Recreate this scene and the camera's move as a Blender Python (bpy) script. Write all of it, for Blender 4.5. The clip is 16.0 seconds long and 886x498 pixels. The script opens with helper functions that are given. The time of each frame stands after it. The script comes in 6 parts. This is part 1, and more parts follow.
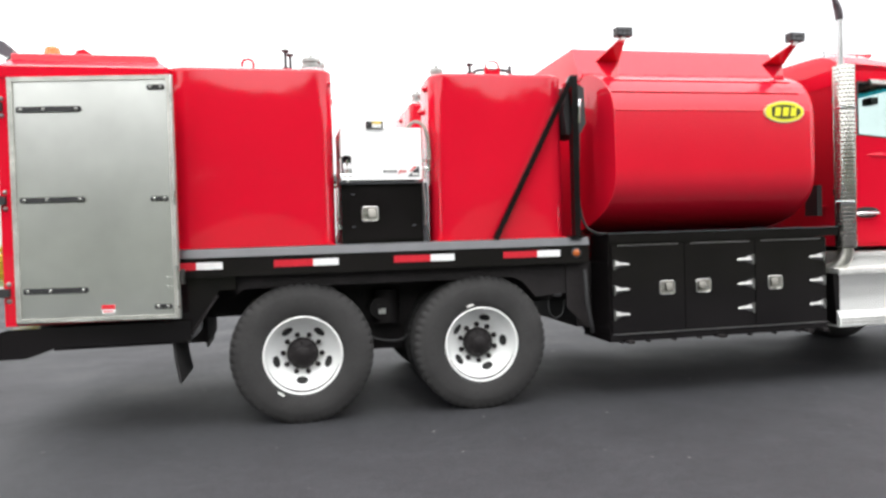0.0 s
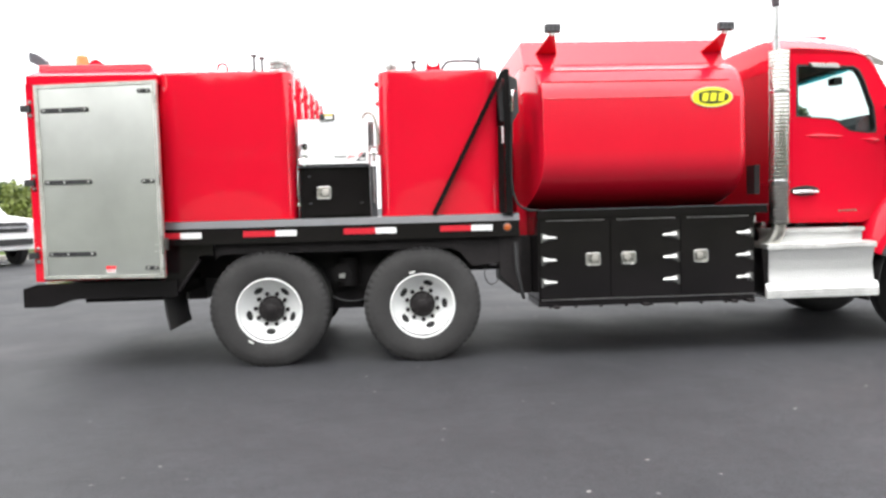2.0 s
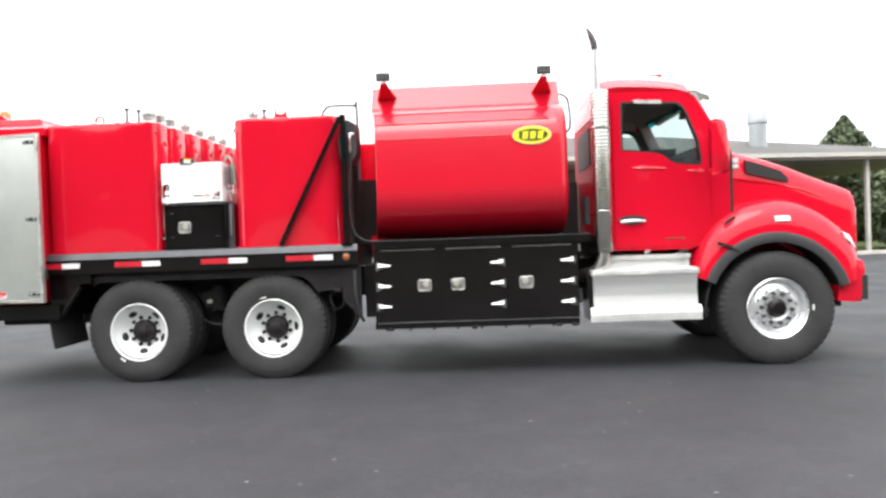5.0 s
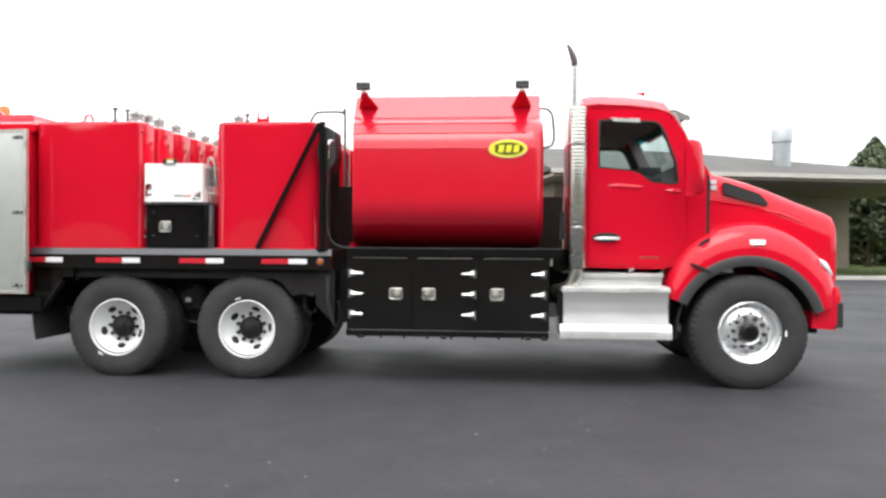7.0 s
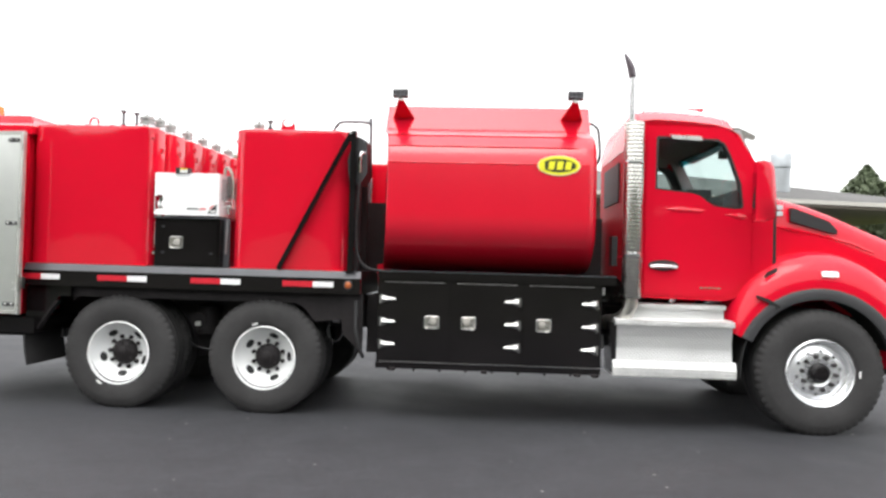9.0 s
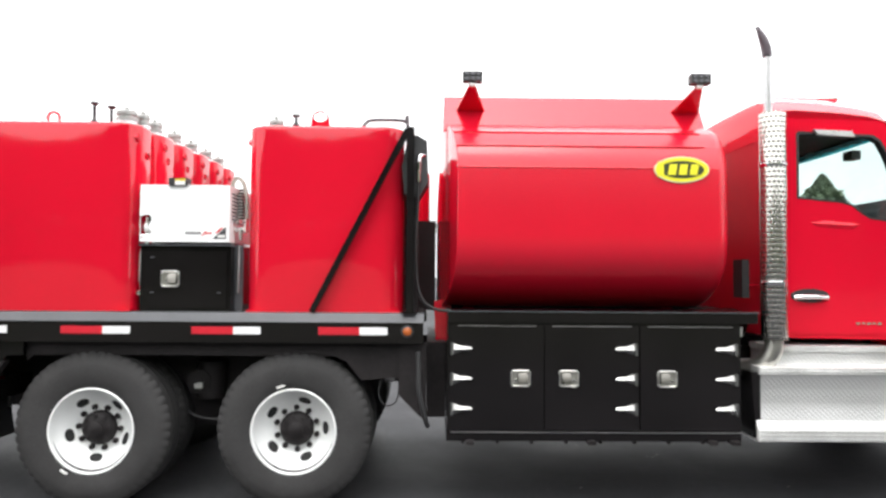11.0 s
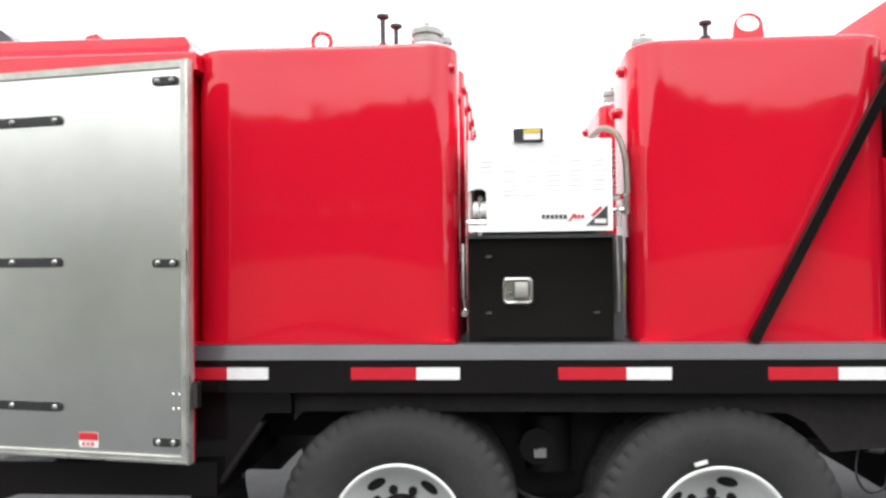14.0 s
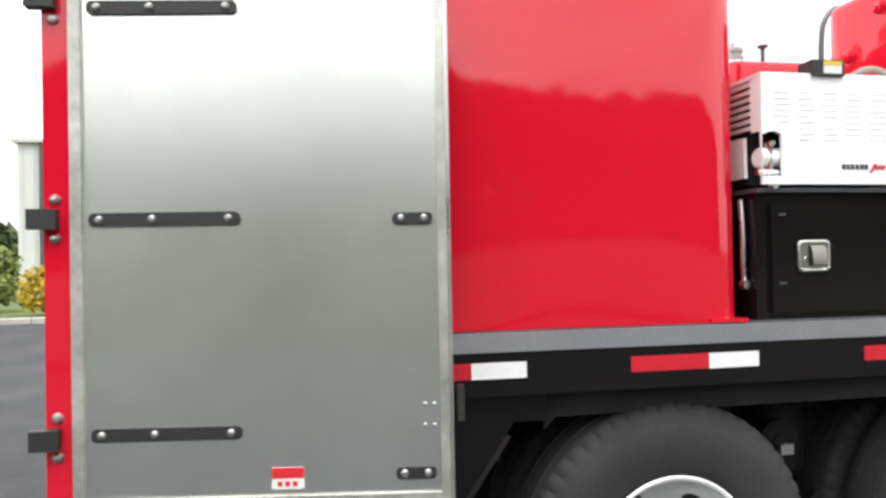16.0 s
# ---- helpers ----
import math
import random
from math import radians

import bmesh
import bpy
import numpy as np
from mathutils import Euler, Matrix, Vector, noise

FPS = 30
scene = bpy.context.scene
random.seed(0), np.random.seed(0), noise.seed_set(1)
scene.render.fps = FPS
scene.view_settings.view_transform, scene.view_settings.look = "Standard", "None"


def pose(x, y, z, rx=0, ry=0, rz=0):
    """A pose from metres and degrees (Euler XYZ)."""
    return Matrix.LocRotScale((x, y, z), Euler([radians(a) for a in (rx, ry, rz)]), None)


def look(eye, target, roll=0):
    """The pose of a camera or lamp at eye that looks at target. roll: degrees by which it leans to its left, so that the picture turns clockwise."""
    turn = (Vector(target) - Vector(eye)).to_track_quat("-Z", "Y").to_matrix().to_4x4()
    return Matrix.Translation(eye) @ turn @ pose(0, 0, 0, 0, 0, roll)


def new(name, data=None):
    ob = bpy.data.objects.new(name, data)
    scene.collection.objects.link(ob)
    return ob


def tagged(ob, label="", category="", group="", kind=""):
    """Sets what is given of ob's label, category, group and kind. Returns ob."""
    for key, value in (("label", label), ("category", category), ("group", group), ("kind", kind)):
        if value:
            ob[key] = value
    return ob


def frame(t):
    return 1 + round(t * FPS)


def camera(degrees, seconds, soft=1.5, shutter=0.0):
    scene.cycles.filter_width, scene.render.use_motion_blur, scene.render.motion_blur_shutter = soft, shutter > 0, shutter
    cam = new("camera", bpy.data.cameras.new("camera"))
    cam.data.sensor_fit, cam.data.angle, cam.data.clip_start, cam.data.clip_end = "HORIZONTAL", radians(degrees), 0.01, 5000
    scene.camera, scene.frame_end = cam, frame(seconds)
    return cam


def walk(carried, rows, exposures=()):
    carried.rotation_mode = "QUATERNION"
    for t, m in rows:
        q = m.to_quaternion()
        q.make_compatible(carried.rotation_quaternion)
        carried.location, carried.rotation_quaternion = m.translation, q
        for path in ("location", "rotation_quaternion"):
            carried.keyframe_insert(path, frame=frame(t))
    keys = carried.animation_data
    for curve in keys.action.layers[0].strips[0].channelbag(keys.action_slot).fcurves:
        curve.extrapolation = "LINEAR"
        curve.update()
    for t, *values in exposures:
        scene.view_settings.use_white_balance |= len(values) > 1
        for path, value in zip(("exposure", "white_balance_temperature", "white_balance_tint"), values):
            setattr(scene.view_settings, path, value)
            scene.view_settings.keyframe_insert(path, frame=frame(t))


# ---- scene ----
cam = camera(62.9, 16.0, soft=2.7)
PATH = [
    (0, (-0.065, -5.276, 1.364), (0.35, -3.32, 1.317), -1.7),
    (0.5, (0.356, -5.512, 1.353), (0.684, -3.539, 1.333), 1.7),
    (1, (0.644, -5.782, 1.367), (0.978, -3.811, 1.347), 0.5),
    (1.5, (0.927, -6.057, 1.343), (1.097, -4.064, 1.304), -1.0),
    (2, (1.179, -6.3, 1.374), (1.293, -4.306, 1.255), -1.5),
    (2.5, (1.537, -6.567, 1.386), (1.694, -4.576, 1.27), 0.1),
    (3, (1.903, -6.741, 1.359), (2.006, -4.744, 1.313), 0.8),
    (3.5, (2.259, -6.891, 1.372), (2.287, -4.892, 1.364), 0.1),
    (4, (2.574, -7.017, 1.349), (2.508, -5.018, 1.305), -0.4),
    (4.5, (3.048, -7.016, 1.34), (2.947, -5.019, 1.292), 0.9),
    (5, (3.351, -6.939, 1.318), (3.263, -4.941, 1.288), -2.1),
    (5.2, (3.479, -6.906, 1.328), (3.45, -4.907, 1.289), 0.4),
    (7.3, (3.882, -6.957, 1.353), (3.678, -4.967, 1.343), -0.3),
    (7.5, (3.893, -6.947, 1.35), (3.664, -4.96, 1.342), -0.6),
    (8, (3.709, -6.867, 1.355), (3.56, -4.872, 1.369), 0.4),
    (8.5, (3.457, -6.705, 1.404), (3.276, -4.713, 1.395), -0.4),
    (8.7, (3.402, -6.569, 1.405), (3.249, -4.575, 1.422), 0.5),
    (10.8, (2.385, -4.976, 1.508), (2.402, -2.977, 1.58), 1.3),
    (11, (2.274, -4.825, 1.538), (2.302, -2.827, 1.615), 0.4),
    (11.5, (2.031, -4.406, 1.506), (2.006, -2.407, 1.58), -1.3),
    (11.9, (1.8, -4.112, 1.574), (1.686, -2.115, 1.61), 0.6),
    (12, (1.729, -4.042, 1.577), (1.596, -2.047, 1.628), 0.8),
    (12.5, (1.381, -3.738, 1.62), (1.268, -1.742, 1.663), 0.2),
    (13, (1.058, -3.422, 1.605), (0.823, -1.438, 1.698), -0.5),
    (13.5, (0.748, -3.187, 1.634), (0.458, -1.21, 1.714), 0.4),
    (14, (0.414, -2.998, 1.636), (0.282, -1.003, 1.672), -0.6),
    (14.5, (0.097, -2.785, 1.605), (0.096, -0.786, 1.662), 0.4),
    (15, (-0.303, -2.604, 1.591), (-0.209, -0.607, 1.656), 2.5),
    (15.5, (-0.751, -2.441, 1.554), (-0.446, -0.465, 1.532), -0.1),
    (16, (-1.195, -2.188, 1.535), (-0.826, -0.222, 1.554), -1.0),
]
walk(cam, [(t, look(eye, target, roll)) for t, eye, target, roll in PATH],
     exposures=[(0.0, 0.68), (0.5, 0.72), (2.0, 0.96), (2.5, 1.10), (3.5, 1.18), (4.0, 1.20), (4.5, 1.06), (5.0, 0.91), (7.5, 0.62), (11.0, 0.75), (12.5, 0.74), (13.5, 0.72), (14.5, 0.56), (15.5, 0.57), (16.0, 0.64)])

# ---- light ----
world = bpy.data.worlds.new("overcast_sky")
scene.world = world
world.use_nodes = True
wn, wl = world.node_tree.nodes, world.node_tree.links
wn.clear()
w_out = wn.new("ShaderNodeOutputWorld")
w_bg = wn.new("ShaderNodeBackground")
w_sky = wn.new("ShaderNodeTexSky")
w_sky.sky_type = "NISHITA"
w_sky.sun_disc = False
w_sky.sun_elevation, w_sky.sun_rotation = radians(63), radians(187)
w_sky.air_density, w_sky.dust_density, w_sky.ozone_density = 1.0, 6.0, 1.0
w_hue = wn.new("ShaderNodeHueSaturation")
w_hue.inputs["Saturation"].default_value = 0.06
w_hue.inputs["Value"].default_value = 0.55
w_tc = wn.new("ShaderNodeTexCoord")
w_map = wn.new("ShaderNodeMapping")
w_map.inputs["Scale"].default_value = (1.0, 1.0, 2.6)
w_noise = wn.new("ShaderNodeTexNoise")
w_noise.inputs["Scale"].default_value = 2.2
w_noise.inputs["Detail"].default_value = 6.0
w_noise.inputs["Roughness"].default_value = 0.55
w_ramp = wn.new("ShaderNodeValToRGB")
w_ramp.color_ramp.elements[0].position, w_ramp.color_ramp.elements[0].color = 0.3, (8.6, 8.8, 9.2, 1)
w_ramp.color_ramp.elements[1].position, w_ramp.color_ramp.elements[1].color = 0.62, (15.0, 15.0, 15.0, 1)
w_mix = wn.new("ShaderNodeMixRGB")
w_mix.inputs[0].default_value = 0.72
wl.new(w_tc.outputs["Generated"], w_map.inputs["Vector"])
wl.new(w_map.outputs["Vector"], w_noise.inputs["Vector"])
wl.new(w_noise.outputs["Fac"], w_ramp.inputs["Fac"])
wl.new(w_sky.outputs["Color"], w_hue.inputs["Color"])
wl.new(w_hue.outputs["Color"], w_mix.inputs[1])
wl.new(w_ramp.outputs["Color"], w_mix.inputs[2])
# overcast dome: brighter overhead than at the skyline
w_sep = wn.new("ShaderNodeSeparateXYZ")
w_up = wn.new("ShaderNodeMapRange")
w_up.inputs["To Min"].default_value, w_up.inputs["To Max"].default_value = 0.80, 1.75
w_dome = wn.new("ShaderNodeVectorMath")
w_dome.operation = "SCALE"
wl.new(w_tc.outputs["Generated"], w_sep.inputs[0])
wl.new(w_sep.outputs["Z"], w_up.inputs["Value"])
wl.new(w_mix.outputs["Color"], w_dome.inputs[0])
wl.new(w_up.outputs["Result"], w_dome.inputs["Scale"])
wl.new(w_dome.outputs["Vector"], w_bg.inputs["Color"])
wl.new(w_bg.outputs["Background"], w_out.inputs["Surface"])
w_bg.inputs["Strength"].default_value = 0.12

sun = new("sun", bpy.data.lights.new("sun", "SUN"))
sun.data.energy, sun.data.angle, sun.data.color = 0.8, radians(35), (1.0, 0.97, 0.93)
sun.matrix_world = look((0, -15, 30), (3, 0, 0))


# ---- materials ----
def material(name, color, rough=0.5, metal=0.0, coat=0.0, var=0.0, var_scale=3.0, grain=0.0, grain_scale=60.0,
             bump=0.0, bump_scale=80.0, rough_var=0.0, spread=0.0, spec=0.5, coat_rough=0.06):
    """Principled surface with broad stains, fine grain, relief and a spread from piece to piece."""
    m = bpy.data.materials.new(name)
    m.use_nodes = True
    n, l = m.node_tree.nodes, m.node_tree.links
    b = n["Principled BSDF"]
    b.inputs["Base Color"].default_value = (*color, 1)
    b.inputs["Roughness"].default_value = rough
    b.inputs["Metallic"].default_value = metal
    b.inputs["Coat Weight"].default_value = coat
    b.inputs["Coat Roughness"].default_value = coat_rough
    b.inputs["Coat IOR"].default_value = 1.62 if coat >= 0.9 else 1.5
    b.inputs["Specular IOR Level"].default_value = spec
    tc = n.new("ShaderNodeTexCoord")
    out = None
    if var or grain or spread:
        rgb = n.new("ShaderNodeRGB")
        rgb.outputs[0].default_value = (*color, 1)
        out = rgb.outputs[0]
        for amount, scale, detail in ((var, var_scale, 4.0), (grain, grain_scale, 8.0)):
            if amount:
                t = n.new("ShaderNodeTexNoise")
                t.inputs["Scale"].default_value = scale
                t.inputs["Detail"].default_value = detail
                l.new(tc.outputs["Object"], t.inputs["Vector"])
                r = n.new("ShaderNodeMapRange")
                r.inputs["From Min"].default_value, r.inputs["From Max"].default_value = 0.3, 0.7
                r.inputs["To Min"].default_value, r.inputs["To Max"].default_value = 1 - amount, 1 + amount
                l.new(t.outputs["Fac"], r.inputs["Value"])
                x = n.new("ShaderNodeVectorMath")
                x.operation = "SCALE"
                l.new(out, x.inputs[0])
                l.new(r.outputs["Result"], x.inputs["Scale"])
                out = x.outputs["Vector"]
        if spread:
            oi = n.new("ShaderNodeObjectInfo")
            gi = n.new("ShaderNodeNewGeometry")
            add = n.new("ShaderNodeMath")
            add.operation = "ADD"
            l.new(oi.outputs["Random"], add.inputs[0])
            l.new(gi.outputs["Random Per Island"], add.inputs[1])
            r = n.new("ShaderNodeMapRange")
            r.inputs["From Max"].default_value = 2.0
            r.inputs["To Min"].default_value, r.inputs["To Max"].default_value = 1 - spread, 1 + spread
            l.new(add.outputs[0], r.inputs["Value"])
            x = n.new("ShaderNodeVectorMath")
            x.operation = "SCALE"
            l.new(out, x.inputs[0])
            l.new(r.outputs["Result"], x.inputs["Scale"])
            out = x.outputs["Vector"]
        l.new(out, b.inputs["Base Color"])
    if rough_var:
        t = n.new("ShaderNodeTexNoise")
        t.inputs["Scale"].default_value = 5.0
        t.inputs["Detail"].default_value = 6.0
        l.new(tc.outputs["Object"], t.inputs["Vector"])
        r = n.new("ShaderNodeMapRange")
        r.inputs["From Min"].default_value, r.inputs["From Max"].default_value = 0.3, 0.7
        r.inputs["To Min"].default_value, r.inputs["To Max"].default_value = max(0.0, rough - rough_var), rough + rough_var
        l.new(t.outputs["Fac"], r.inputs["Value"])
        l.new(r.outputs["Result"], b.inputs["Roughness"])
    if bump:
        t = n.new("ShaderNodeTexNoise")
        t.inputs["Scale"].default_value = bump_scale
        t.inputs["Detail"].default_value = 3.0
        l.new(tc.outputs["Object"], t.inputs["Vector"])
        bp = n.new("ShaderNodeBump")
        bp.inputs["Strength"].default_value = bump
        bp.inputs["Distance"].default_value = 0.01
        l.new(t.outputs["Fac"], bp.inputs["Height"])
        l.new(bp.outputs["Normal"], b.inputs["Normal"])
        l.new(bp.outputs["Normal"], b.inputs["Coat Normal"])
    return m


def asphalt_material():
    m = material("sealed_asphalt", (0.037, 0.037, 0.04), rough=0.7, spec=0.3)
    n, l = m.node_tree.nodes, m.node_tree.links
    b = n["Principled BSDF"]
    tc = n.new("ShaderNodeTexCoord")

    def noise_map(scale, detail, lo, hi, a, z):
        t = n.new("ShaderNodeTexNoise")
        t.inputs["Scale"].default_value = scale
        t.inputs["Detail"].default_value = detail
        l.new(tc.outputs["Object"], t.inputs["Vector"])
        r = n.new("ShaderNodeMapRange")
        r.inputs["From Min"].default_value, r.inputs["From Max"].default_value = lo, hi
        r.inputs["To Min"].default_value, r.inputs["To Max"].default_value = a, z
        l.new(t.outputs["Fac"], r.inputs["Value"])
        return r.outputs["Result"]

    def times(a, c):
        x = n.new("ShaderNodeMath")
        x.operation = "MULTIPLY"
        l.new(a, x.inputs[0])
        l.new(c, x.inputs[1])
        return x.outputs[0]

    v = times(noise_map(0.35, 4, 0.3, 0.7, 0.82, 1.18), noise_map(3.0, 6, 0.3, 0.7, 0.9, 1.1))
    v = times(v, noise_map(70, 8, 0.3, 0.7, 0.68, 1.32))
    v = times(v, noise_map(14, 5, 0.3, 0.7, 0.86, 1.14))
    rgb = n.new("ShaderNodeRGB")
    rgb.outputs[0].default_value = (0.0325, 0.033, 0.0368, 1)
    x = n.new("ShaderNodeVectorMath")
    x.operation = "SCALE"
    l.new(rgb.outputs[0], x.inputs[0])
    l.new(v, x.inputs["Scale"])
    # pale chips of bare aggregate
    vo = n.new("ShaderNodeTexVoronoi")
    vo.inputs["Scale"].default_value = 5.0
    l.new(tc.outputs["Object"], vo.inputs["Vector"])
    r = n.new("ShaderNodeMapRange")
    r.inputs["From Min"].default_value, r.inputs["From Max"].default_value = 0.035, 0.075
    r.inputs["To Min"].default_value, r.inputs["To Max"].default_value = 1.0, 0.0
    l.new(vo.outputs["Distance"], r.inputs["Value"])
    few = times(r.outputs["Result"], noise_map(1.3, 3, 0.49, 0.62, 0.0, 0.8))
    mix = n.new("ShaderNodeMixRGB")
    mix.inputs[2].default_value = (0.4, 0.39, 0.37, 1)
    l.new(few, mix.inputs[0])
    l.new(x.outputs["Vector"], mix.inputs[1])
    l.new(mix.outputs["Color"], b.inputs["Base Color"])
    l.new(noise_map(0.8, 5, 0.3, 0.7, 0.6, 0.8), b.inputs["Roughness"])
    t = n.new("ShaderNodeTexNoise")
    t.inputs["Scale"].default_value = 120
    t.inputs["Detail"].default_value = 4
    l.new(tc.outputs["Object"], t.inputs["Vector"])
    bp = n.new("ShaderNodeBump")
    bp.inputs["Strength"].default_value = 0.5
    bp.inputs["Distance"].default_value = 0.006
    l.new(t.outputs["Fac"], bp.inputs["Height"])
    l.new(bp.outputs["Normal"], b.inputs["Normal"])
    return m


def glass_material(name, tint, rough=0.0):
    m = bpy.data.materials.new(name)
    m.use_nodes = True
    n, l = m.node_tree.nodes, m.node_tree.links
    n.clear()
    o = n.new("ShaderNodeOutputMaterial")
    tr = n.new("ShaderNodeBsdfTransparent")
    tr.inputs["Color"].default_value = (*tint, 1)
    gl = n.new("ShaderNodeBsdfGlossy")
    gl.inputs["Roughness"].default_value = rough
    lw = n.new("ShaderNodeLayerWeight")
    lw.inputs["Blend"].default_value = 0.5
    pw = n.new("ShaderNodeMath")
    pw.operation = "POWER"
    pw.inputs[1].default_value = 4.0
    l.new(lw.outputs["Facing"], pw.inputs[0])
    ad = n.new("ShaderNodeMath")
    ad.operation = "MULTIPLY_ADD"
    ad.inputs[1].default_value, ad.inputs[2].default_value = 0.8, 0.035
    l.new(pw.outputs[0], ad.inputs[0])
    mx = n.new("ShaderNodeMixShader")
    l.new(ad.outputs[0], mx.inputs["Fac"])
    l.new(tr.outputs["BSDF"], mx.inputs[1])
    l.new(gl.outputs["BSDF"], mx.inputs[2])
    l.new(mx.outputs["Shader"], o.inputs["Surface"])
    return m


def tread_plate_material():
    """Bright aluminium with rows of small raised pips."""
    m = material("tread_plate", (0.74, 0.74, 0.73), rough=0.42, metal=0.8, rough_var=0.08)
    n, l = m.node_tree.nodes, m.node_tree.links
    b = n["Principled BSDF"]
    tc = n.new("ShaderNodeTexCoord")
    mp = n.new("ShaderNodeMapping")
    mp.inputs["Rotation"].default_value = (0, radians(45), 0)
    vo = n.new("ShaderNodeTexVoronoi")
    vo.inputs["Scale"].default_value = 42.0
    vo.inputs["Randomness"].default_value = 0.0
    l.new(tc.outputs["Object"], mp.inputs["Vector"])
    l.new(mp.outputs["Vector"], vo.inputs["Vector"])
    bp = n.new("ShaderNodeBump")
    bp.inputs["Strength"].default_value = 0.6
    bp.inputs["Distance"].default_value = 0.006
    bp.invert = True
    l.new(vo.outputs["Distance"], bp.inputs["Height"])
    l.new(bp.outputs["Normal"], b.inputs["Normal"])
    return m


def sheet_aluminium_material():
    """Mill-finish sheet: brushed along its length, with dull clouds and smudges."""
    m = material("sheet_aluminium", (0.62, 0.64, 0.64), rough=0.3, metal=1.0)
    n, l = m.node_tree.nodes, m.node_tree.links
    b = n["Principled BSDF"]
    tc = n.new("ShaderNodeTexCoord")
    mp = n.new("ShaderNodeMapping")
    mp.inputs["Scale"].default_value = (0.6, 0.6, 40.0)
    t = n.new("ShaderNodeTexNoise")
    t.inputs["Scale"].default_value = 1.5
    t.inputs["Detail"].default_value = 5
    l.new(tc.outputs["Object"], mp.inputs["Vector"])
    l.new(mp.outputs["Vector"], t.inputs["Vector"])
    bp = n.new("ShaderNodeBump")
    bp.inputs["Strength"].default_value = 0.02
    bp.inputs["Distance"].default_value = 0.002
    l.new(t.outputs["Fac"], bp.inputs["Height"])
    l.new(bp.outputs["Normal"], b.inputs["Normal"])
    t2 = n.new("ShaderNodeTexNoise")
    t2.inputs["Scale"].default_value = 2.0
    t2.inputs["Detail"].default_value = 3
    l.new(tc.outputs["Object"], t2.inputs["Vector"])
    b.inputs["Roughness"].default_value = 0.3
    r2 = n.new("ShaderNodeMapRange")
    r2.inputs["From Min"].default_value, r2.inputs["From Max"].default_value = 0.3, 0.7
    r2.inputs["To Min"].default_value, r2.inputs["To Max"].default_value = 0.88, 1.06
    l.new(t2.outputs["Fac"], r2.inputs["Value"])
    rgb = n.new("ShaderNodeRGB")
    rgb.outputs[0].default_value = (0.885, 0.905, 0.87, 1)
    x = n.new("ShaderNodeVectorMath")
    x.operation = "SCALE"
    l.new(rgb.outputs[0], x.inputs[0])
    l.new(r2.outputs["Result"], x.inputs["Scale"])
    l.new(x.outputs["Vector"], b.inputs["Base Color"])
    return m


def pierced_material(cx, cy, r):
    """Chromed sheet rolled round an upright axis, with rows of staggered dark holes."""
    m = material("pierced_chrome", (0.6, 0.6, 0.58), rough=0.24, metal=1.0)
    n, l = m.node_tree.nodes, m.node_tree.links
    b = n["Principled BSDF"]
    tc = n.new("ShaderNodeTexCoord")
    sep = n.new("ShaderNodeSeparateXYZ")
    l.new(tc.outputs["Object"], sep.inputs[0])

    def op(kind, a, c):
        x = n.new("ShaderNodeMath")
        x.operation = kind
        for i, v in enumerate((a, c)):
            if isinstance(v, (int, float)):
                x.inputs[i].default_value = v
            else:
                l.new(v, x.inputs[i])
        return x.outputs[0]

    arc = op("MULTIPLY", op("ARCTAN2", op("SUBTRACT", sep.outputs[1], cy), op("SUBTRACT", sep.outputs[0], cx)), r / 0.0300)
    up = op("MULTIPLY", sep.outputs[2], 1 / 0.034)
    row = op("FLOOR", up, 0.0)
    shift = op("MULTIPLY", op("MODULO", row, 2.0), 0.5)
    du = op("SUBTRACT", op("FRACT", op("ADD", arc, shift), 0.0), 0.5)
    dv = op("SUBTRACT", op("FRACT", up, 0.0), 0.5)
    dist = op("SQRT", op("ADD", op("MULTIPLY", du, du), op("MULTIPLY", op("MULTIPLY", dv, dv), 1.6)), 0.0)
    edge = n.new("ShaderNodeMapRange")
    edge.inputs["From Min"].default_value, edge.inputs["From Max"].default_value = 0.32, 0.40
    l.new(dist, edge.inputs["Value"])
    mix = n.new("ShaderNodeMixRGB")
    mix.inputs[1].default_value, mix.inputs[2].default_value = (0.17, 0.165, 0.15, 1), (0.56, 0.55, 0.51, 1)
    l.new(edge.outputs["Result"], mix.inputs[0])
    l.new(mix.outputs["Color"], b.inputs["Base Color"])
    bp = n.new("ShaderNodeBump")
    bp.inputs["Strength"].default_value = 0.6
    bp.inputs["Distance"].default_value = 0.004
    l.new(edge.outputs["Result"], bp.inputs["Height"])
    l.new(bp.outputs["Normal"], b.inputs["Normal"])
    return m


RED = material("red_gloss_paint", (0.63, 0.0068, 0.026), rough=0.4, coat=1.0, spec=0.0, bump=0.42, bump_scale=1.5, var=0.03, var_scale=1.5, coat_rough=0.05)
RED_BARREL = material("red_barrel_paint", (0.63, 0.0068, 0.026), rough=0.4, coat=1.0, spec=0.0, bump=0.2, bump_scale=1.0, var=0.03, var_scale=1.5, coat_rough=0.2)
RED_END = material("red_end_paint", (0.60, 0.006, 0.024), rough=0.42, coat=1.0, spec=0.0, var=0.04, var_scale=1.5, coat_rough=0.06)
RED_SOFT = material("red_coaming_paint", (0.63, 0.0068, 0.026), rough=0.4, coat=0.95, spec=0.0, bump=0.2, bump_scale=1.5, var=0.03, var_scale=1.5, coat_rough=0.3)
# cab red darkened, coat left off, to hold down sky sheen behind the cab
RED_DIM = material("red_dimmed_behind_cab", (0.50, 0.0055, 0.021), rough=0.5, spec=0.12, var=0.05, var_scale=2)
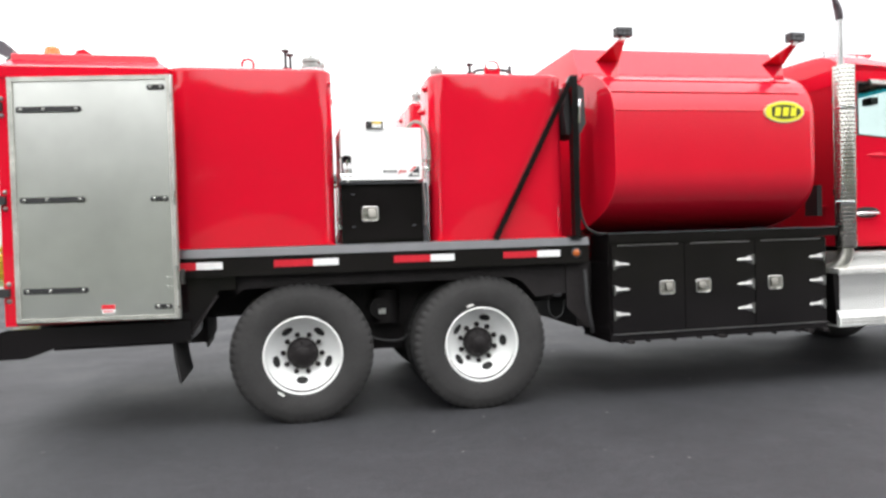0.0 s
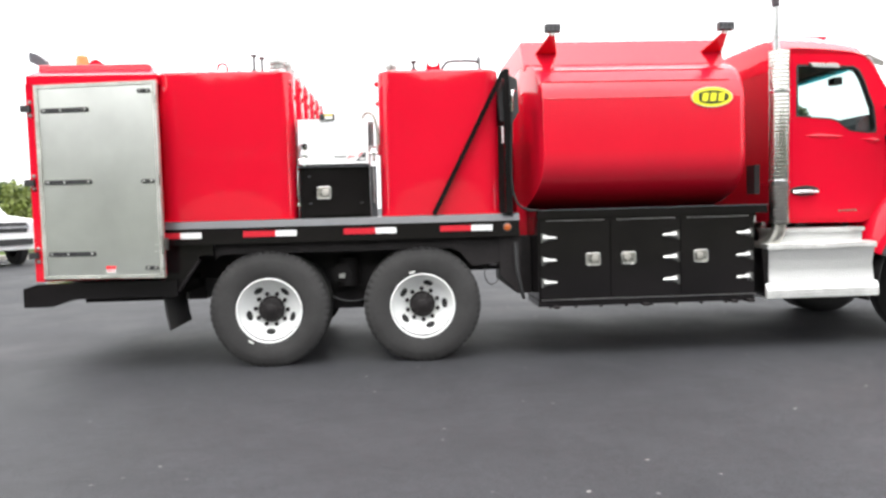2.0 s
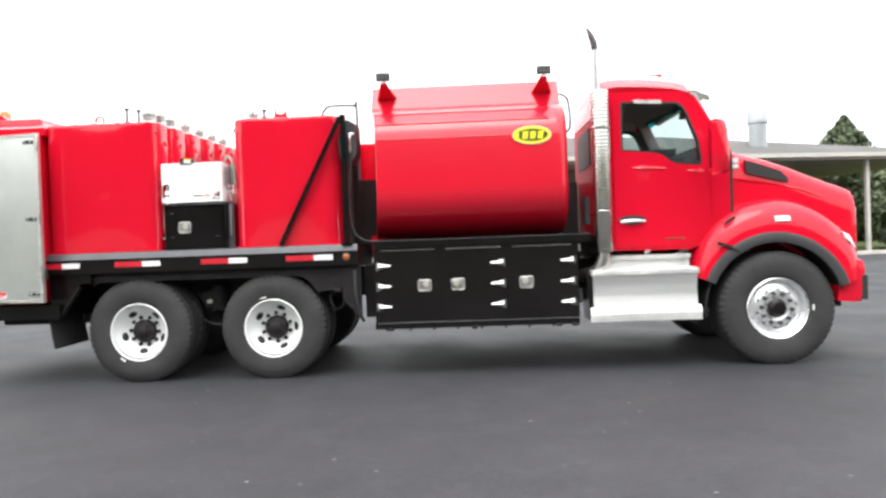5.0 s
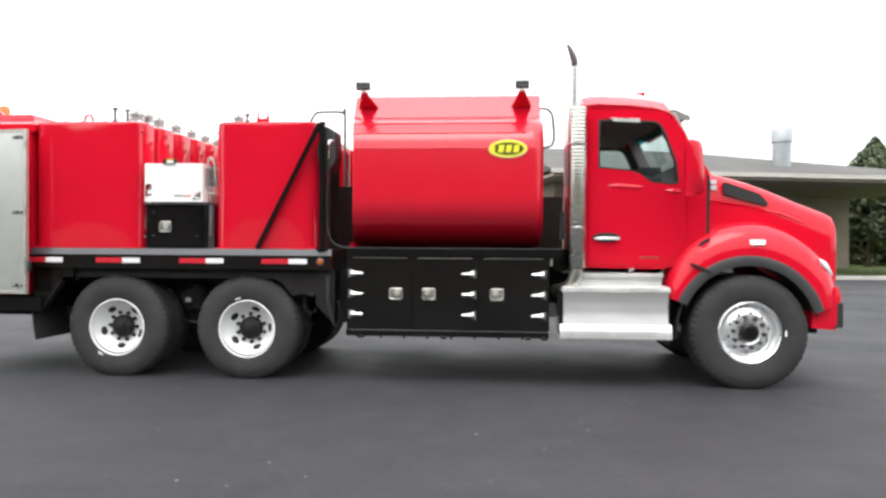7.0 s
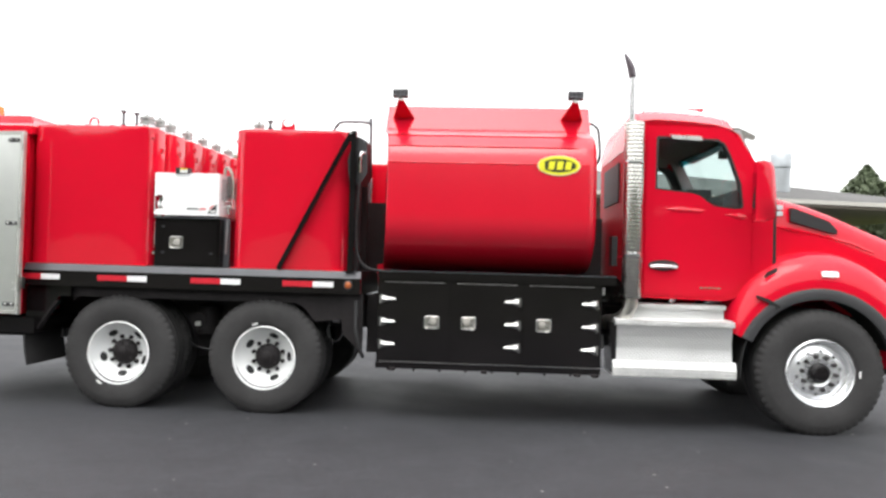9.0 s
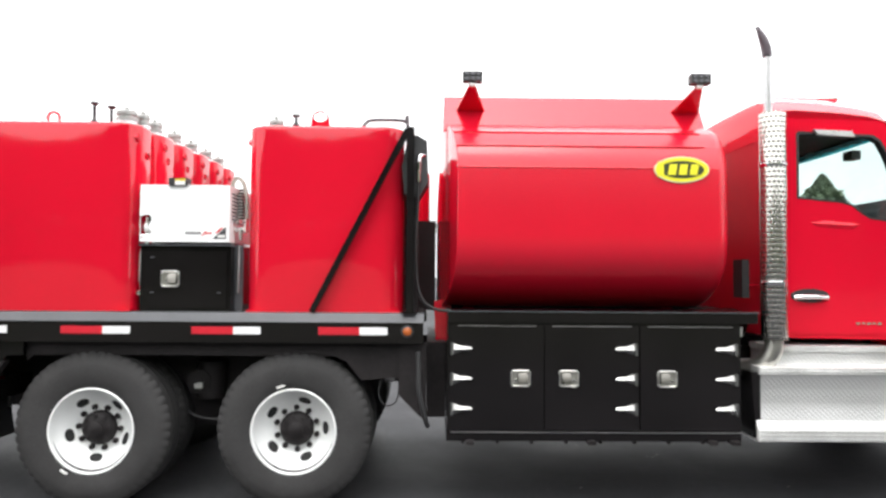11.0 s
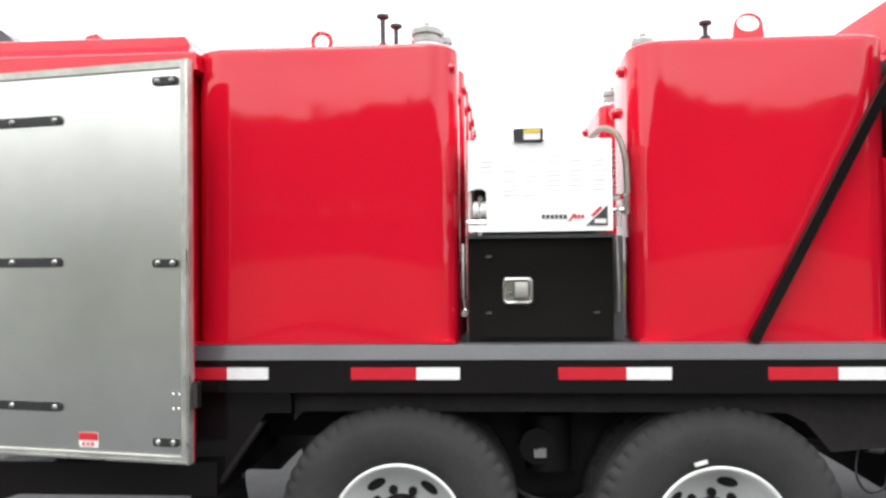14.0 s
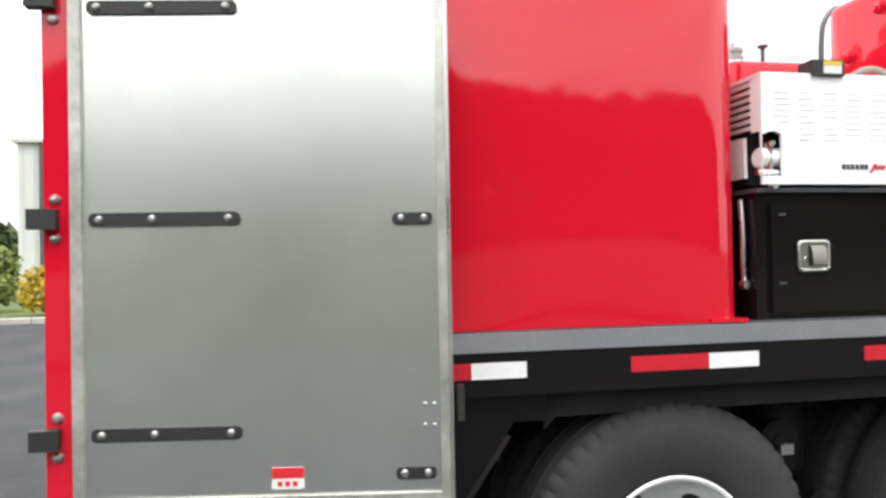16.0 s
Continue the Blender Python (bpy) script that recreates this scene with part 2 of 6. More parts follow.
RED_CAB = material("red_cab_paint", (0.63, 0.0062, 0.026), rough=0.4, coat=0.8, spec=0.0, var=0.02, var_scale=1.2, bump=0.004, bump_scale=60)
BLACK = material("black_gloss_paint", (0.0075, 0.0064, 0.0068), rough=0.16, spec=0.32, var=0.25, var_scale=2.0, rough_var=0.05, bump=0.06, bump_scale=3.0)
FRAME = material("black_chassis_paint", (0.017, 0.0145, 0.015), rough=0.55, spec=0.25, var=0.3, var_scale=4.0, grain=0.2, grain_scale=40)
RAIL = material("dark_grey_rail_paint", (0.075, 0.077, 0.085), rough=0.32, coat=0.45, var=0.15, var_scale=3, grain=0.1, grain_scale=80)
PLASTIC = material("black_plastic", (0.02, 0.02, 0.021), rough=0.55, bump=0.15, bump_scale=250)
LIP = material("grey_black_flare_plastic", (0.035, 0.035, 0.037), rough=0.6, bump=0.12, bump_scale=250, var=0.12)
RUBBER = material("tyre_rubber", (0.029, 0.028, 0.028), rough=0.75, var=0.22, var_scale=5, grain=0.15, grain_scale=90, bump=0.12, bump_scale=160)
WHITE_RIM = material("white_wheel_enamel", (0.78, 0.79, 0.78), rough=0.35, coat=0.3, var=0.04, var_scale=5)
ALLOY = material("polished_alloy", (0.90, 0.91, 0.92), rough=0.25, metal=0.75, rough_var=0.04)
CHROME = material("chrome", (0.84, 0.84, 0.85), rough=0.07, metal=1.0)
STEEL = material("bright_steel", (0.8, 0.8, 0.78), rough=0.3, metal=1.0, rough_var=0.08)
STAINLESS = material("stainless_latch", (0.74, 0.73, 0.69), rough=0.3, metal=1.0, rough_var=0.06)
ALUMINIUM = sheet_aluminium_material()
EXTRUSION = material("aluminium_extrusion", (0.76, 0.76, 0.745), rough=0.45, metal=0.7, rough_var=0.1, var=0.12, var_scale=6, grain=0.08)
EDGE = material("worn_door_edge", (0.52, 0.52, 0.48), rough=0.5, metal=0.8, rough_var=0.12, var=0.2, var_scale=9, grain=0.12, grain_scale=45)
TREAD = tread_plate_material()
WHITE = material("white_powder_coat", (0.9, 0.9, 0.895), rough=0.35, coat=0.2, var=0.02)
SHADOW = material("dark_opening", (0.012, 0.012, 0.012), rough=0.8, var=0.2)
TAPE_RED = material("red_reflective_tape", (0.55, 0.015, 0.03), rough=0.35, bump=0.1, bump_scale=300, var=0.06, var_scale=20)
TAPE_WHITE = material("white_reflective_tape", (0.82, 0.82, 0.82), rough=0.35, bump=0.1, bump_scale=300, var=0.04, var_scale=20)
AMBER = material("amber_lens", (0.42, 0.10, 0.02), rough=0.2, coat=0.6, var=0.08, var_scale=40)
ORANGE = material("orange_beacon_lens", (0.85, 0.2, 0.03), rough=0.25, coat=0.6, var=0.08, var_scale=40)
LAMP_GLASS = material("dark_lamp_lens", (0.10, 0.10, 0.11), rough=0.15, coat=0.8, var=0.1, var_scale=60)
PIPE = material("brushed_stack_pipe", (0.55, 0.55, 0.55), rough=0.25, metal=1.0)
SOOT = material("heat_darkened_tip", (0.10, 0.085, 0.095), rough=0.35, metal=0.8, var=0.3, var_scale=15)
CAP = material("cast_cap_metal", (0.40, 0.40, 0.385), rough=0.38, metal=1.0, rough_var=0.1, var=0.12, var_scale=20)
NUT = material("dark_nut_steel", (0.16, 0.155, 0.15), rough=0.35, metal=1.0)
HINGE = material("dull_chrome_hinge", (0.33, 0.33, 0.32), rough=0.3, metal=1.0, rough_var=0.08)
PADDLE = material("paddle_steel", (0.26, 0.25, 0.225), rough=0.34, metal=1.0, rough_var=0.08)
DULL = material("dull_tube_steel", (0.34, 0.33, 0.33), rough=0.45, metal=1.0, rough_var=0.1)
DISH = material("shaded_latch_dish", (0.50, 0.49, 0.45), rough=0.35, metal=1.0, rough_var=0.1)
LAMP_BODY = material("grey_lamp_body", (0.10, 0.10, 0.115), rough=0.4, coat=0.2, var=0.1)
POST = material("dark_steel_post", (0.06, 0.06, 0.065), rough=0.45, metal=0.4, var=0.1)
VISOR = material("smoked_visor", (0.22, 0.22, 0.20), rough=0.25, coat=0.5, var=0.1, var_scale=8)
MIRROR = material("mirror_glass", (0.3, 0.31, 0.31), rough=0.03, metal=1.0)
LENS = material("clear_lamp_lens", (0.75, 0.76, 0.78), rough=0.12, coat=1.0, var=0.06, var_scale=60)
YELLOW = material("yellow_badge_vinyl", (0.83, 0.78, 0.03), rough=0.4, var=0.04, var_scale=15)
CREAM = material("pale_badge_border", (0.8, 0.72, 0.45), rough=0.4, var=0.04, var_scale=15)
OLIVE = material("dark_green_badge_field", (0.035, 0.05, 0.012), rough=0.4, var=0.1, var_scale=15)
INK = material("black_print", (0.045, 0.045, 0.048), rough=0.5, var=0.2, var_scale=60)
INK_RED = material("red_print", (0.6, 0.02, 0.03), rough=0.5)
LABEL_WHITE = material("white_label", (0.8, 0.8, 0.78), rough=0.5)
LABEL_YELLOW = material("yellow_warning_label", (0.75, 0.55, 0.03), rough=0.5)
HOSE = material("black_hose_rubber", (0.025, 0.025, 0.026), rough=0.5, bump=0.2, bump_scale=120)
BRAID = material("braided_steel_hose", (0.30, 0.285, 0.25), rough=0.45, metal=0.7, bump=0.5, bump_scale=300, var=0.1, var_scale=40)
SEAT = material("grey_seat_cloth", (0.06, 0.062, 0.07), rough=0.9, bump=0.2, bump_scale=200)
TRIM = material("dark_grey_cab_trim", (0.075, 0.078, 0.085), rough=0.7, bump=0.1, bump_scale=200)
GLASS = glass_material("clear_glass", (0.90, 0.95, 0.94))
LINING = material("grey_cab_lining", (0.36, 0.36, 0.365), rough=0.85, var=0.08, var_scale=3, bump=0.1, bump_scale=200)
SHADE = glass_material("tinted_shade_band", (0.12, 0.5, 0.55))
ASPHALT = asphalt_material()
GRASS = material("mown_grass", (0.09, 0.13, 0.03), rough=0.9, var=0.35, var_scale=0.4, grain=0.4, grain_scale=25, bump=0.8, bump_scale=40)
UNSEEN_GROUND = material("unseen_dark_ground", (0.040, 0.048, 0.022), rough=0.95, var=0.3, var_scale=0.2, bump=0.6, bump_scale=10)
CONCRETE = material("kerb_concrete", (0.42, 0.40, 0.37), rough=0.85, var=0.15, var_scale=1.5, grain=0.15, grain_scale=50, bump=0.3, bump_scale=60)
LEAF = material("green_leaves", (0.085, 0.12, 0.04), rough=0.65, spread=0.55, var=0.2, var_scale=1.5)
LEAF_LIGHT = material("spring_green_leaves", (0.17, 0.21, 0.05), rough=0.65, spread=0.5, var=0.2, var_scale=1.5)
LEAF_YELLOW = material("yellow_leaves", (0.5, 0.36, 0.02), rough=0.65, spread=0.35, var=0.2, var_scale=2)
NEEDLE = material("dark_conifer_needles", (0.10, 0.125, 0.072), rough=0.75, spread=0.5, var=0.2, var_scale=1.5)
LEAF_FAR = material("hazy_green_leaves", (0.11, 0.135, 0.065), rough=0.7, spread=0.45, var=0.2, var_scale=0.5)
BARK = material("bark", (0.10, 0.075, 0.05), rough=0.95, var=0.3, var_scale=6, bump=0.8, bump_scale=20)
SHINGLE = material("grey_roof_shingle", (0.095, 0.093, 0.09), rough=0.9, var=0.15, var_scale=0.7, grain=0.25, grain_scale=14, bump=0.4, bump_scale=14)
FASCIA = material("cream_painted_fascia", (0.52, 0.50, 0.45), rough=0.6, var=0.08, var_scale=1.0)
SIDING = material("tan_block_wall", (0.30, 0.26, 0.21), rough=0.85, var=0.12, var_scale=0.8, grain=0.1, grain_scale=12)
PALE_SIDING = material("pale_metal_siding", (0.62, 0.63, 0.62), rough=0.55, var=0.08, var_scale=0.5)
GALVANISED = material("galvanised_duct", (0.40, 0.425, 0.44), rough=0.4, metal=0.6, var=0.1, var_scale=2)
CAR_WHITE = material("white_car_paint", (0.8, 0.8, 0.8), rough=0.3, coat=0.8, var=0.02)


# ---- mesh tools ----
def box(bm, x0, x1, y0, y1, z0, z1):
    v = [bm.verts.new((x, y, z)) for x in (x0, x1) for y in (y0, y1) for z in (z0, z1)]
    return [bm.faces.new([v[i] for i in q]) for q in
            ((0, 1, 3, 2), (4, 6, 7, 5), (0, 4, 5, 1), (2, 3, 7, 6), (0, 2, 6, 4), (1, 5, 7, 3))]


def prism(bm, outline, a, b, axis="y"):
    """A flat outline drawn in the other two axes, pulled from a to b."""
    def put(u, w, d):
        return (u, d, w) if axis == "y" else (d, u, w) if axis == "x" else (u, w, d)
    n = len(outline)
    p = [bm.verts.new(put(u, w, a)) for u, w in outline]
    q = [bm.verts.new(put(u, w, b)) for u, w in outline]
    bm.faces.new(p)
    bm.faces.new(q[::-1])
    for i in range(n):
        bm.faces.new((p[i], q[i], q[(i + 1) % n], p[(i + 1) % n]))


def ring_between(bm, rings, closed=True, caps=True):
    """Skin over a row of equal rings of places."""
    vs = [[bm.verts.new(p) for p in r] for r in rings]
    n = len(vs[0])
    for a, b in zip(vs, vs[1:]):
        for i in range(n if closed else n - 1):
            bm.faces.new((a[i], a[(i + 1) % n], b[(i + 1) % n], b[i]))
    if caps and closed:
        bm.faces.new(vs[0][::-1])
        bm.faces.new(vs[-1])
    return vs


def tube(bm, path, r, seg=10, caps=True):
    """A round bar along a path; r may be one radius or one for each place."""
    path = [Vector(p) for p in path]
    rs = r if isinstance(r, (list, tuple)) else [r] * len(path)
    rings, up = [], None
    for i, p in enumerate(path):
        d = (path[min(i + 1, len(path) - 1)] - path[max(i - 1, 0)]).normalized()
        if up is None:
            up = d.orthogonal().normalized()
        up = (up - d * up.dot(d)).normalized()
        side = d.cross(up)
        rings.append([p + rs[i] * (math.cos(2 * math.pi * k / seg) * up + math.sin(2 * math.pi * k / seg) * side) for k in range(seg)])
    ring_between(bm, rings, caps=caps)


def arc_path(points, steps=6):
    """A smooth line through places (Catmull-Rom)."""
    pts = [Vector(p) for p in points]
    pts = [2 * pts[0] - pts[1]] + pts + [2 * pts[-1] - pts[-2]]
    out = []
    for i in range(1, len(pts) - 2):
        a, b, c, d = pts[i - 1:i + 3]
        for k in range(steps):
            t = k / steps
            out.append(0.5 * ((2 * b) + (c - a) * t + (2 * a - 5 * b + 4 * c - d) * t * t + (3 * b - a - 3 * c + d) * t ** 3))
    return out + [pts[-2]]


def lathe(bm, profile, seg=48, centre=(0, 0, 0), axis="y", closed=False):
    """Turn (radius, along) about an axis through centre."""
    cx, cy, cz = centre
    rings = []
    for k in range(seg):
        c, s = math.cos(2 * math.pi * k / seg), math.sin(2 * math.pi * k / seg)
        rings.append([(cx + r * c, cy + h, cz + r * s) if axis == "y" else (cx + r * c, cy + r * s, cz + h) if axis == "z"
                      else (cx + h, cy + r * c, cz + r * s) for r, h in profile])
    vs = [[bm.verts.new(p) for p in r] for r in rings]
    n = len(profile)
    for k in range(seg):
        a, b = vs[k], vs[(k + 1) % seg]
        for i in range(n if closed else n - 1):
            j = (i + 1) % n
            bm.faces.new((a[i], a[j], b[j], b[i]))
    return vs


def disc_plate(bm, x, y, z, r, depth, seg=12, axis="y"):
    lathe(bm, [(0.0001, 0), (r, 0), (r, depth), (0.0001, depth)], seg, (x, y, z), axis, closed=True)


def rounded(x0, x1, z0, z1, r, steps=4):
    out = []
    for cx, cz, a in ((x1 - r, z1 - r, 0), (x0 + r, z1 - r, 90), (x0 + r, z0 + r, 180), (x1 - r, z0 + r, 270)):
        for k in range(steps + 1):
            t = radians(a + 90 * k / steps)
            out.append((cx + r * math.cos(t), cz + r * math.sin(t)))
    return out


def holed(bm, outer, inner, y0, y1):
    """A plate in the xz plane with one opening through it. Loops are walked by angle from the opening's middle."""
    cx = sum(p[0] for p in inner) / len(inner)
    cz = sum(p[1] for p in inner) / len(inner)

    def at_angle(loop, t):
        d = Vector((math.cos(t), math.sin(t)))
        best = 0
        for i in range(len(loop)):
            p, q = Vector(loop[i]) - Vector((cx, cz)), Vector(loop[(i + 1) % len(loop)]) - Vector((cx, cz))
            e = q - p
            det = e.x * d.y - e.y * d.x
            if abs(det) < 1e-9:
                continue
            s = (p.x * e.y - p.y * e.x) / (e.y * d.x - e.x * d.y)
            u = (p.x * d.y - p.y * d.x) / -det
            if s > 0 and -1e-6 <= u <= 1 + 1e-6:
                best = max(best, s)
        return (cx + best * d.x, cz + best * d.y)
    angles = sorted({round(math.atan2(p[1] - cz, p[0] - cx), 5) for p in (*outer, *inner)} | {round(2 * math.pi * k / 48 - math.pi, 5) for k in range(48)})
    o = [at_angle(outer, t) for t in angles]
    i = [at_angle(inner, t) for t in angles]
    loops = [[bm.verts.new((x, y, z)) for x, z in loop] for loop, y in ((o, y0), (i, y0), (i, y1), (o, y1))]
    n = len(angles)
    for a, b in ((0, 1), (1, 2), (2, 3), (3, 0)):
        for k in range(n):
            bm.faces.new((loops[a][k], loops[a][(k + 1) % n], loops[b][(k + 1) % n], loops[b][k]))


def finish(name, bm, mat, bevel=0.0, smooth=40, segments=2):
    if bevel:
        sharp = [e for e in bm.edges if len(e.link_faces) == 2 and e.calc_face_angle(0) > radians(30)]
        bmesh.ops.bevel(bm, geom=sharp, offset=bevel, segments=segments, profile=0.6, affect="EDGES", clamp_overlap=True)
    bmesh.ops.recalc_face_normals(bm, faces=bm.faces)
    me = bpy.data.meshes.new(name)
    bm.to_mesh(me)
    bm.free()
    me.materials.append(mat)
    if smooth:
        me.polygons.foreach_set("use_smooth", [True] * len(me.polygons))
        me.set_sharp_from_angle(angle=radians(smooth))
    return me


def world_of(ob):
    m = ob.matrix_parent_inverse @ ob.matrix_basis
    return world_of(ob.parent) @ m if ob.parent else ob.matrix_basis.copy()


def part(name, bm, mat, parent=None, label="", bevel=0.0, smooth=40, segments=2):
    """One mesh object under a thing or part; its mesh is drawn in the place's own axes."""
    ob = new(name, finish(name, bm, mat, bevel, smooth, segments))
    if parent:
        ob.parent = parent
        ob.matrix_parent_inverse = world_of(parent).inverted()
    if label:
        ob["label"] = label
    return ob


def place(name, me, m, parent, label=""):
    """A part on a shared mesh, at a pose in the place's own axes."""
    ob = new(name, me)
    ob.parent = parent
    ob.matrix_parent_inverse = world_of(parent).inverted()
    ob.matrix_basis = m
    if label:
        ob["label"] = label
    return ob


def thing(name, at, label, category, group="", kind=""):
    ob = new(name)
    ob.empty_display_size = 0.1
    ob.matrix_basis = Matrix.Translation(at)
    return tagged(ob, label, category, group, kind)


def boxes(*b):
    bm = bmesh.new()
    for q in b:
        box(bm, *q)
    return bm


def many(name, blocks, mat, parent, label="", bevel=0.0):
    """One part for each block."""
    for q in blocks:
        part(name, boxes(q), mat, parent, label, bevel=bevel)


def made(fn, *a, **k):
    bm = bmesh.new()
    fn(bm, *a, **k)
    return bm


# ---- ground and setting ----
bm = bmesh.new()
bmesh.ops.create_grid(bm, x_segments=8, y_segments=8, size=900)
ground = tagged(part("ground", bm, ASPHALT, smooth=0), "dark sealed asphalt lot with pale stone chips", "asphalt", kind="structure")


def kerb_run(x0, y0, x1, y1, label):
    """A kerb of cast lengths with a lawn behind it on the far side."""
    d = Vector((x1 - x0, y1 - y0))
    n = max(1, round(d.length / 3.0))
    t, s = d.normalized(), Vector((-d.y, d.x)).normalized()
    root = None
    for i in range(n):
        a = Vector((x0, y0)) + d * (i / n) + t * 0.01
        b = Vector((x0, y0)) + d * ((i + 1) / n) - t * 0.01
        bm = bmesh.new()
        prof = ((0.0, -0.05), (0.02, 0.13), (0.05, 0.15), (0.18, 0.15), (0.18, -0.05))
        ring_between(bm, [[(p.x + s.x * u, p.y + s.y * u, h) for u, h in prof] for p in (a, b)])
        if root is None:
            root = tagged(part("kerb", bm, CONCRETE), label, "kerb", kind="structure")
        else:
            part("kerb_stone", bm, CONCRETE, root)
    return root


def lawn(points, label, mat=None):
    bm = bmesh.new()
    f = bm.faces.new([bm.verts.new((x, y, 0.1)) for x, y in points])
    r = bmesh.ops.extrude_face_region(bm, geom=[f])
    for v in r["geom"]:
        if isinstance(v, bmesh.types.BMVert):
            v.co.z = -0.1
    return tagged(part("lawn", bm, mat or GRASS, smooth=0), label, "grass", kind="structure")


kerb_run(-60, 17.7, -5, 17.7, "pale concrete kerb along the lawn")
lawn(((-60, 17.8), (-5, 17.8), (-5, 70), (-60, 70)), "rough green lawn behind the kerb")
kerb_run(14.0, 23.6, 60, 25.5, "pale concrete kerb before the canopy")
lawn(((17.0, 29.0), (60, 31.0), (60, 75), (17.0, 75)), "green lawn beside the canopy building")


# ---- service truck: chassis and bed ----
truck = thing("service_truck", (3.0, 1.22, 0), "red heavy service truck with a black chassis and flat bed", "truck")
CY = 1.22

for y in (0.74, 1.62):
    part("frame_rail", boxes((-1.95, 6.9, y, y + 0.08, 0.74, 1.02)), FRAME, truck, bevel=0.008)
deck = part("bed_deck", boxes((-0.92, 2.21, 0.05, 2.39, 1.20, 1.292)), FRAME, truck, "black steel bed deck", bevel=0.006)
for x in (-0.7, -0.2, 0.68, 1.1, 1.95):
    part("cross_member", boxes((x, x + 0.08, 0.12, 2.32, 1.03, 1.195)), FRAME, deck, bevel=0.006)
for y, s in ((0.0, 1), (2.44, -1)):
    rail = part("bed_rail", made(prism, [(y, 1.095), (y, 1.231), (y + s * 0.05, 1.231), (y + s * 0.05, 1.095)], -0.9, 2.215, "x"), BLACK, truck, "black side rail of the bed", bevel=0.004)
    part("rail_cap", made(prism, [(y - s * 0.004, 1.232), (y + s * 0.018, 1.291), (y + s * 0.05, 1.297), (y + s * 0.05, 1.232)], -0.86, 2.217, "x"), RAIL, rail, "grey sloping edge strip", bevel=0.004)
rail = [o for o in truck.children if o.name == "bed_rail"][0]
for xs, xm, xe in ((-0.98, -0.703, -0.525), (-0.174, 0.099, 0.281), (0.684, 0.957, 1.139), (1.520, 1.791, 1.977)):
    part("reflective_tape", boxes((max(xs, -0.88), xm, -0.0035, 0.001, 1.150, 1.200)), TAPE_RED, rail, "red reflective tape")
    part("reflective_tape", boxes((xm + 0.001, xe, -0.0035, 0.001, 1.150, 1.200)), TAPE_WHITE, rail, "white reflective tape")
bm = bmesh.new()
lathe(bm, [(0.0001, -0.012), (0.022, -0.011), (0.03, -0.006), (0.032, 0.001)], 20, (2.108, 0.0, 1.174))
part("marker_lamp", bm, AMBER, rail, "round amber side marker")
bm = bmesh.new()
lathe(bm, [(0.030, -0.008), (0.041, -0.006), (0.043, 0.001)], 20, (2.108, 0.0, 1.174))
part("lamp_grommet", bm, PLASTIC, rail)

# skirt, brackets and running gear below the bed
part("side_skirt", made(prism, [(-0.44, 1.094), (2.2, 1.094), (2.2, 0.86), (1.95, 0.853), (1.80, 0.838), (1.70, 0.96), (1.62, 1.0), (-0.40, 1.0), (-0.44, 0.96)], 0.09, 0.11), FRAME, truck, bevel=0.003)
part("rear_skirt", made(prism, [(-0.86, 1.094), (-0.445, 1.094), (-0.445, 1.0), (-0.555, 1.0), (-0.58, 0.965), (-0.79, 0.667), (-0.79, 0.64), (-0.86, 0.64)], 0.05, 0.07), BLACK, truck, "black plate below the bed", bevel=0.003)
part("gusset", made(prism, [(-0.79, 0.667), (-0.58, 0.965), (-0.565, 0.955), (-0.775, 0.657)], 0.045, 0.12), FRAME, truck, bevel=0.004)
part("front_flap", made(prism, [(2.05, 1.094), (2.235, 1.094), (2.235, 0.575), (2.195, 0.60), (2.06, 0.735), (2.05, 0.76)], 0.075, 0.088), FRAME, truck, "black flap before the toolbox", bevel=0.003)
part("front_gusset", boxes((2.14, 2.20, 0.12, 0.32, 0.78, 1.094)), FRAME, truck, bevel=0.006)
part("air_fitting", made(tube, [(1.96, 0.13, 0.86), (2.02, 0.13, 0.852)], 0.03, 12), DULL, truck, "grey air line fitting", smooth=40)
part("air_line", made(tube, arc_path([(1.93, 0.14, 0.85), (1.915, 0.13, 0.74), (1.96, 0.13, 0.665), (2.03, 0.13, 0.69), (2.055, 0.14, 0.80)]), 0.005, 6), HOSE, truck, "thin looped black air line")
part("flap_rod", boxes((-0.85, -0.836, 0.60, 0.612, 0.56, 0.70)), STEEL, truck, "bright thin flap rod", bevel=0.002)
part("tail_cross_member", boxes((-1.88, -0.73, 0.85, 1.60, 0.53, 1.02)), FRAME, truck, bevel=0.01)
part("bulkhead_plate", boxes((2.235, 2.37, 0.33, 1.8, 0.55, 1.075)), FRAME, truck, bevel=0.004)
part("underbody_panel", boxes((-0.05, 1.45, 0.55, 0.6, 0.62, 1.09)), FRAME, truck, bevel=0.004)
for x in (0.0, 1.35):
    bm = bmesh.new()
    tube(bm, [(x, 0.35, 0.51), (x, 2.1, 0.51)], 0.075, 14)
    lathe(bm, [(0.06, -0.22), (0.2, -0.14), (0.25, 0), (0.2, 0.14), (0.06, 0.22)], 20, (x, CY, 0.51))
    part("drive_axle", bm, FRAME, truck)
many("suspension_beam", ((-0.2, 1.55, 0.66, 0.74, 0.42, 0.54), (0.5, 0.85, 0.6, 0.76, 0.5, 0.86)), FRAME, truck, bevel=0.01)
bm = bmesh.new()
tube(bm, [(0.675, 0.5, 0.66), (0.675, 0.5, 0.92)], 0.11, 16)
part("air_bag", bm, FRAME, truck)
bm = bmesh.new()
tube(bm, [(0.62, 0.38, 0.78), (0.62, 0.5, 0.78)], 0.085, 16)
tube(bm, [(0.62, 0.37, 0.78), (0.62, 0.385, 0.78)], 0.03, 10)
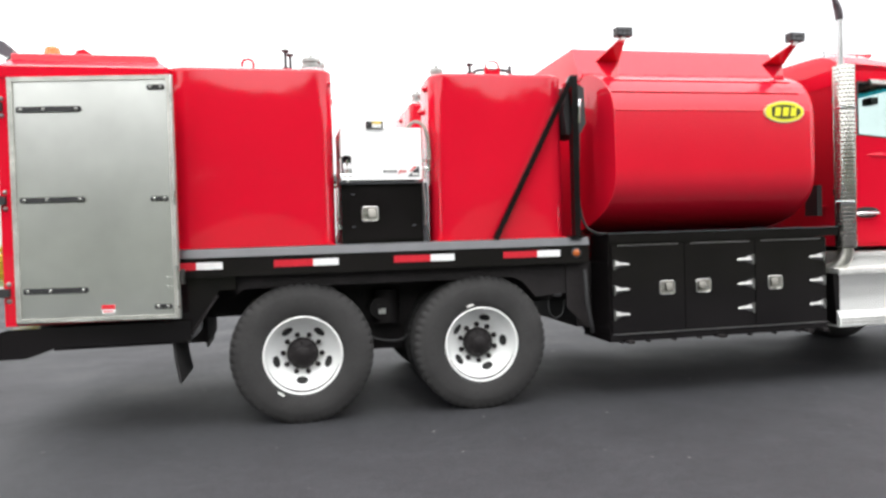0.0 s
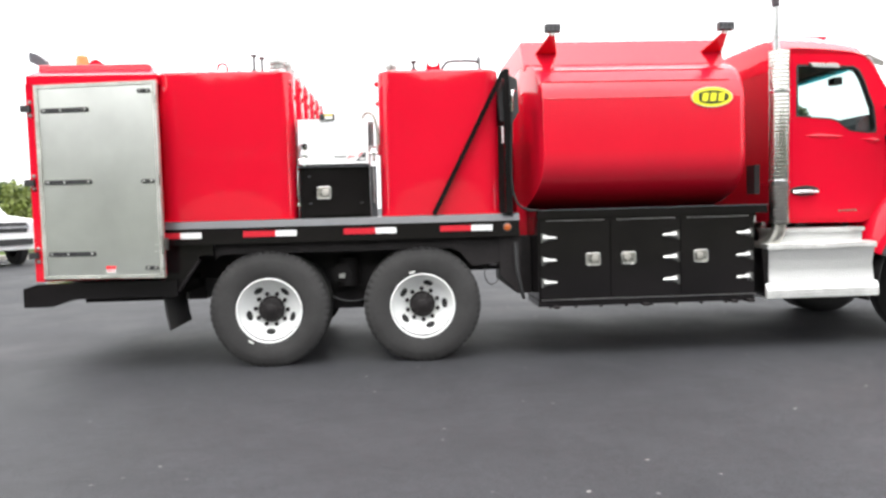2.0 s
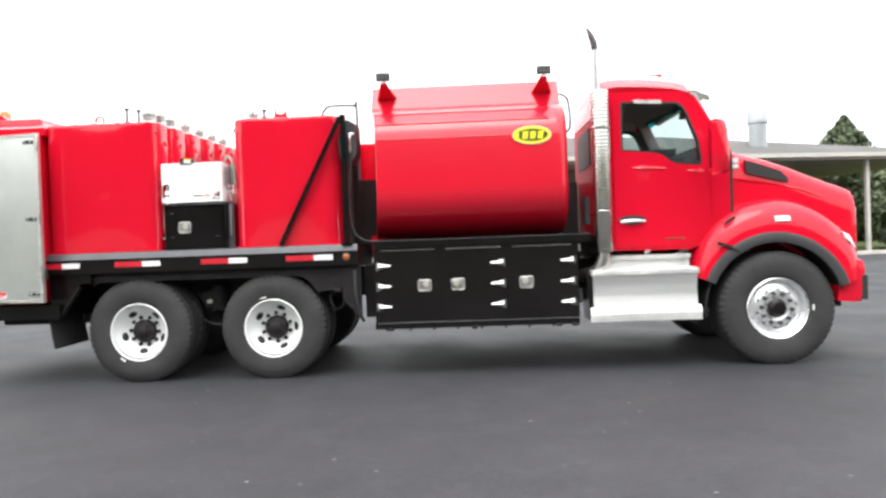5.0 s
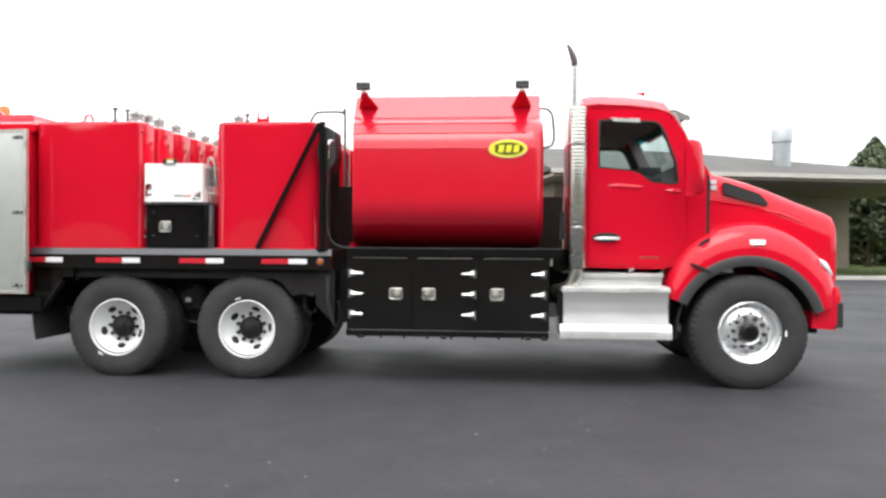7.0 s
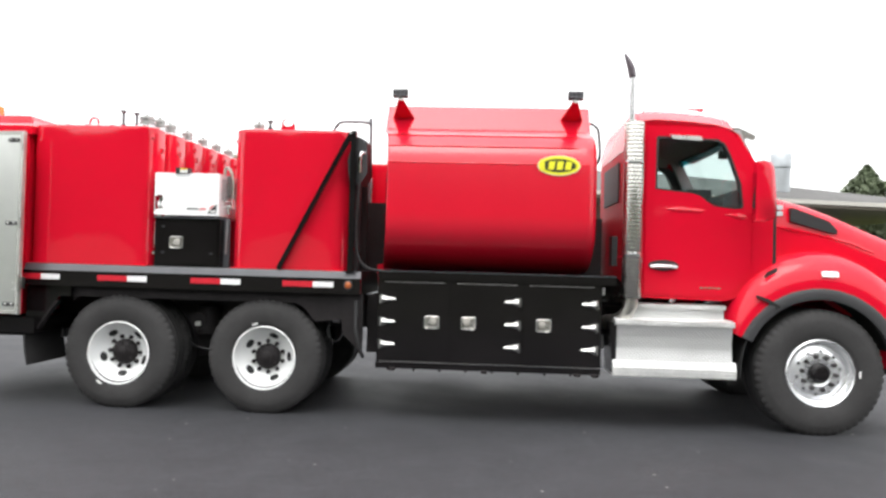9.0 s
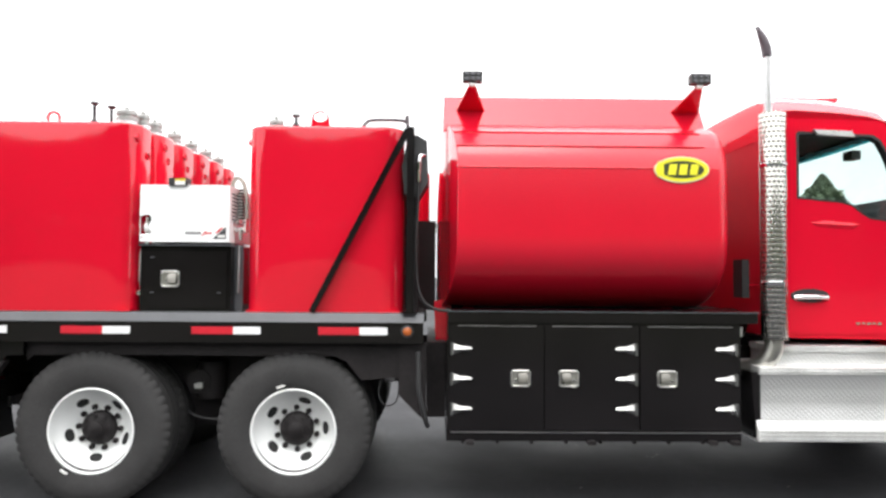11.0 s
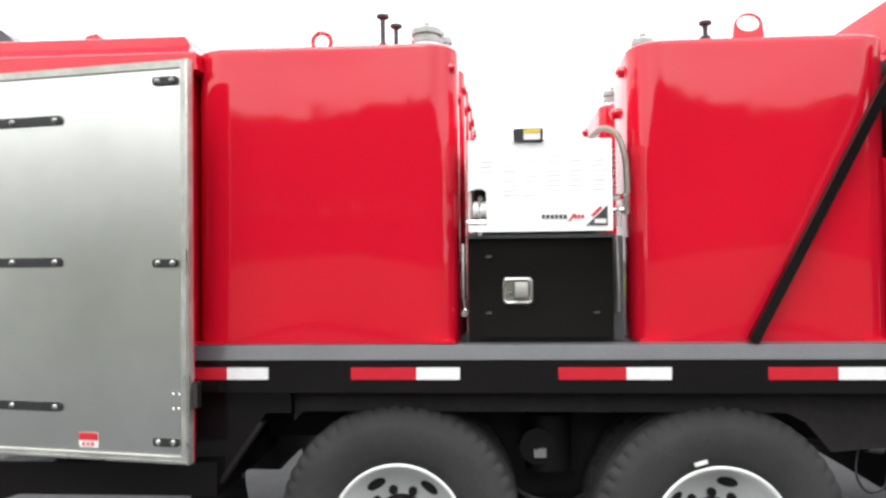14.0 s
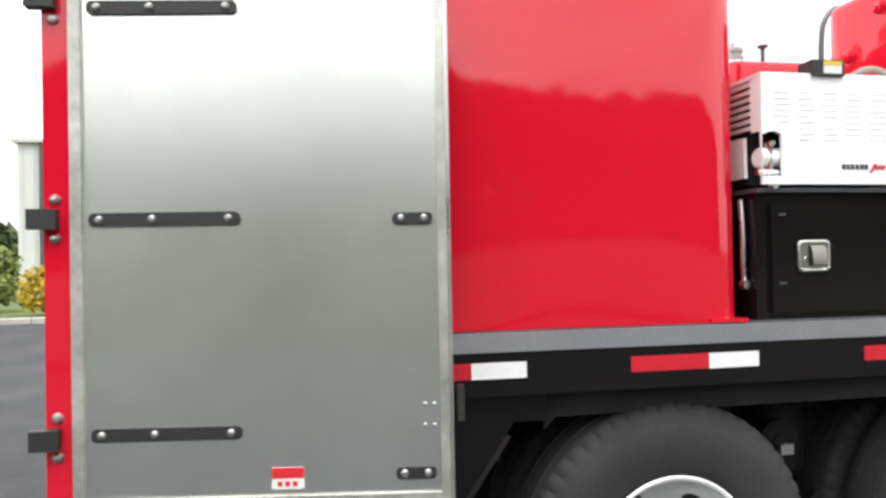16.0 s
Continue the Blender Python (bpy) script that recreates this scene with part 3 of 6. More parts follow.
part("brake_chamber", bm, FRAME, truck)
bm = boxes((0.6, 0.655, 0.34, 0.36, 0.74, 0.78))
part("bracket_tag", bm, STEEL, truck, "small bright bracket", bevel=0.004)
bm = bmesh.new()
tube(bm, arc_path([(0.45, 0.5, 0.6), (0.6, 0.42, 0.53), (0.78, 0.42, 0.52), (0.9, 0.5, 0.6)]), 0.012, 8)
part("air_line", bm, HOSE, truck)
for y in (0.05, 1.76):
    bm = bmesh.new()
    ring_between(bm, [[(x, yy, z) for x, z in ((-0.845, 0.36), (-0.83, 0.358), (-0.855, 0.5), (-0.875, 0.72), (-0.89, 0.72), (-0.872, 0.5))] for yy in (y, y + 0.3, y + 0.62)])
    part("mud_flap", bm, RUBBER, truck, "black rubber mud flap", smooth=60)
    part("flap_hanger", boxes((-0.89, -0.84, y + 0.025, y + 0.64, 0.70, 0.80)), FRAME, truck, bevel=0.006)


# ---- wheels ----
def tyre_mesh(r, w, seg, lugs, rim_r):
    """Local axes: the wheel's axle along y, its outer face towards -y, flattened where it meets the ground."""
    prof = [(rim_r, 0.03), (rim_r + 0.015, 0.012), (rim_r + 0.05, 0.002), (rim_r + 0.10, -0.004), ((rim_r + r) / 2 + 0.03, -0.006),
            (r - 0.075, 0.0), (r - 0.06, 0.006), (r - 0.035, 0.012), (r - 0.006, 0.03), (r, 0.05), (r, w * 0.3), (r - 0.012, w * 0.31), (r - 0.012, w * 0.34), (r, w * 0.35),
            (r, w * 0.65), (r - 0.012, w * 0.66), (r - 0.012, w * 0.69), (r, w * 0.70), (r, w - 0.05), (r - 0.006, w - 0.03),
            (r - 0.05, w - 0.005), (r - 0.12, w + 0.004), (rim_r, w - 0.03)]
    bm = bmesh.new()
    vs = lathe(bm, prof, seg, (0, 0, 0))
    for k, ring in enumerate(vs):
        if k % 4 == 0:
            for i, depth in lugs:
                v = ring[i]
                f = 1 - depth / r
                v.co.x, v.co.z = v.co.x * f, v.co.z * f
    return bm


def dual_rim(bm):
    lathe(bm, [(0.292, 0.02), (0.299, 0.006), (0.292, 0.0), (0.282, 0.004), (0.277, 0.03), (0.268, 0.055), (0.252, 0.082), (0.228, 0.106), (0.20, 0.127),
               (0.175, 0.142), (0.155, 0.150), (0.125, 0.153), (0.10, 0.153), (0.10, 0.2), (0.26, 0.2), (0.28, 0.05)], 60)


def oval_hole(bm, angle, radius, a, b, y, tilt):
    c, s = math.cos(angle), math.sin(angle)
    rings = []
    for depth, grow in ((-0.001, 1.0), (0.012, 0.92)):
        ring = []
        for k in range(14):
            t = 2 * math.pi * k / 14
            u, w = radius + b * grow * math.cos(t), a * grow * math.sin(t)
            ring.append((u * c - w * s, y + depth + tilt * (radius - math.hypot(u, w)), u * s + w * c))
        rings.append(ring)
    ring_between(bm, rings)


REAR_R, FRONT_R = 0.52, 0.545
LUGS = ((7, 0.010), (8, 0.016), (9, 0.007), (10, 0.002))
me_dual_rim = finish("rim", made(dual_rim), WHITE_RIM, smooth=50)
me_rear_tyre = finish("tyre", tyre_mesh(REAR_R, 0.27, 208, LUGS, 0.270), RUBBER, smooth=45)
me_front_tyre = finish("tyre", tyre_mesh(FRONT_R, 0.40, 208, LUGS, 0.284), RUBBER, smooth=45)
bm = bmesh.new()
lathe(bm, [(0.121, 0.156), (0.119, 0.125), (0.110, 0.11), (0.095, 0.098), (0.075, 0.09), (0.05, 0.085), (0.05, 0.07), (0.035, 0.062), (0.0001, 0.06)], 40)
for k in range(8):
    t = 2 * math.pi * k / 8
    disc_plate(bm, 0.088 * math.cos(t), 0.086, 0.088 * math.sin(t), 0.014, 0.03, 6)
me_hub = finish("axle_hub", bm, FRAME, smooth=40)
me_nut = finish("wheel_nut", made(disc_plate, 0, -0.022, 0, 0.0205, 0.024, 8), FRAME, smooth=0)
me_nut_bright = finish("wheel_nut", made(lathe, [(0.0001, -0.042), (0.012, -0.04), (0.017, -0.025), (0.019, 0.002)], 12), FRAME)
bm = bmesh.new()
oval_hole(bm, 0, 0.205, 0.046, 0.027, 0.1215, 0.78)
me_hole = finish("hand_hole", bm, SHADOW, smooth=30)
me_tyre_mark = finish("tyre_mark", boxes((-0.028, 0.028, -0.009, 0.002, 0.318, 0.332)), LABEL_WHITE, smooth=0)

bm = bmesh.new()
lathe(bm, [(0.286, 0.03), (0.292, 0.008), (0.284, 0.0), (0.275, 0.005), (0.268, 0.035), (0.262, 0.062), (0.246, 0.074), (0.225, 0.070), (0.2, 0.055),
           (0.175, 0.047), (0.12, 0.045), (0.115, 0.05), (0.08, 0.05), (0.08, 0.09), (0.27, 0.09)], 60)
nut_band = made(lathe, [(0.118, 0.046), (0.118, 0.0435), (0.172, 0.0435), (0.172, 0.046)], 48)
me_nut_band = finish("nut_band", nut_band, ALLOY, smooth=40)
me_front_rim = finish("rim", bm, ALLOY, smooth=50)
bm = bmesh.new()
lathe(bm, [(0.088, 0.05), (0.086, 0.018), (0.08, 0.006), (0.07, 0.0), (0.066, -0.022), (0.058, -0.03), (0.0001, -0.032)], 32)
lathe(bm, [(0.03, -0.03), (0.03, -0.042), (0.0001, -0.044)], 14)
me_front_hub = finish("oil_hub", bm, BLACK, smooth=40)
bm = bmesh.new()
oval_hole(bm, 0, 0.186, 0.014, 0.010, 0.0495, -0.3)
me_front_hole = finish("hand_hole", bm, SHADOW, smooth=30)
bm = bmesh.new()
lathe(bm, [(0.0001, 0.21), (0.20, 0.21), (0.20, 0.34), (0.0001, 0.34)], 24)
me_drum = finish("brake_drum", bm, FRAME)


def wheel(x, y, z, face, spin, front, mark=0):
    """A wheel whose outer face looks to -y (face 0) or +y (face 180)."""
    m = pose(x, y, z, 0, 0, face) @ pose(0, 0, 0, 0, spin, 0)
    t_ = m
    if not front:
        m = pose(0, 0, -0.012) @ m @ Matrix.Diagonal((0.965, 1.0, 0.965, 1.0))
    w = place("wheel", me_front_rim if front else me_dual_rim, m, truck, "polished alloy disc wheel with ten nuts" if front else "white enamelled steel disc wheel")
    place("tyre", me_front_tyre if front else me_rear_tyre, t_, w, "black rubber tyre with block tread")
    place("oil_hub" if front else "axle_hub", me_front_hub if front else me_hub, m, w, "black centre hub")
    place("brake_drum", me_drum, m, w)
    if front:
        place("nut_band", me_nut_band, m, w, "polished metal band under the nuts")
    for k in range(10):
        t = 36 * k
        place("wheel_nut", me_nut_bright if front else me_nut, m @ pose(0, 0, 0, 0, t + (0 if front else 26), 0) @ pose(0.143 if front else 0.146, 0.045 if front else 0.153, 0), w)
        if front:
            place("hand_hole", me_front_hole, m @ pose(0, 0, 0, 0, t + 18, 0), w)
        elif k < 5:
            place("hand_hole", me_hole, m @ pose(0, 0, 0, 0, 72 * k + 8, 0), w)
    place("tyre_mark", me_tyre_mark, m @ pose(0, 0, 0, 0, 12 if front else mark, 0), w, "small white tyre mark")
    return w


for x, spin, mark in ((0.008, 85, 127), (1.352, -10, -6)):
    wheel(x, 0.06, 0.508, 0, spin, False, mark)
    wheel(x, 2.38, 0.508, 180, 40, False)
    for y in (0.37, 1.80):
        place("inner_tyre", me_rear_tyre, pose(x, y, 0.508), truck, "inner dual tyre, black rubber")
wheel(6.205, 0.05, 0.535, 0, 78, True)
wheel(6.205, 2.39, 0.535, 180, 10, True)
bm = bmesh.new()
tube(bm, [(6.225, 0.3, 0.48), (6.225, 2.14, 0.48)], 0.07, 12)
part("front_axle", bm, FRAME, truck)

# ---- service truck: cab ----
CAB_BEFORE = {o.name for o in truck.children_recursive}
CAB_Y0, CAB_Y1 = 0.14, 2.30
side = [(4.68, 1.13), (4.68, 2.60), (4.70, 2.66), (5.42, 2.645), (5.50, 2.60), (5.56, 2.50), (5.68, 2.22), (5.78, 2.06), (5.87, 2.05), (5.87, 1.40), (5.74, 1.28), (5.62, 1.18), (5.46, 1.12)]
window = [(4.815, 2.095), (4.815, 2.55), (4.83, 2.565), (5.36, 2.545), (5.42, 2.51), (5.47, 2.42), (5.57, 2.16), (5.595, 1.96), (5.58, 1.935), (5.50, 1.935), (5.34, 1.955), (5.28, 1.99), (5.21, 2.045), (5.14, 2.065)]
for y0, y1 in ((CAB_Y0, CAB_Y0 + 0.045), (CAB_Y1 - 0.045, CAB_Y1)):
    bm = bmesh.new()
    holed(bm, side, window, y0, y1)
    part("cab_side", bm, RED_CAB, truck, "red painted cab side", bevel=0.0, smooth=25)
bm = boxes((4.66, 4.70, CAB_Y0 + 0.01, CAB_Y1 - 0.01, 1.13, 2.60))
back = part("cab_back", bm, RED_DIM, truck, "red rear wall of the cab", bevel=0.012)
part("back_vent", boxes((4.45, 4.50, 0.19, 0.35, 1.40, 1.67)), PLASTIC, back, "black plastic box on a bracket", bevel=0.012)
part("vent_bracket", boxes((4.498, 4.662, 0.31, 0.34, 1.48, 1.50)), RED_DIM, back, bevel=0.003)
part("back_window", boxes((4.645, 4.662, 1.05, 1.95, 2.05, 2.45)), PLASTIC, back, "dark rear cab window", bevel=0.01)
# roof shell, crowned across and bowed forward over the windscreen


def roof_line(x, edge, crown, bow, drop=0.0, inset=0.0):
    """One arch of the roof from side to side, drop below its outer skin."""
    y0, y1 = CAB_Y0 - 0.005 + inset, CAB_Y1 + 0.005 - inset
    line = [(x, CAB_Y0 + 0.05 + inset / 4, edge - 0.10)]
    for k in range(17):
        u = k / 16
        rise = min(1.0, 1.16 * (1 - (2 * u - 1) ** 6)) * (0.85 + 0.15 * (1 - (2 * u - 1) ** 2))
        line.append((x + bow * (1 - (2 * u - 1) ** 2), y0 + (y1 - y0) * u, edge + (crown - edge) * rise - drop))
    line.append((x, CAB_Y1 - 0.05 - inset / 4, edge - 0.10))
    return line


ROOF = ((4.655, 2.64, 2.78, 0), (4.675, 2.70, 2.845, 0), (4.80, 2.715, 2.865, 0), (5.10, 2.70, 2.855, 0), (5.34, 2.675, 2.825, 0.05), (5.47, 2.64, 2.80, 0.085), (5.53, 2.595, 2.70, 0.10))
bm = bmesh.new()
outer = ring_between(bm, [roof_line(*q) for q in ROOF], closed=False)
inner = ring_between(bm, [roof_line(*q, 0.03, 0.03) for q in ROOF], closed=False)
bm.faces.new(outer[0])
for k in range(len(outer[-1]) - 1):
    bm.faces.new((outer[-1][k], outer[-1][k + 1], inner[-1][k + 1], inner[-1][k]))
for a, b in zip(range(len(ROOF) - 1), range(1, len(ROOF))):
    for e in (0, -1):
        bm.faces.new((outer[a][e], outer[b][e], inner[b][e], inner[a][e]))
bmesh.ops.recalc_face_normals(bm, faces=bm.faces)
part("cab_roof", bm, RED_CAB, truck, "red painted cab roof", smooth=60)
bm = bmesh.new()
ring_between(bm, [roof_line(*q, 0.045, 0.07)[1:-1] + roof_line(*q, 0.037, 0.06)[1:-1][::-1] for q in ((4.716, 2.70, 2.85, 0),) + ROOF[2:]])
part("roof_lining", bm, LINING, truck, "grey roof lining", smooth=60)
for y0 in (CAB_Y0 + 0.047, CAB_Y1 - 0.055):
    bm = bmesh.new()
    holed(bm, [(4.71, 1.16), (4.71, 2.60), (5.40, 2.60), (5.50, 2.52), (5.66, 2.18), (5.74, 2.06), (5.79, 2.04), (5.79, 1.30), (5.62, 1.2)], window, y0, y0 + 0.008)
    part("door_lining", bm, TRIM, truck, "dark grey door lining", smooth=25)
for y0 in (CAB_Y0 + 0.056, CAB_Y1 - 0.105):
    part("roof_side_trim", boxes((4.716, 5.42, y0, y0 + 0.05, 2.565, 2.70)), LINING, truck, "grey trim over the door", bevel=0.01)
part("back_lining", boxes((4.703, 4.715, 0.2, 2.24, 1.2, 2.515)), SEAT, truck, "grey rear cab lining")
part("cab_floor", boxes((4.7, 5.85, 0.19, 2.25, 1.14, 1.2)), TRIM, truck)
part("firewall", boxes((5.8, 5.86, 0.19, 2.25, 1.2, 2.04)), TRIM, truck)
part("dashboard", made(prism, [(5.42, 1.72), (5.45, 2.02), (5.56, 2.11), (5.77, 2.09), (5.8, 1.55), (5.5, 1.55)], 0.22, 2.2), TRIM, truck, "dark grey dashboard", bevel=0.02)
part("instrument_hood", boxes((5.46, 5.70, 1.42, 2.10, 2.06, 2.23)), TRIM, truck, "dark hood over the instruments", bevel=0.04)
bm = bmesh.new()
n = 28
ring_pts = []
for k in range(n + 1):
    t = 2 * math.pi * k / n
    u, w = 0.21 * math.cos(t), 0.21 * math.sin(t)
    ring_pts.append((5.34 + 0.55 * w, 1.75 + u, 2.05 + 0.8 * w))
tube(bm, ring_pts, 0.014, 8, caps=False)
tube(bm, [(5.34, 1.75, 2.05), (5.5, 1.75, 1.93)], 0.03, 8)
part("steering_wheel", bm, TRIM, truck, "dark steering wheel")
for y in (0.42, 1.5):
    bm = boxes((4.85, 5.3, y, y + 0.5, 1.5, 1.66), (4.80, 4.93, y + 0.02, y + 0.48, 1.6, 2.06))
    part("cab_seat", bm, SEAT, truck, "dark grey cloth cab seat", bevel=0.03)
# bowed windscreen with its header strip, tinted band and pillars
HEADER = roof_line(5.525, 2.595, 2.665, 0.10, 0.028, 0.03)[2:-2]


def screen_row(f, d):
    """A row of places across the glass, f of the way down from the header, d behind its face."""
    return [(x + (5.862 - x) * f - d, y, z + (2.055 - z) * f) for x, y, z in HEADER]


def screen(f0, f1, d0, d1):
    bm = bmesh.new()
    ring_between(bm, [screen_row(f0, d0), screen_row(f1, d0), screen_row(f1, d1), screen_row(f0, d1), screen_row(f0, d0)], closed=False, caps=False)
    bmesh.ops.remove_doubles(bm, verts=bm.verts, dist=0.0005)
    return bm


pillar = part("windscreen_frame", screen(-0.015, 0.012, -0.004, 0.02), PLASTIC, truck, "black windscreen header strip", smooth=40)
for y in (CAB_Y0 + 0.02, CAB_Y1 - 0.10):
    inner = y + 0.03 if y < CY else y
    part("windscreen_post", made(prism, [(5.46, 2.62), (5.55, 2.60), (5.90, 2.04), (5.80, 2.04)], y if y < CY else y + 0.05, (y if y < CY else y + 0.05) + 0.03), RED_CAB, truck, "red windscreen pillar", bevel=0.006)
    part("pillar_trim", made(prism, [(5.45, 2.64), (5.575, 2.64), (5.86, 2.04), (5.71, 2.04)], inner + 0.001, inner + 0.049), LINING, truck, "grey pillar trim", bevel=0.012)
ob = part("windscreen_pane", screen(0.012, 1.0, 0.0, 0.005), GLASS, pillar, "clear bowed windscreen pane", smooth=40)
ob.visible_shadow = False
ob = part("shade_band", screen(0.012, 0.10, 0.008, 0.010), SHADE, pillar, "blue-green tinted shade band", smooth=40)
ob.visible_shadow = False
part("screen_sensor", boxes((5.62, 5.70, 0.84, 0.96, 2.49, 2.56)), TRIM, pillar, bevel=0.01)

# doors
door_line = [(4.73, 1.16), (4.73, 2.56), (4.76, 2.61), (5.40, 2.59), (5.47, 2.55), (5.53, 2.44), (5.64, 2.19), (5.665, 2.05), (5.67, 1.50), (5.63, 1.34), (5.52, 1.20), (5.44, 1.155)]
for y0, y1, s in ((CAB_Y0 - 0.012, CAB_Y0 - 0.001, -1), (CAB_Y1 + 0.001, CAB_Y1 + 0.012, 1)):
    bm = bmesh.new()
    holed(bm, door_line, window, y0, y1)
    door = part("cab_door", bm, RED_CAB, truck, "red cab door with a dropped window line", bevel=0.0, smooth=25)
    yo = y0 if s < 0 else y1
    bm = bmesh.new()
    cxw = 5.2
    inner = [(cxw + (x - cxw) * 0.955, 2.25 + (z - 2.25) * 0.94) for x, z in window]
    holed(bm, window, inner, min(yo + s * 0.004, yo - s * 0.064), max(yo + s * 0.004, yo - s * 0.064))
    part("window_seal", bm, PLASTIC, door, "black rubber window seal", smooth=25)
    ob = part("window_glass", made(prism, [(cxw + (x - cxw) * 0.96, 2.25 + (z - 2.25) * 0.945) for x, z in window], yo - s * 0.022, yo - s * 0.018), GLASS, door, "clear side window glass", smooth=0)
    ob.visible_shadow = False
    bm = bmesh.new()
    hz = 1.408
    prism(bm, [(4.90 + 0.137 * math.cos(math.pi * k / 16), hz + 0.012 + 0.048 * math.sin(math.pi * k / 16)) for k in range(32)], min(yo, yo + s * 0.006), max(yo, yo + s * 0.006))
    part("handle_cup", bm, PLASTIC, door, "dark handle recess")
    bm = bmesh.new()
    tube(bm, arc_path([(4.785, yo + s * 0.008, hz), (4.85, yo + s * 0.03, hz + 0.004), (4.95, yo + s * 0.03, hz + 0.004), (5.02, yo + s * 0.008, hz)]), 0.016, 10)
    part("door_handle", bm, CHROME, door, "chrome door handle")
    for k in range(5):
        part("badge_bar", boxes((5.225 + 0.038 * k, 5.252 + 0.038 * k, min(yo, yo + s * 0.005), max(yo, yo + s * 0.005), 1.222 + (0.004 if k % 2 else 0), 1.238)), CHROME, door, "small chrome model badge bar", bevel=0.002)
    for x0, x1, z0 in ((4.90, 5.27, 1.912), (5.434, 5.634, 1.866)):
        bm = bmesh.new()
        f = lambda x, z, d: bm.verts.new((x, yo + s * d, z))
        p0, p1, p2, p3, p4 = f(x0, z0 + 0.012, 0.0005), f(x0 + 0.13, z0 + 0.030, 0.0005), f(x1, z0 + 0.004, 0.0005), f(x1 - 0.06, z0 - 0.004, 0.011), f(x0 + 0.09, z0 + 0.006, 0.011)
        b3, b4 = f(x1 - 0.06, z0 - 0.03, 0.0005), f(x0 + 0.09, z0 - 0.02, 0.0005)
        for q in ((p0, p1, p4), (p1, p2, p3, p4), (p0, p4, b4), (p4, p3, b3, b4), (p3, p2, b3)):
            bm.faces.new(q)
        part("door_crease", bm, RED_CAB, door, smooth=0)
    bm = bmesh.new()
    prism(bm, [(4.93, 2.575), (5.20, 2.565), (5.22, 2.525), (4.96, 2.54)], min(yo - s * 0.004, yo + s * 0.03), max(yo - s * 0.004, yo + s * 0.03))
    part("rain_visor", bm, STEEL, door, "bright window rain deflector", bevel=0.006)

# sun visor, roof horn and aerials
bm = bmesh.new()
visor_rows = []
for k in range(21):
    u = k / 10 - 1
    y, top, foot, bow = CY + 1.0 * u, 0.05 * (1 - u ** 2), 0.05 * (1 - u ** 2) + 0.08 * min(1.0, 4 * (u + 1)), 0.10 * (1 - u ** 2)
    visor_rows.append([(x + bow, y, z + (top if z > 2.6 else foot)) for x, z in ((5.52, 2.665), (5.57, 2.668), (5.71, 2.605), (5.725, 2.575), (5.70, 2.555), (5.60, 2.58), (5.55, 2.599))])
ring_between(bm, visor_rows)
part("sun_visor", bm, VISOR, truck, "dark smoked windscreen visor", bevel=0.006)
bm = bmesh.new()
lathe(bm, [(0.008, 0.0), (0.011, 0.3), (0.018, 0.40), (0.036, 0.46), (0.032, 0.462), (0.014, 0.42)], 16, (4.875, 0.55, 2.90), axis="x")
tube(bm, [(5.0, 0.55, 2.82), (5.0, 0.55, 2.90)], 0.008, 8)
tube(bm, [(5.2, 0.55, 2.82), (5.2, 0.55, 2.90)], 0.008, 8)
part("air_horn", bm, CHROME, truck, "chrome roof air horn")
bm = bmesh.new()
tube(bm, [(4.76, 0.45, 2.78), (4.76, 0.45, 2.90)], 0.005, 6)
part("aerial", bm, PLASTIC, truck)

# mirrors
for s, yb in ((-1, CAB_Y0), (1, CAB_Y1)):
    y = yb + s * 0.34
    bm = bmesh.new()
    xi, xo = (5.55, 5.59) if s < 0 else (5.59, 5.55)
    ring_between(bm, [[(xi, y - 0.10, z0), (xo, y + 0.10, z0), (5.66 + b, y + 0.11, z0 + 0.01), (5.735 + b, y + 0.03, z0 + 0.012), (5.735 + b, y - 0.05, z0 + 0.012), (5.67 + b, y - 0.11, z0 + 0.01)]
                      for z0, b in ((1.80, -0.05), (1.825, 0.0), (2.015, 0.0), (2.215, -0.015), (2.275, -0.035), (2.295, -0.065))])
    mirror = part("door_mirror", bm, RED_CAB, truck, "tall red mirror housing", bevel=0.02, smooth=55, segments=3)
    bm = bmesh.new()
    xm, dx = (xi + xo) / 2, (xo - xi) / 0.2 * 0.08
    ring_between(bm, [[(xm - dx - 0.004, y - 0.08, z), (xm + dx - 0.004, y + 0.08, z), (xm + dx + 0.004, y + 0.08, z), (xm - dx + 0.004, y - 0.08, z)] for z in (1.87, 2.22)])
    part("mirror_glass", bm, MIRROR, mirror, "mirror glass")
    bm = bmesh.new()
    for z in (1.92, 2.2):
        tube(bm, [(5.66, y - s * 0.05, z), (5.70, yb + s * 0.0, z - 0.03)], 0.022, 8)
    part("mirror_arm", bm, PLASTIC, mirror, "black mirror arm")

# hood
def hood_ring(x, ztop, ys, zlow, crown=0.035):
    half = [(ys + 0.02, zlow), (ys, zlow + 0.12), (ys - 0.004, ztop - 0.30), (ys + 0.005, ztop - 0.16), (ys + 0.03, ztop - 0.08), (ys + 0.085, ztop - 0.022), (ys + 0.16, ztop), (ys + 0.35, ztop + crown * 0.7)]
    pts = [(x, y, z) for y, z in half] + [(x, CY, ztop + crown)]
    return pts + [(x, 2 * CY - y, z) for y, z in half[::-1]]


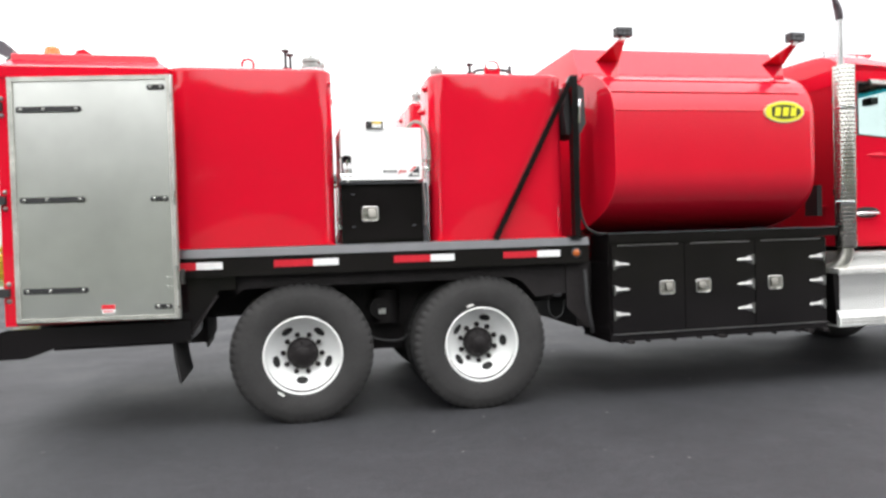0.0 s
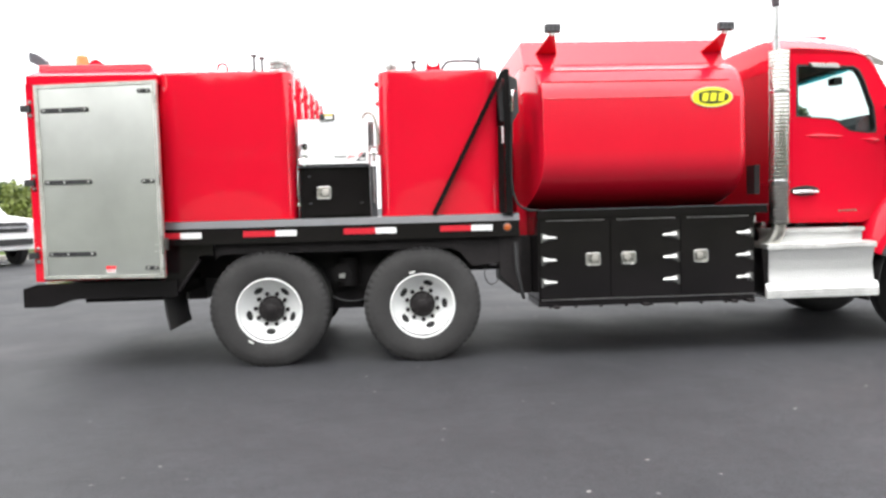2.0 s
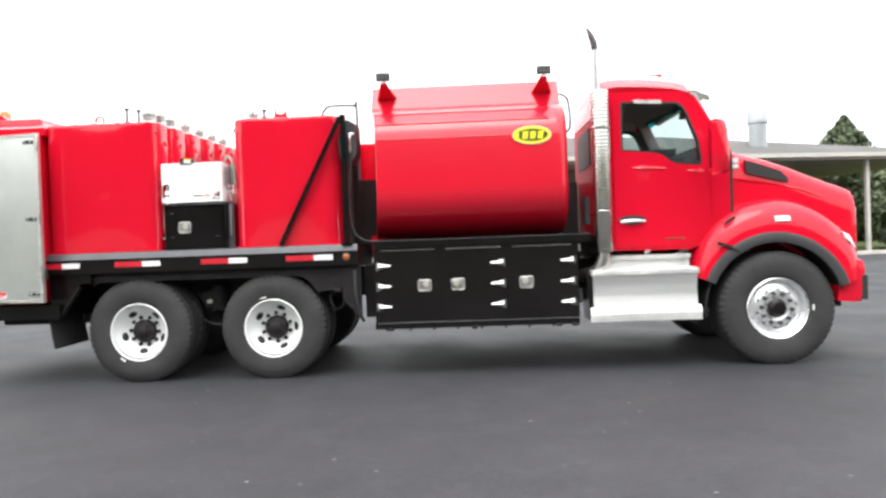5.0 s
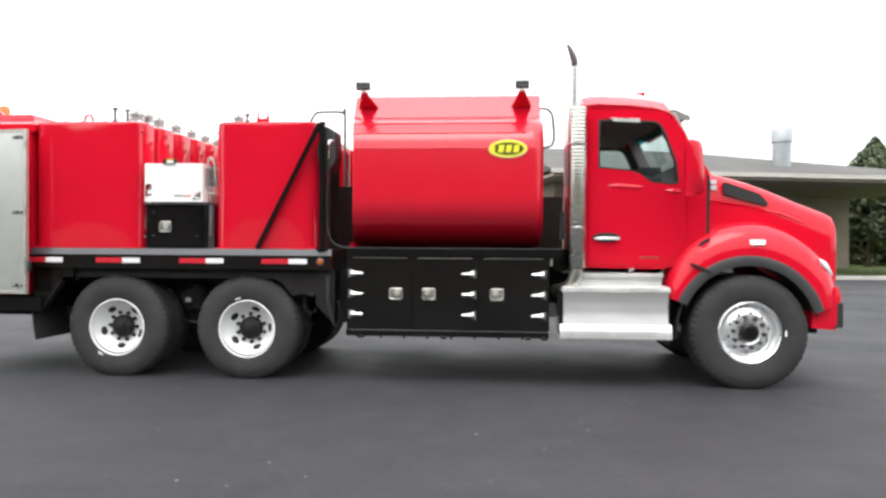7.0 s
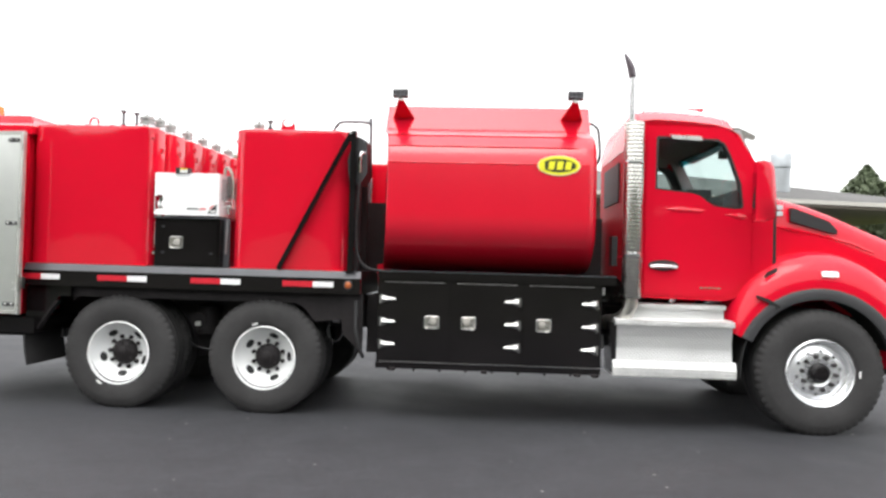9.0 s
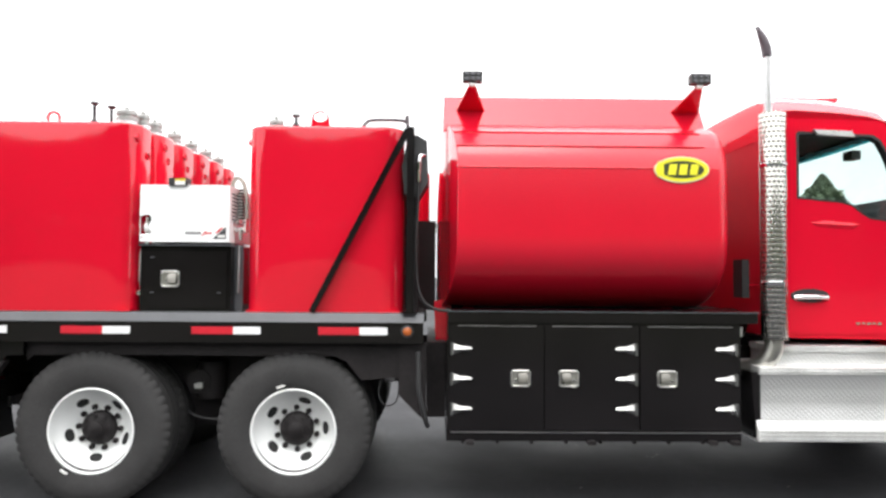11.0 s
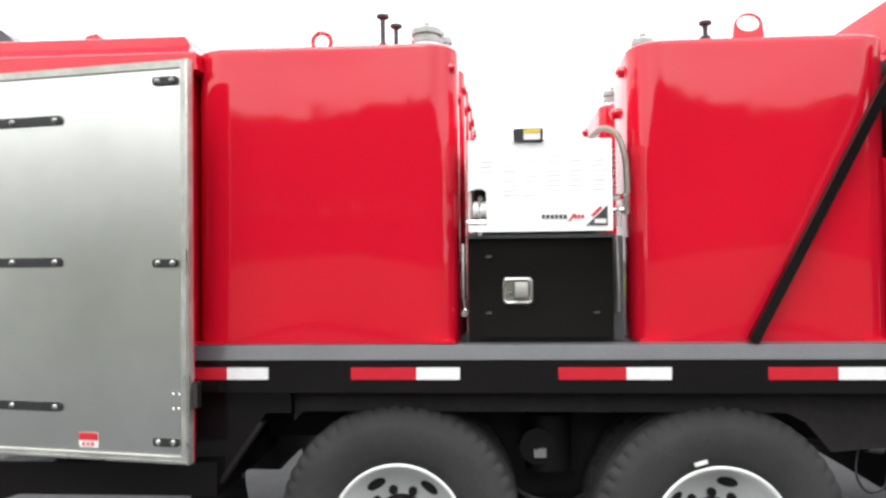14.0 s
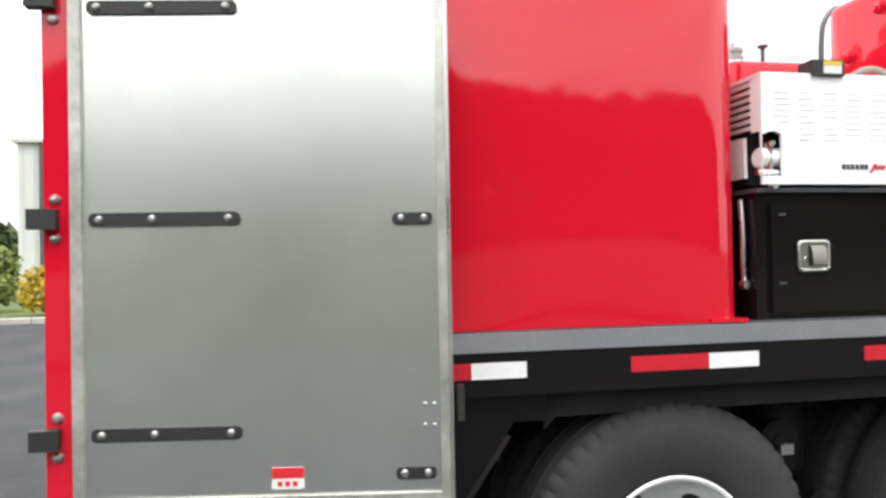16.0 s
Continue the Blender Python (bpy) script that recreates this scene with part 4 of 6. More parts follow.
bm = bmesh.new()
ring_between(bm, [hood_ring(*r) for r in ((5.875, 2.09, 0.24, 1.25), (6.05, 2.045, 0.28, 1.25), (6.3, 1.985, 0.31, 1.2), (6.55, 1.90, 0.335, 1.05), (6.8, 1.80, 0.36, 0.95),
                                         (7.0, 1.725, 0.385, 0.92), (7.13, 1.68, 0.40, 0.92), (7.19, 1.655, 0.415, 0.92), (7.215, 1.62, 0.44, 0.94))])
hood = part("hood", bm, RED_CAB, truck, "red sloping hood", smooth=45)
part("grille", boxes((7.205, 7.235, 0.56, 1.88, 0.95, 1.55)), CHROME, hood, "chrome front grille", bevel=0.02)
for s in (0, 1):
    def my(y):
        return 2 * CY - y if s else y
    bm = bmesh.new()
    ring_between(bm, [[(x, my(y), z) for y in (yy, yy + 0.05) for z in ((z1, z0) if y == yy else (z0, z1))] for x, yy, z0, z1 in ((6.06, 0.255, 1.85, 1.965), (6.1, 0.262, 1.835, 1.96), (6.42, 0.30, 1.755, 1.855), (6.50, 0.312, 1.745, 1.775))])
    part("hood_vent", bm, PLASTIC, hood, "black hood side vent", bevel=0.006)
    for k in range(2):
        part("emblem", boxes((5.93, 5.985, min(my(0.242), my(0.29)), max(my(0.242), my(0.29)), 1.89 + 0.055 * k, 1.932 + 0.055 * k)), LENS, hood, "small bright emblem", bevel=0.004)
    # crease below the vent
    bm = bmesh.new()
    ring_between(bm, [[(x, my(y), z - 0.012), (x, my(y - 0.012), z), (x, my(y), z + 0.014)] for x, y, z in ((5.88, 0.245, 1.80), (6.3, 0.312, 1.735), (6.65, 0.345, 1.66), (6.85, 0.37, 1.58))])
    part("hood_crease", bm, RED_CAB, hood, smooth=60)
part("cowl_gap", boxes((5.858, 5.890, 0.137, 2.303, 1.36, 2.03)), SHADOW, truck)
for y0 in (0.06, 2.33):
    part("cowl_seal", made(prism, [(5.76, 1.34), (5.80, 1.385), (5.875, 1.425), (5.875, 1.36), (5.82, 1.335)], y0, y0 + 0.05), PLASTIC, truck, "black rubber seal over the fender")
# bright seam step between door and hood
for y in (0.135, 2.285):
    part("cowl_panel", made(prism, [(5.68, 1.40), (5.68, 2.04), (5.86, 2.035), (5.86, 1.36)], y, y + 0.02), RED_CAB, truck, bevel=0.006)

# front fenders: a flared arch from the lip out over the wheel
WX, WZ = 6.225, 0.53
fender_line = ((5.47, 0.86), (5.49, 1.03), (5.57, 1.22), (5.70, 1.37), (5.88, 1.49), (6.10, 1.56), (6.33, 1.575), (6.55, 1.525), (6.75, 1.42), (6.92, 1.28), (7.03, 1.12), (7.075, 0.98), (7.06, 0.80))
for s in (0, 1):
    def my(y):
        return 2 * CY - y if s else y
    rings, lips = [], []
    for x, z in arc_path([(x, 0, z) for x, z in fender_line], 3) and [(p.x, p.z) for p in arc_path([(x, 0, z) for x, z in fender_line], 3)]:
        d = Vector((x - WX, z - WZ))
        u = d.normalized()
        ri = 0.715 if u.y > 0.3 else 0.70
        def at(r, y):
            return (WX + u.x * r, my(y), WZ + u.y * r)
        ro = d.length
        rings.append([at(ri, 0.0), at(ri + 0.25 * (ro - ri), -0.004), at(ri + 0.6 * (ro - ri), 0.03), at(ri + 0.88 * (ro - ri), 0.10), at(ro, 0.22), at(ro - 0.01, 0.44), at(ri, 0.44)])
        lips.append([at(ri - 0.085, 0.005), at(ri - 0.085, -0.015), at(ri - 0.02, -0.03), at(ri + 0.012, -0.012), at(ri + 0.008, 0.02), at(ri - 0.06, 0.10)])
    bm = bmesh.new()
    ring_between(bm, rings)
    fender = part("front_fender", bm, RED_CAB, truck, "red flared front fender", smooth=50)
    bm = bmesh.new()
    ring_between(bm, lips)
    part("fender_lip", bm, LIP, fender, "dark grey plastic wheel arch flare", smooth=50)
    bm = bmesh.new()
    ring_between(bm, [[(x, my(y), z) for y, z in ((-0.016, 1.360), (0.008, 1.406), (0.07, 1.406), (0.07, 1.360))] for x in (6.232, 6.245, 6.358, 6.372)])
    part("marker_lamp", bm, LENS, fender, "clear side marker lamp", bevel=0.008)
    bm = bmesh.new()
    ring_between(bm, [[(x, my(y), z) for y, z in ((yy, z0), (yy - 0.01, (z0 + z1) / 2), (yy + 0.03, z1), (yy + 0.12, z0))] for x, yy, z0, z1 in ((6.90, 0.055, 1.185, 1.235), (6.97, 0.07, 1.125, 1.205), (7.05, 0.14, 1.06, 1.13))])
    part("headlamp", bm, LENS, fender, "clear headlamp", bevel=0.004, smooth=50)
    bm = bmesh.new()
    ring_between(bm, [[(WX + r * math.cos(t), my(y), WZ + r * math.sin(t)) for r, y in ((0.655, 0.03), (0.655, 0.52), (0.67, 0.52), (0.67, 0.03))] for t in [radians(14 + 172 * k / 24) for k in range(25)]])
    part("inner_liner", bm, SHADOW, fender, "black wheel arch liner")
    part("flare_gap", made(prism, [(5.68, 1.163), (5.685, 1.183), (5.79, 1.145), (5.872, 1.093), (5.862, 1.078), (5.78, 1.12)], *sorted((my(-0.034), my(0.02)))), SHADOW, fender, "dark gap between flare pieces", smooth=0)
bm = bmesh.new()
rings = []
for y, xf in ((0.06, 7.02), (0.10, 7.11), (0.2, 7.15), (0.5, 7.18), (CY, 7.20), (1.94, 7.18), (2.24, 7.15), (2.34, 7.11), (2.38, 7.02)):
    rings.append([(6.83, y, 0.58), (6.87, y, 0.90), (xf - 0.02, y, 0.96), (xf, y, 0.90), (xf, y, 0.62), (xf - 0.04, y, 0.565)])
ring_between(bm, rings)
bumper = part("front_bumper", bm, RED_CAB, truck, "red front bumper", smooth=40, bevel=0.008)
part("bumper_guard", boxes((7.055, 7.128, 0.083, 2.357, 0.585, 0.815)), PLASTIC, bumper, "black bumper insert", bevel=0.01)
part("tow_skid", boxes((6.7, 7.0, 0.35, 2.1, 0.50, 0.60)), FRAME, truck, bevel=0.01)
for y0 in (0.16, 2.2):
    part("wheel_splash_flap", boxes((5.47, 5.50, y0 - 0.1, y0 + 0.25, 0.40, 0.95)), RUBBER, truck, "black splash guard", bevel=0.005)

# the cab section is drawn in its own measure; bring it to its true length, width and height
CAB_FIT = Matrix.Translation((0.0722, CY, 0.006)) @ Matrix.Diagonal((0.982, 0.972, 1.0, 1.0)) @ Matrix.Translation((0, -CY, 0))
done = set()
for ob in truck.children_recursive:
    if ob.name not in CAB_BEFORE and ob.data not in done:
        done.add(ob.data)
        ob.data.transform(CAB_FIT)

# cab steps
for s in (0, 1):
    def ys(a, b):
        return (2 * CY - b, 2 * CY - a) if s else (a, b)
    def across(*pts):
        return [(2 * CY - y, z) if s else (y, z) for y, z in pts]
    step = part("cab_step", made(prism, across((-0.010, 0.600), (0.022, 0.762), (-0.012, 0.908), (0.46, 0.908), (0.46, 0.600)), 4.46, 5.44, "x"), TREAD, truck,
                "bright tread-plate step box below the cab door, folded inwards", bevel=0.004)
    part("lower_tread", made(prism, across((-0.035, 0.466), (-0.035, 0.540), (-0.006, 0.602), (0.45, 0.602), (0.45, 0.466)), 4.43, 5.47, "x"), EXTRUSION, step, "ribbed aluminium lower step", bevel=0.006)
    for k in range(3):
        part("tread_rib", boxes((4.435, 5.465, *ys(-0.043, -0.032), 0.474 + 0.026 * k, 0.487 + 0.026 * k)), EXTRUSION, step, bevel=0.003)
    part("middle_tread", made(prism, across((-0.022, 0.905), (-0.022, 0.948), (-0.012, 0.953), (0.11, 0.960), (0.45, 0.960), (0.45, 0.905)), 4.445, 5.455, "x"), EXTRUSION, step, "ribbed aluminium middle step", bevel=0.004)
    part("tread_rib", boxes((4.45, 5.45, *ys(-0.027, -0.02), 0.922, 0.930)), EXTRUSION, step, bevel=0.002)
    part("upper_riser", boxes((4.60, 5.40, *ys(0.11, 0.46), 0.958, 1.050)), TREAD, step, bevel=0.004)
    part("upper_tread", boxes((4.59, 5.41, *ys(0.085, 0.46), 1.048, 1.084)), EXTRUSION, step, "ribbed aluminium upper step", bevel=0.006)
    part("step_end_plate", made(prism, [(4.40, 0.92), (4.46, 0.92), (4.46, 0.48), (4.43, 0.48)], *ys(-0.005, 0.40)), BLACK, step, bevel=0.004)

# exhaust stack with a pierced shield
SX, SY = 4.589, 0.06
bm = bmesh.new()
lathe(bm, [(0.060, 0.0), (0.083, 0.001), (0.086, 0.006), (0.086, 1.536), (0.083, 1.541), (0.060, 1.542)], 40, (SX, SY, 1.13), "z")
stack = part("exhaust_pipe", bm, pierced_material(SX, SY, 0.086), truck, "tall chrome exhaust stack with a pierced heat shield", smooth=35)
bm = bmesh.new()
tube(bm, arc_path([(4.40, 0.26, 0.90), (4.47, 0.17, 0.92), (4.54, 0.09, 0.975), (4.58, SY + 0.005, 1.06), (SX, SY, 1.14)], 6), 0.062, 18)
part("stack_elbow", bm, DISH, stack, "bright bent exhaust elbow")
bm = bmesh.new()
tube(bm, arc_path([(SX - 0.03, SY, 2.5), (SX - 0.03, SY, 2.8), (SX - 0.03, SY, 3.07)], 5), 0.028, 18, caps=False)
part("stack_pipe", bm, PIPE, stack, "slim bright upper pipe")
bm = bmesh.new()
tube(bm, arc_path([(SX - 0.03, SY, 3.06), (SX - 0.04, SY, 3.13), (SX - 0.065, SY, 3.20), (SX - 0.10, SY, 3.27)], 5), [0.031, 0.032, 0.033, 0.033, 0.033, 0.033, 0.032, 0.031, 0.030, 0.028, 0.026, 0.023, 0.020, 0.017, 0.014, 0.011], 18, caps=False)
part("stack_tip", bm, SOOT, stack, "heat-darkened curved tip")
for z in (1.5, 2.3):
    part("shield_clamp", made(lathe, [(0.087, 0), (0.09, 0.004), (0.09, 0.022), (0.086, 0.026)], 28, (SX, SY, z), "z"), CHROME, stack)
    part("stack_bracket", boxes((4.60, 4.68, 0.10, 0.22, z + 0.08, z + 0.14)), FRAME, stack, bevel=0.006)

# bolt row behind the cab
for k in range(16):
    bm = bmesh.new()
    lathe(bm, [(0.0001, -0.008), (0.006, -0.007), (0.009, 0.0)], 8, (4.635, 0.20, 1.22 + 0.085 * k), "x")
    part("panel_bolt", bm, STEEL, truck)
part("exhaust_box", boxes((4.33, 4.60, 1.80, 2.25, 0.95, 1.93)), PLASTIC, truck, "dark exhaust treatment box behind the cab", bevel=0.02)
part("air_tank", made(tube, [(4.48, 0.5, 1.2), (4.48, 1.9, 1.2)], 0.12, 16), BLACK, truck)
part("rear_bumper", made(prism, [(-2.03, 0.60), (-2.03, 0.76), (-1.9, 0.80), (-0.75, 0.80), (-0.75, 0.66), (-1.62, 0.66), (-1.8, 0.60)], 0.0, 2.44), BLACK, truck, "black stepped rear bumper", bevel=0.008)

# ---- large fuel tank ----
tank = thing("fuel_tank", (3.36, CY, 1.1), "large red rounded fuel tank behind the cab", "tank")


FRONT_Y = -0.045


def tank_half():
    """From under the belly up the near side to the crown: rolled belly, faintly bowed flank, creased shoulder."""
    pts = []
    for k in range(49):
        a = radians(90 * (1 - k / 48))
        pts.append((CY - (CY - FRONT_Y) * max(0.002, math.cos(a)) ** 0.78, 1.84 - 0.56 * math.sin(a) ** 0.78))
    y, z = FRONT_Y + 0.006, 2.272
    for k in range(1, 9):
        pts.append((FRONT_Y + 0.006 * (k / 8) ** 2, 1.84 + 0.432 * k / 8))
    # rolled shoulder: three bands with a crease between each
    for leans, step in (((10, 15, 20, 25), 0.04), ((36, 42, 48), 0.05), ((60, 66, 72), 0.065), ((82, 86), 0.13)):
        for a in leans:
            y, z = y + step * math.sin(radians(a)), z + step * math.cos(radians(a))
            pts.append((y, z))
    return pts


half = tank_half()
outline = half + [(2 * CY - y, z) for y, z in half[::-1]]
TANK_X0, TANK_X1, KNUCKLE = 2.436, 4.27, 0.11


def tank_ring(x, inset):
    """The outline at x, drawn in by inset all round."""
    return [(x, CY + (y - CY) * (1 - inset / 1.26), 1.95 + (z - 1.95) * (1 - 0.2 * inset / 0.68)) for y, z in outline]


def swell(y):
    """How far the rear end plate bulges rearwards at y."""
    return 0.13 * (1 - ((y - CY) / 1.265) ** 2)


bm = bmesh.new()
rings = [[(x - swell(y), y, z) for x, y, z in tank_ring(TANK_X0 + dx, inset)] for dx, inset in ((0.0, 0.004), (0.006, 0.0))]
for k in range(15):
    a = radians(90 * k / 14)
    rings.append(tank_ring(TANK_X1 - KNUCKLE * (1 - math.sin(a)), KNUCKLE * (1 - math.cos(a))))
ring_between(bm, rings, caps=False)
barrel = part("tank_barrel", bm, RED_BARREL, tank, "red rolled tank barrel", smooth=7.5)
for x, inset, s in ((TANK_X0, 0.004, 1), (TANK_X1, KNUCKLE, -1)):
    bm = bmesh.new()
    rim = tank_ring(x, inset)
    ring_between(bm, [[(x - (swell(CY + (y - CY) * f) if s > 0 else -0.018 * (1 - f * f)), CY + (y - CY) * f, 1.95 + (z - 1.95) * f) for _, y, z in rim] for f in (1.0, 0.985, 0.95, 0.88, 0.75, 0.55, 0.3, 0.05)])
    part("tank_end", bm, RED_END, barrel, "red dished tank end plate", smooth=30)
many("tank_saddle", ((2.5, 2.58, 0.62, 1.82, 1.0, 1.325), (4.0, 4.08, 0.62, 1.82, 1.0, 1.325)), RED, tank, bevel=0.006)
part("tank_foot", made(prism, [(2.30, 1.06), (2.285, 1.36), (2.41, 1.38), (2.42, 1.36), (2.40, 1.26), (2.395, 1.06)], 0.54, 0.56), RED, tank, "red foot plate under the tank end", bevel=0.003)
# crease beads added to draw highlight lines, plus the weld at the coaming foot
for y, z, r in ((-0.038, 2.272, 0.006), (0.004, 2.424, 0.006), (0.103, 2.535, 0.005), (0.392, 2.634, 0.014)):
    part("weld_bead", made(tube, [(TANK_X0 + 0.004 - swell(y), y, z), (4.10, y, z)], r, 8), RED, barrel, smooth=80)
# coaming round the top
part("coaming_plate", made(prism, [(0.395, 2.61), (0.578, 2.892), (0.590, 2.892), (0.410, 2.61)], 2.347, 4.255, "x"), RED_SOFT, tank, "red coaming plate round the tank top", bevel=0.002)
part("coaming_plate", made(prism, [(2.045, 2.61), (1.862, 2.892), (1.850, 2.892), (2.030, 2.61)], 2.347, 4.255, "x"), RED_SOFT, tank, "red coaming plate round the tank top", bevel=0.002)
for x in (2.35, 4.24):
    part("coaming_plate", made(prism, [(0.413, 2.60), (0.592, 2.888), (1.848, 2.888), (2.027, 2.60)], x, x + 0.012, "x"), RED_SOFT, tank, "red coaming plate round the tank top", bevel=0.002)
for x in (2.531, 4.060):
    bm = bmesh.new()
    # bent kite of plate: it leans out from its foot on the shoulder up to the lamp
    front = ((x - 0.02, -0.03, 2.828), (x - 0.10, 0.27, 2.715), (x - 0.042, 0.17, 2.56), (x + 0.042, 0.17, 2.56), (x + 0.10, 0.27, 2.715), (x + 0.02, -0.03, 2.828))
    v = [bm.verts.new(p) for p in front]
    w = [bm.verts.new((p[0], p[1] + 0.008, p[2] + 0.008)) for p in front]
    for q in ((v[0], v[1], v[4], v[5]), (v[1], v[2], v[3], v[4]), (w[5], w[4], w[1], w[0]), (w[4], w[3], w[2], w[1])):
        bm.faces.new(q)
    for k in range(6):
        bm.faces.new((v[k], w[k], w[(k + 1) % 6], v[(k + 1) % 6]))
    bracket = part("lamp_bracket", bm, RED, tank, "red folded lamp bracket", smooth=0)
    lamp = part("work_lamp", boxes((x - 0.065, x + 0.065, -0.058, 0.012, 2.84, 2.908)), PLASTIC, tank, "black flood lamp with six lenses", bevel=0.01)
    for i in range(3):
        for j in range(2):
            bm = bmesh.new()
            lathe(bm, [(0.0001, -0.004), (0.012, -0.003), (0.0145, 0.002)], 12, (x - 0.038 + 0.038 * i, -0.059, 2.858 + 0.033 * j))
            part("lamp_lens", bm, LAMP_GLASS, lamp, "clear round lens")
    part("lamp_yoke", boxes((x - 0.02, x + 0.02, -0.038, -0.012, 2.815, 2.845)), STEEL, lamp, bevel=0.004)
# oval badge with plain bars in place of its lettering
bx, bz = 3.927, 2.262

def oval(bm, a, b, y0, y1, cx=bx, cz=bz):
    prism(bm, [(cx + a * math.cos(2 * math.pi * k / 40), cz + b * math.sin(2 * math.pi * k / 40)) for k in range(40)], y0, y1)


BADGE_Y = -0.052
badge = part("badge", made(oval, 0.185, 0.088, BADGE_Y, -0.0385), CREAM, tank, "oval yellow and green badge with plain bars", smooth=0)
part("badge_ring", made(oval, 0.176, 0.080, BADGE_Y - 0.002, BADGE_Y + 0.001), YELLOW, badge, smooth=0)
part("badge_field", made(oval, 0.148, 0.058, BADGE_Y - 0.004, BADGE_Y - 0.001), OLIVE, badge, smooth=0)
for k in range(3):
    x = bx - 0.065 + 0.072 * k
    part("badge_bar", made(prism, [(x - 0.03, bz - 0.036), (x + 0.022, bz - 0.036), (x + 0.034, bz + 0.036), (x - 0.018, bz + 0.036)], BADGE_Y - 0.006, BADGE_Y - 0.003), YELLOW, badge, smooth=0)
part("badge_swoosh", made(prism, [(bx - 0.165, bz - 0.05), (bx - 0.12, bz - 0.035), (bx - 0.125, bz + 0.05), (bx - 0.14, bz + 0.02), (bx - 0.16, bz + 0.06)], BADGE_Y - 0.006, BADGE_Y - 0.003), YELLOW, badge, smooth=0)
part("top_rail", made(tube, arc_path([(4.20, 1.0, 2.62), (4.25, 1.0, 2.80), (4.32, 1.0, 2.835), (4.39, 1.0, 2.80), (4.42, 1.0, 2.72), (4.42, 1.0, 2.45), (4.24, 1.0, 2.40)]), 0.012, 8), PLASTIC, tank, "black bent rail at the tank end")


# ---- side toolbox under the fuel tank ----
def paddle_latch(x, z, y, parent, flip=False):
    """A stainless paddle latch in its dished plate."""
    bm = bmesh.new()
    loop = rounded(x - 0.060, x + 0.060, z - 0.050, z + 0.050, 0.012, 4)
    tube(bm, [(u, y - 0.004, w) for u, w in (*loop, loop[0])], 0.0065, 8, caps=False)
    plate = part("latch", bm, STAINLESS, parent, "stainless paddle latch", smooth=60)
    s = -1 if flip else 1
    part("latch_dish", boxes((x - 0.056, x + 0.056, y - 0.003, y + 0.003, z - 0.046, z + 0.046)), DISH, parent)
    bm = bmesh.new()
    xa, xb = min(x - s * 0.014, x + s * 0.044), max(x - s * 0.014, x + s * 0.044)
    prism(bm, [(y - 0.003, z - 0.034), (y - 0.021, z - 0.030), (y - 0.017, z + 0.012), (y - 0.008, z + 0.036), (y - 0.003, z + 0.037)], xa, xb, "x")
    part("latch_paddle", bm, PADDLE, parent, bevel=0.003)
    many("latch_gap", ((min(xa - 0.005, xa), xa, y - 0.006, y - 0.002, z - 0.034, z + 0.037), (xb, xb + 0.003, y - 0.006, y - 0.002, z - 0.034, z + 0.037)), SHADOW, parent)
    bm = bmesh.new()
    lathe(bm, [(0.0001, -0.008), (0.009, -0.007), (0.012, 0.0)], 12, (x - s * 0.031, y, z - 0.012))
    part("latch_lock", bm, CHROME, parent)
    bm = bmesh.new()
    for dx in (-0.055, 0.055):
        for dz in (-0.045, 0.045):
            lathe(bm, [(0.0001, -0.014), (0.005, -0.013), (0.007, -0.008)], 8, (x + dx, y, z + dz))
    part("latch_rivet", bm, CHROME, parent)


def strap_hinge(x, z, y, s, parent):
    """A tapered bright hinge leaf with its barrel; s points from barrel to tip."""
    bm = bmesh.new()
    ring_between(bm, [[(x + s * d, y, z - h), (x + s * d, y - 0.016 * k, z - 0.15 * h), (x + s * d, y, z + h)]
                      for d, h, k in ((0.0, 0.034, 1.0), (0.025, 0.029, 1.0), (0.045, 0.02, 0.95), (0.06, 0.016, 0.9), (0.11, 0.014, 0.8), (0.128, 0.006, 0.4))])
    tube(bm, [(x - s * 0.006, y - 0.012, z - 0.04), (x - s * 0.006, y - 0.012, z + 0.04)], 0.011, 10)
    part("hinge", bm, HINGE, parent, "bright tapered strap hinge", smooth=30)


TB = -0.012
toolbox = thing("side_toolbox", (3.36, 0.2, 0.47), "long black steel toolbox slung below the fuel tank", "toolbox")
part("box_body", boxes((2.375, 4.33, TB + 0.012, 0.55, 0.50, 1.235)), BLACK, toolbox, "black painted box body", bevel=0.006)
part("top_lip", boxes((2.375, 4.445, TB - 0.004, 0.55, 1.238, 1.312)), BLACK, toolbox, "black top edge", bevel=0.006)
# grey strip lightens the black lip where its rounded edge catches the sky
part("lip_edge", boxes((2.375, 4.445, TB - 0.010, TB + 0.0, 1.308, 1.3155)), RAIL, toolbox, bevel=0.003)
part("bottom_sill", boxes((2.37, 4.325, TB - 0.004, 0.50, 0.460, 0.516)), BLACK, toolbox, bevel=0.005)
part("drip_edge", boxes((2.40, 4.33, TB - 0.016, TB + 0.01, 0.5165, 0.5225)), DULL, toolbox, bevel=0.002)
part("box_fitting", made(tube, [(4.345, 0.03, 1.15), (4.345, 0.03, 1.215)], 0.013, 10), STEEL, toolbox, "bright fitting at the box end")
bm = bmesh.new()
for k in range(9):
    disc_plate(bm, 2.48 + 0.228 * k, 0.0, 0.452, 0.012, 0.05, 8)
for x in (2.5, 3.3, 4.1, 4.25):
    box(bm, x, x + 0.05, -0.07, 0.1, 0.448, 0.47)
tagged(part("sill_bolts", bm, FRAME, toolbox), kind="stuff")
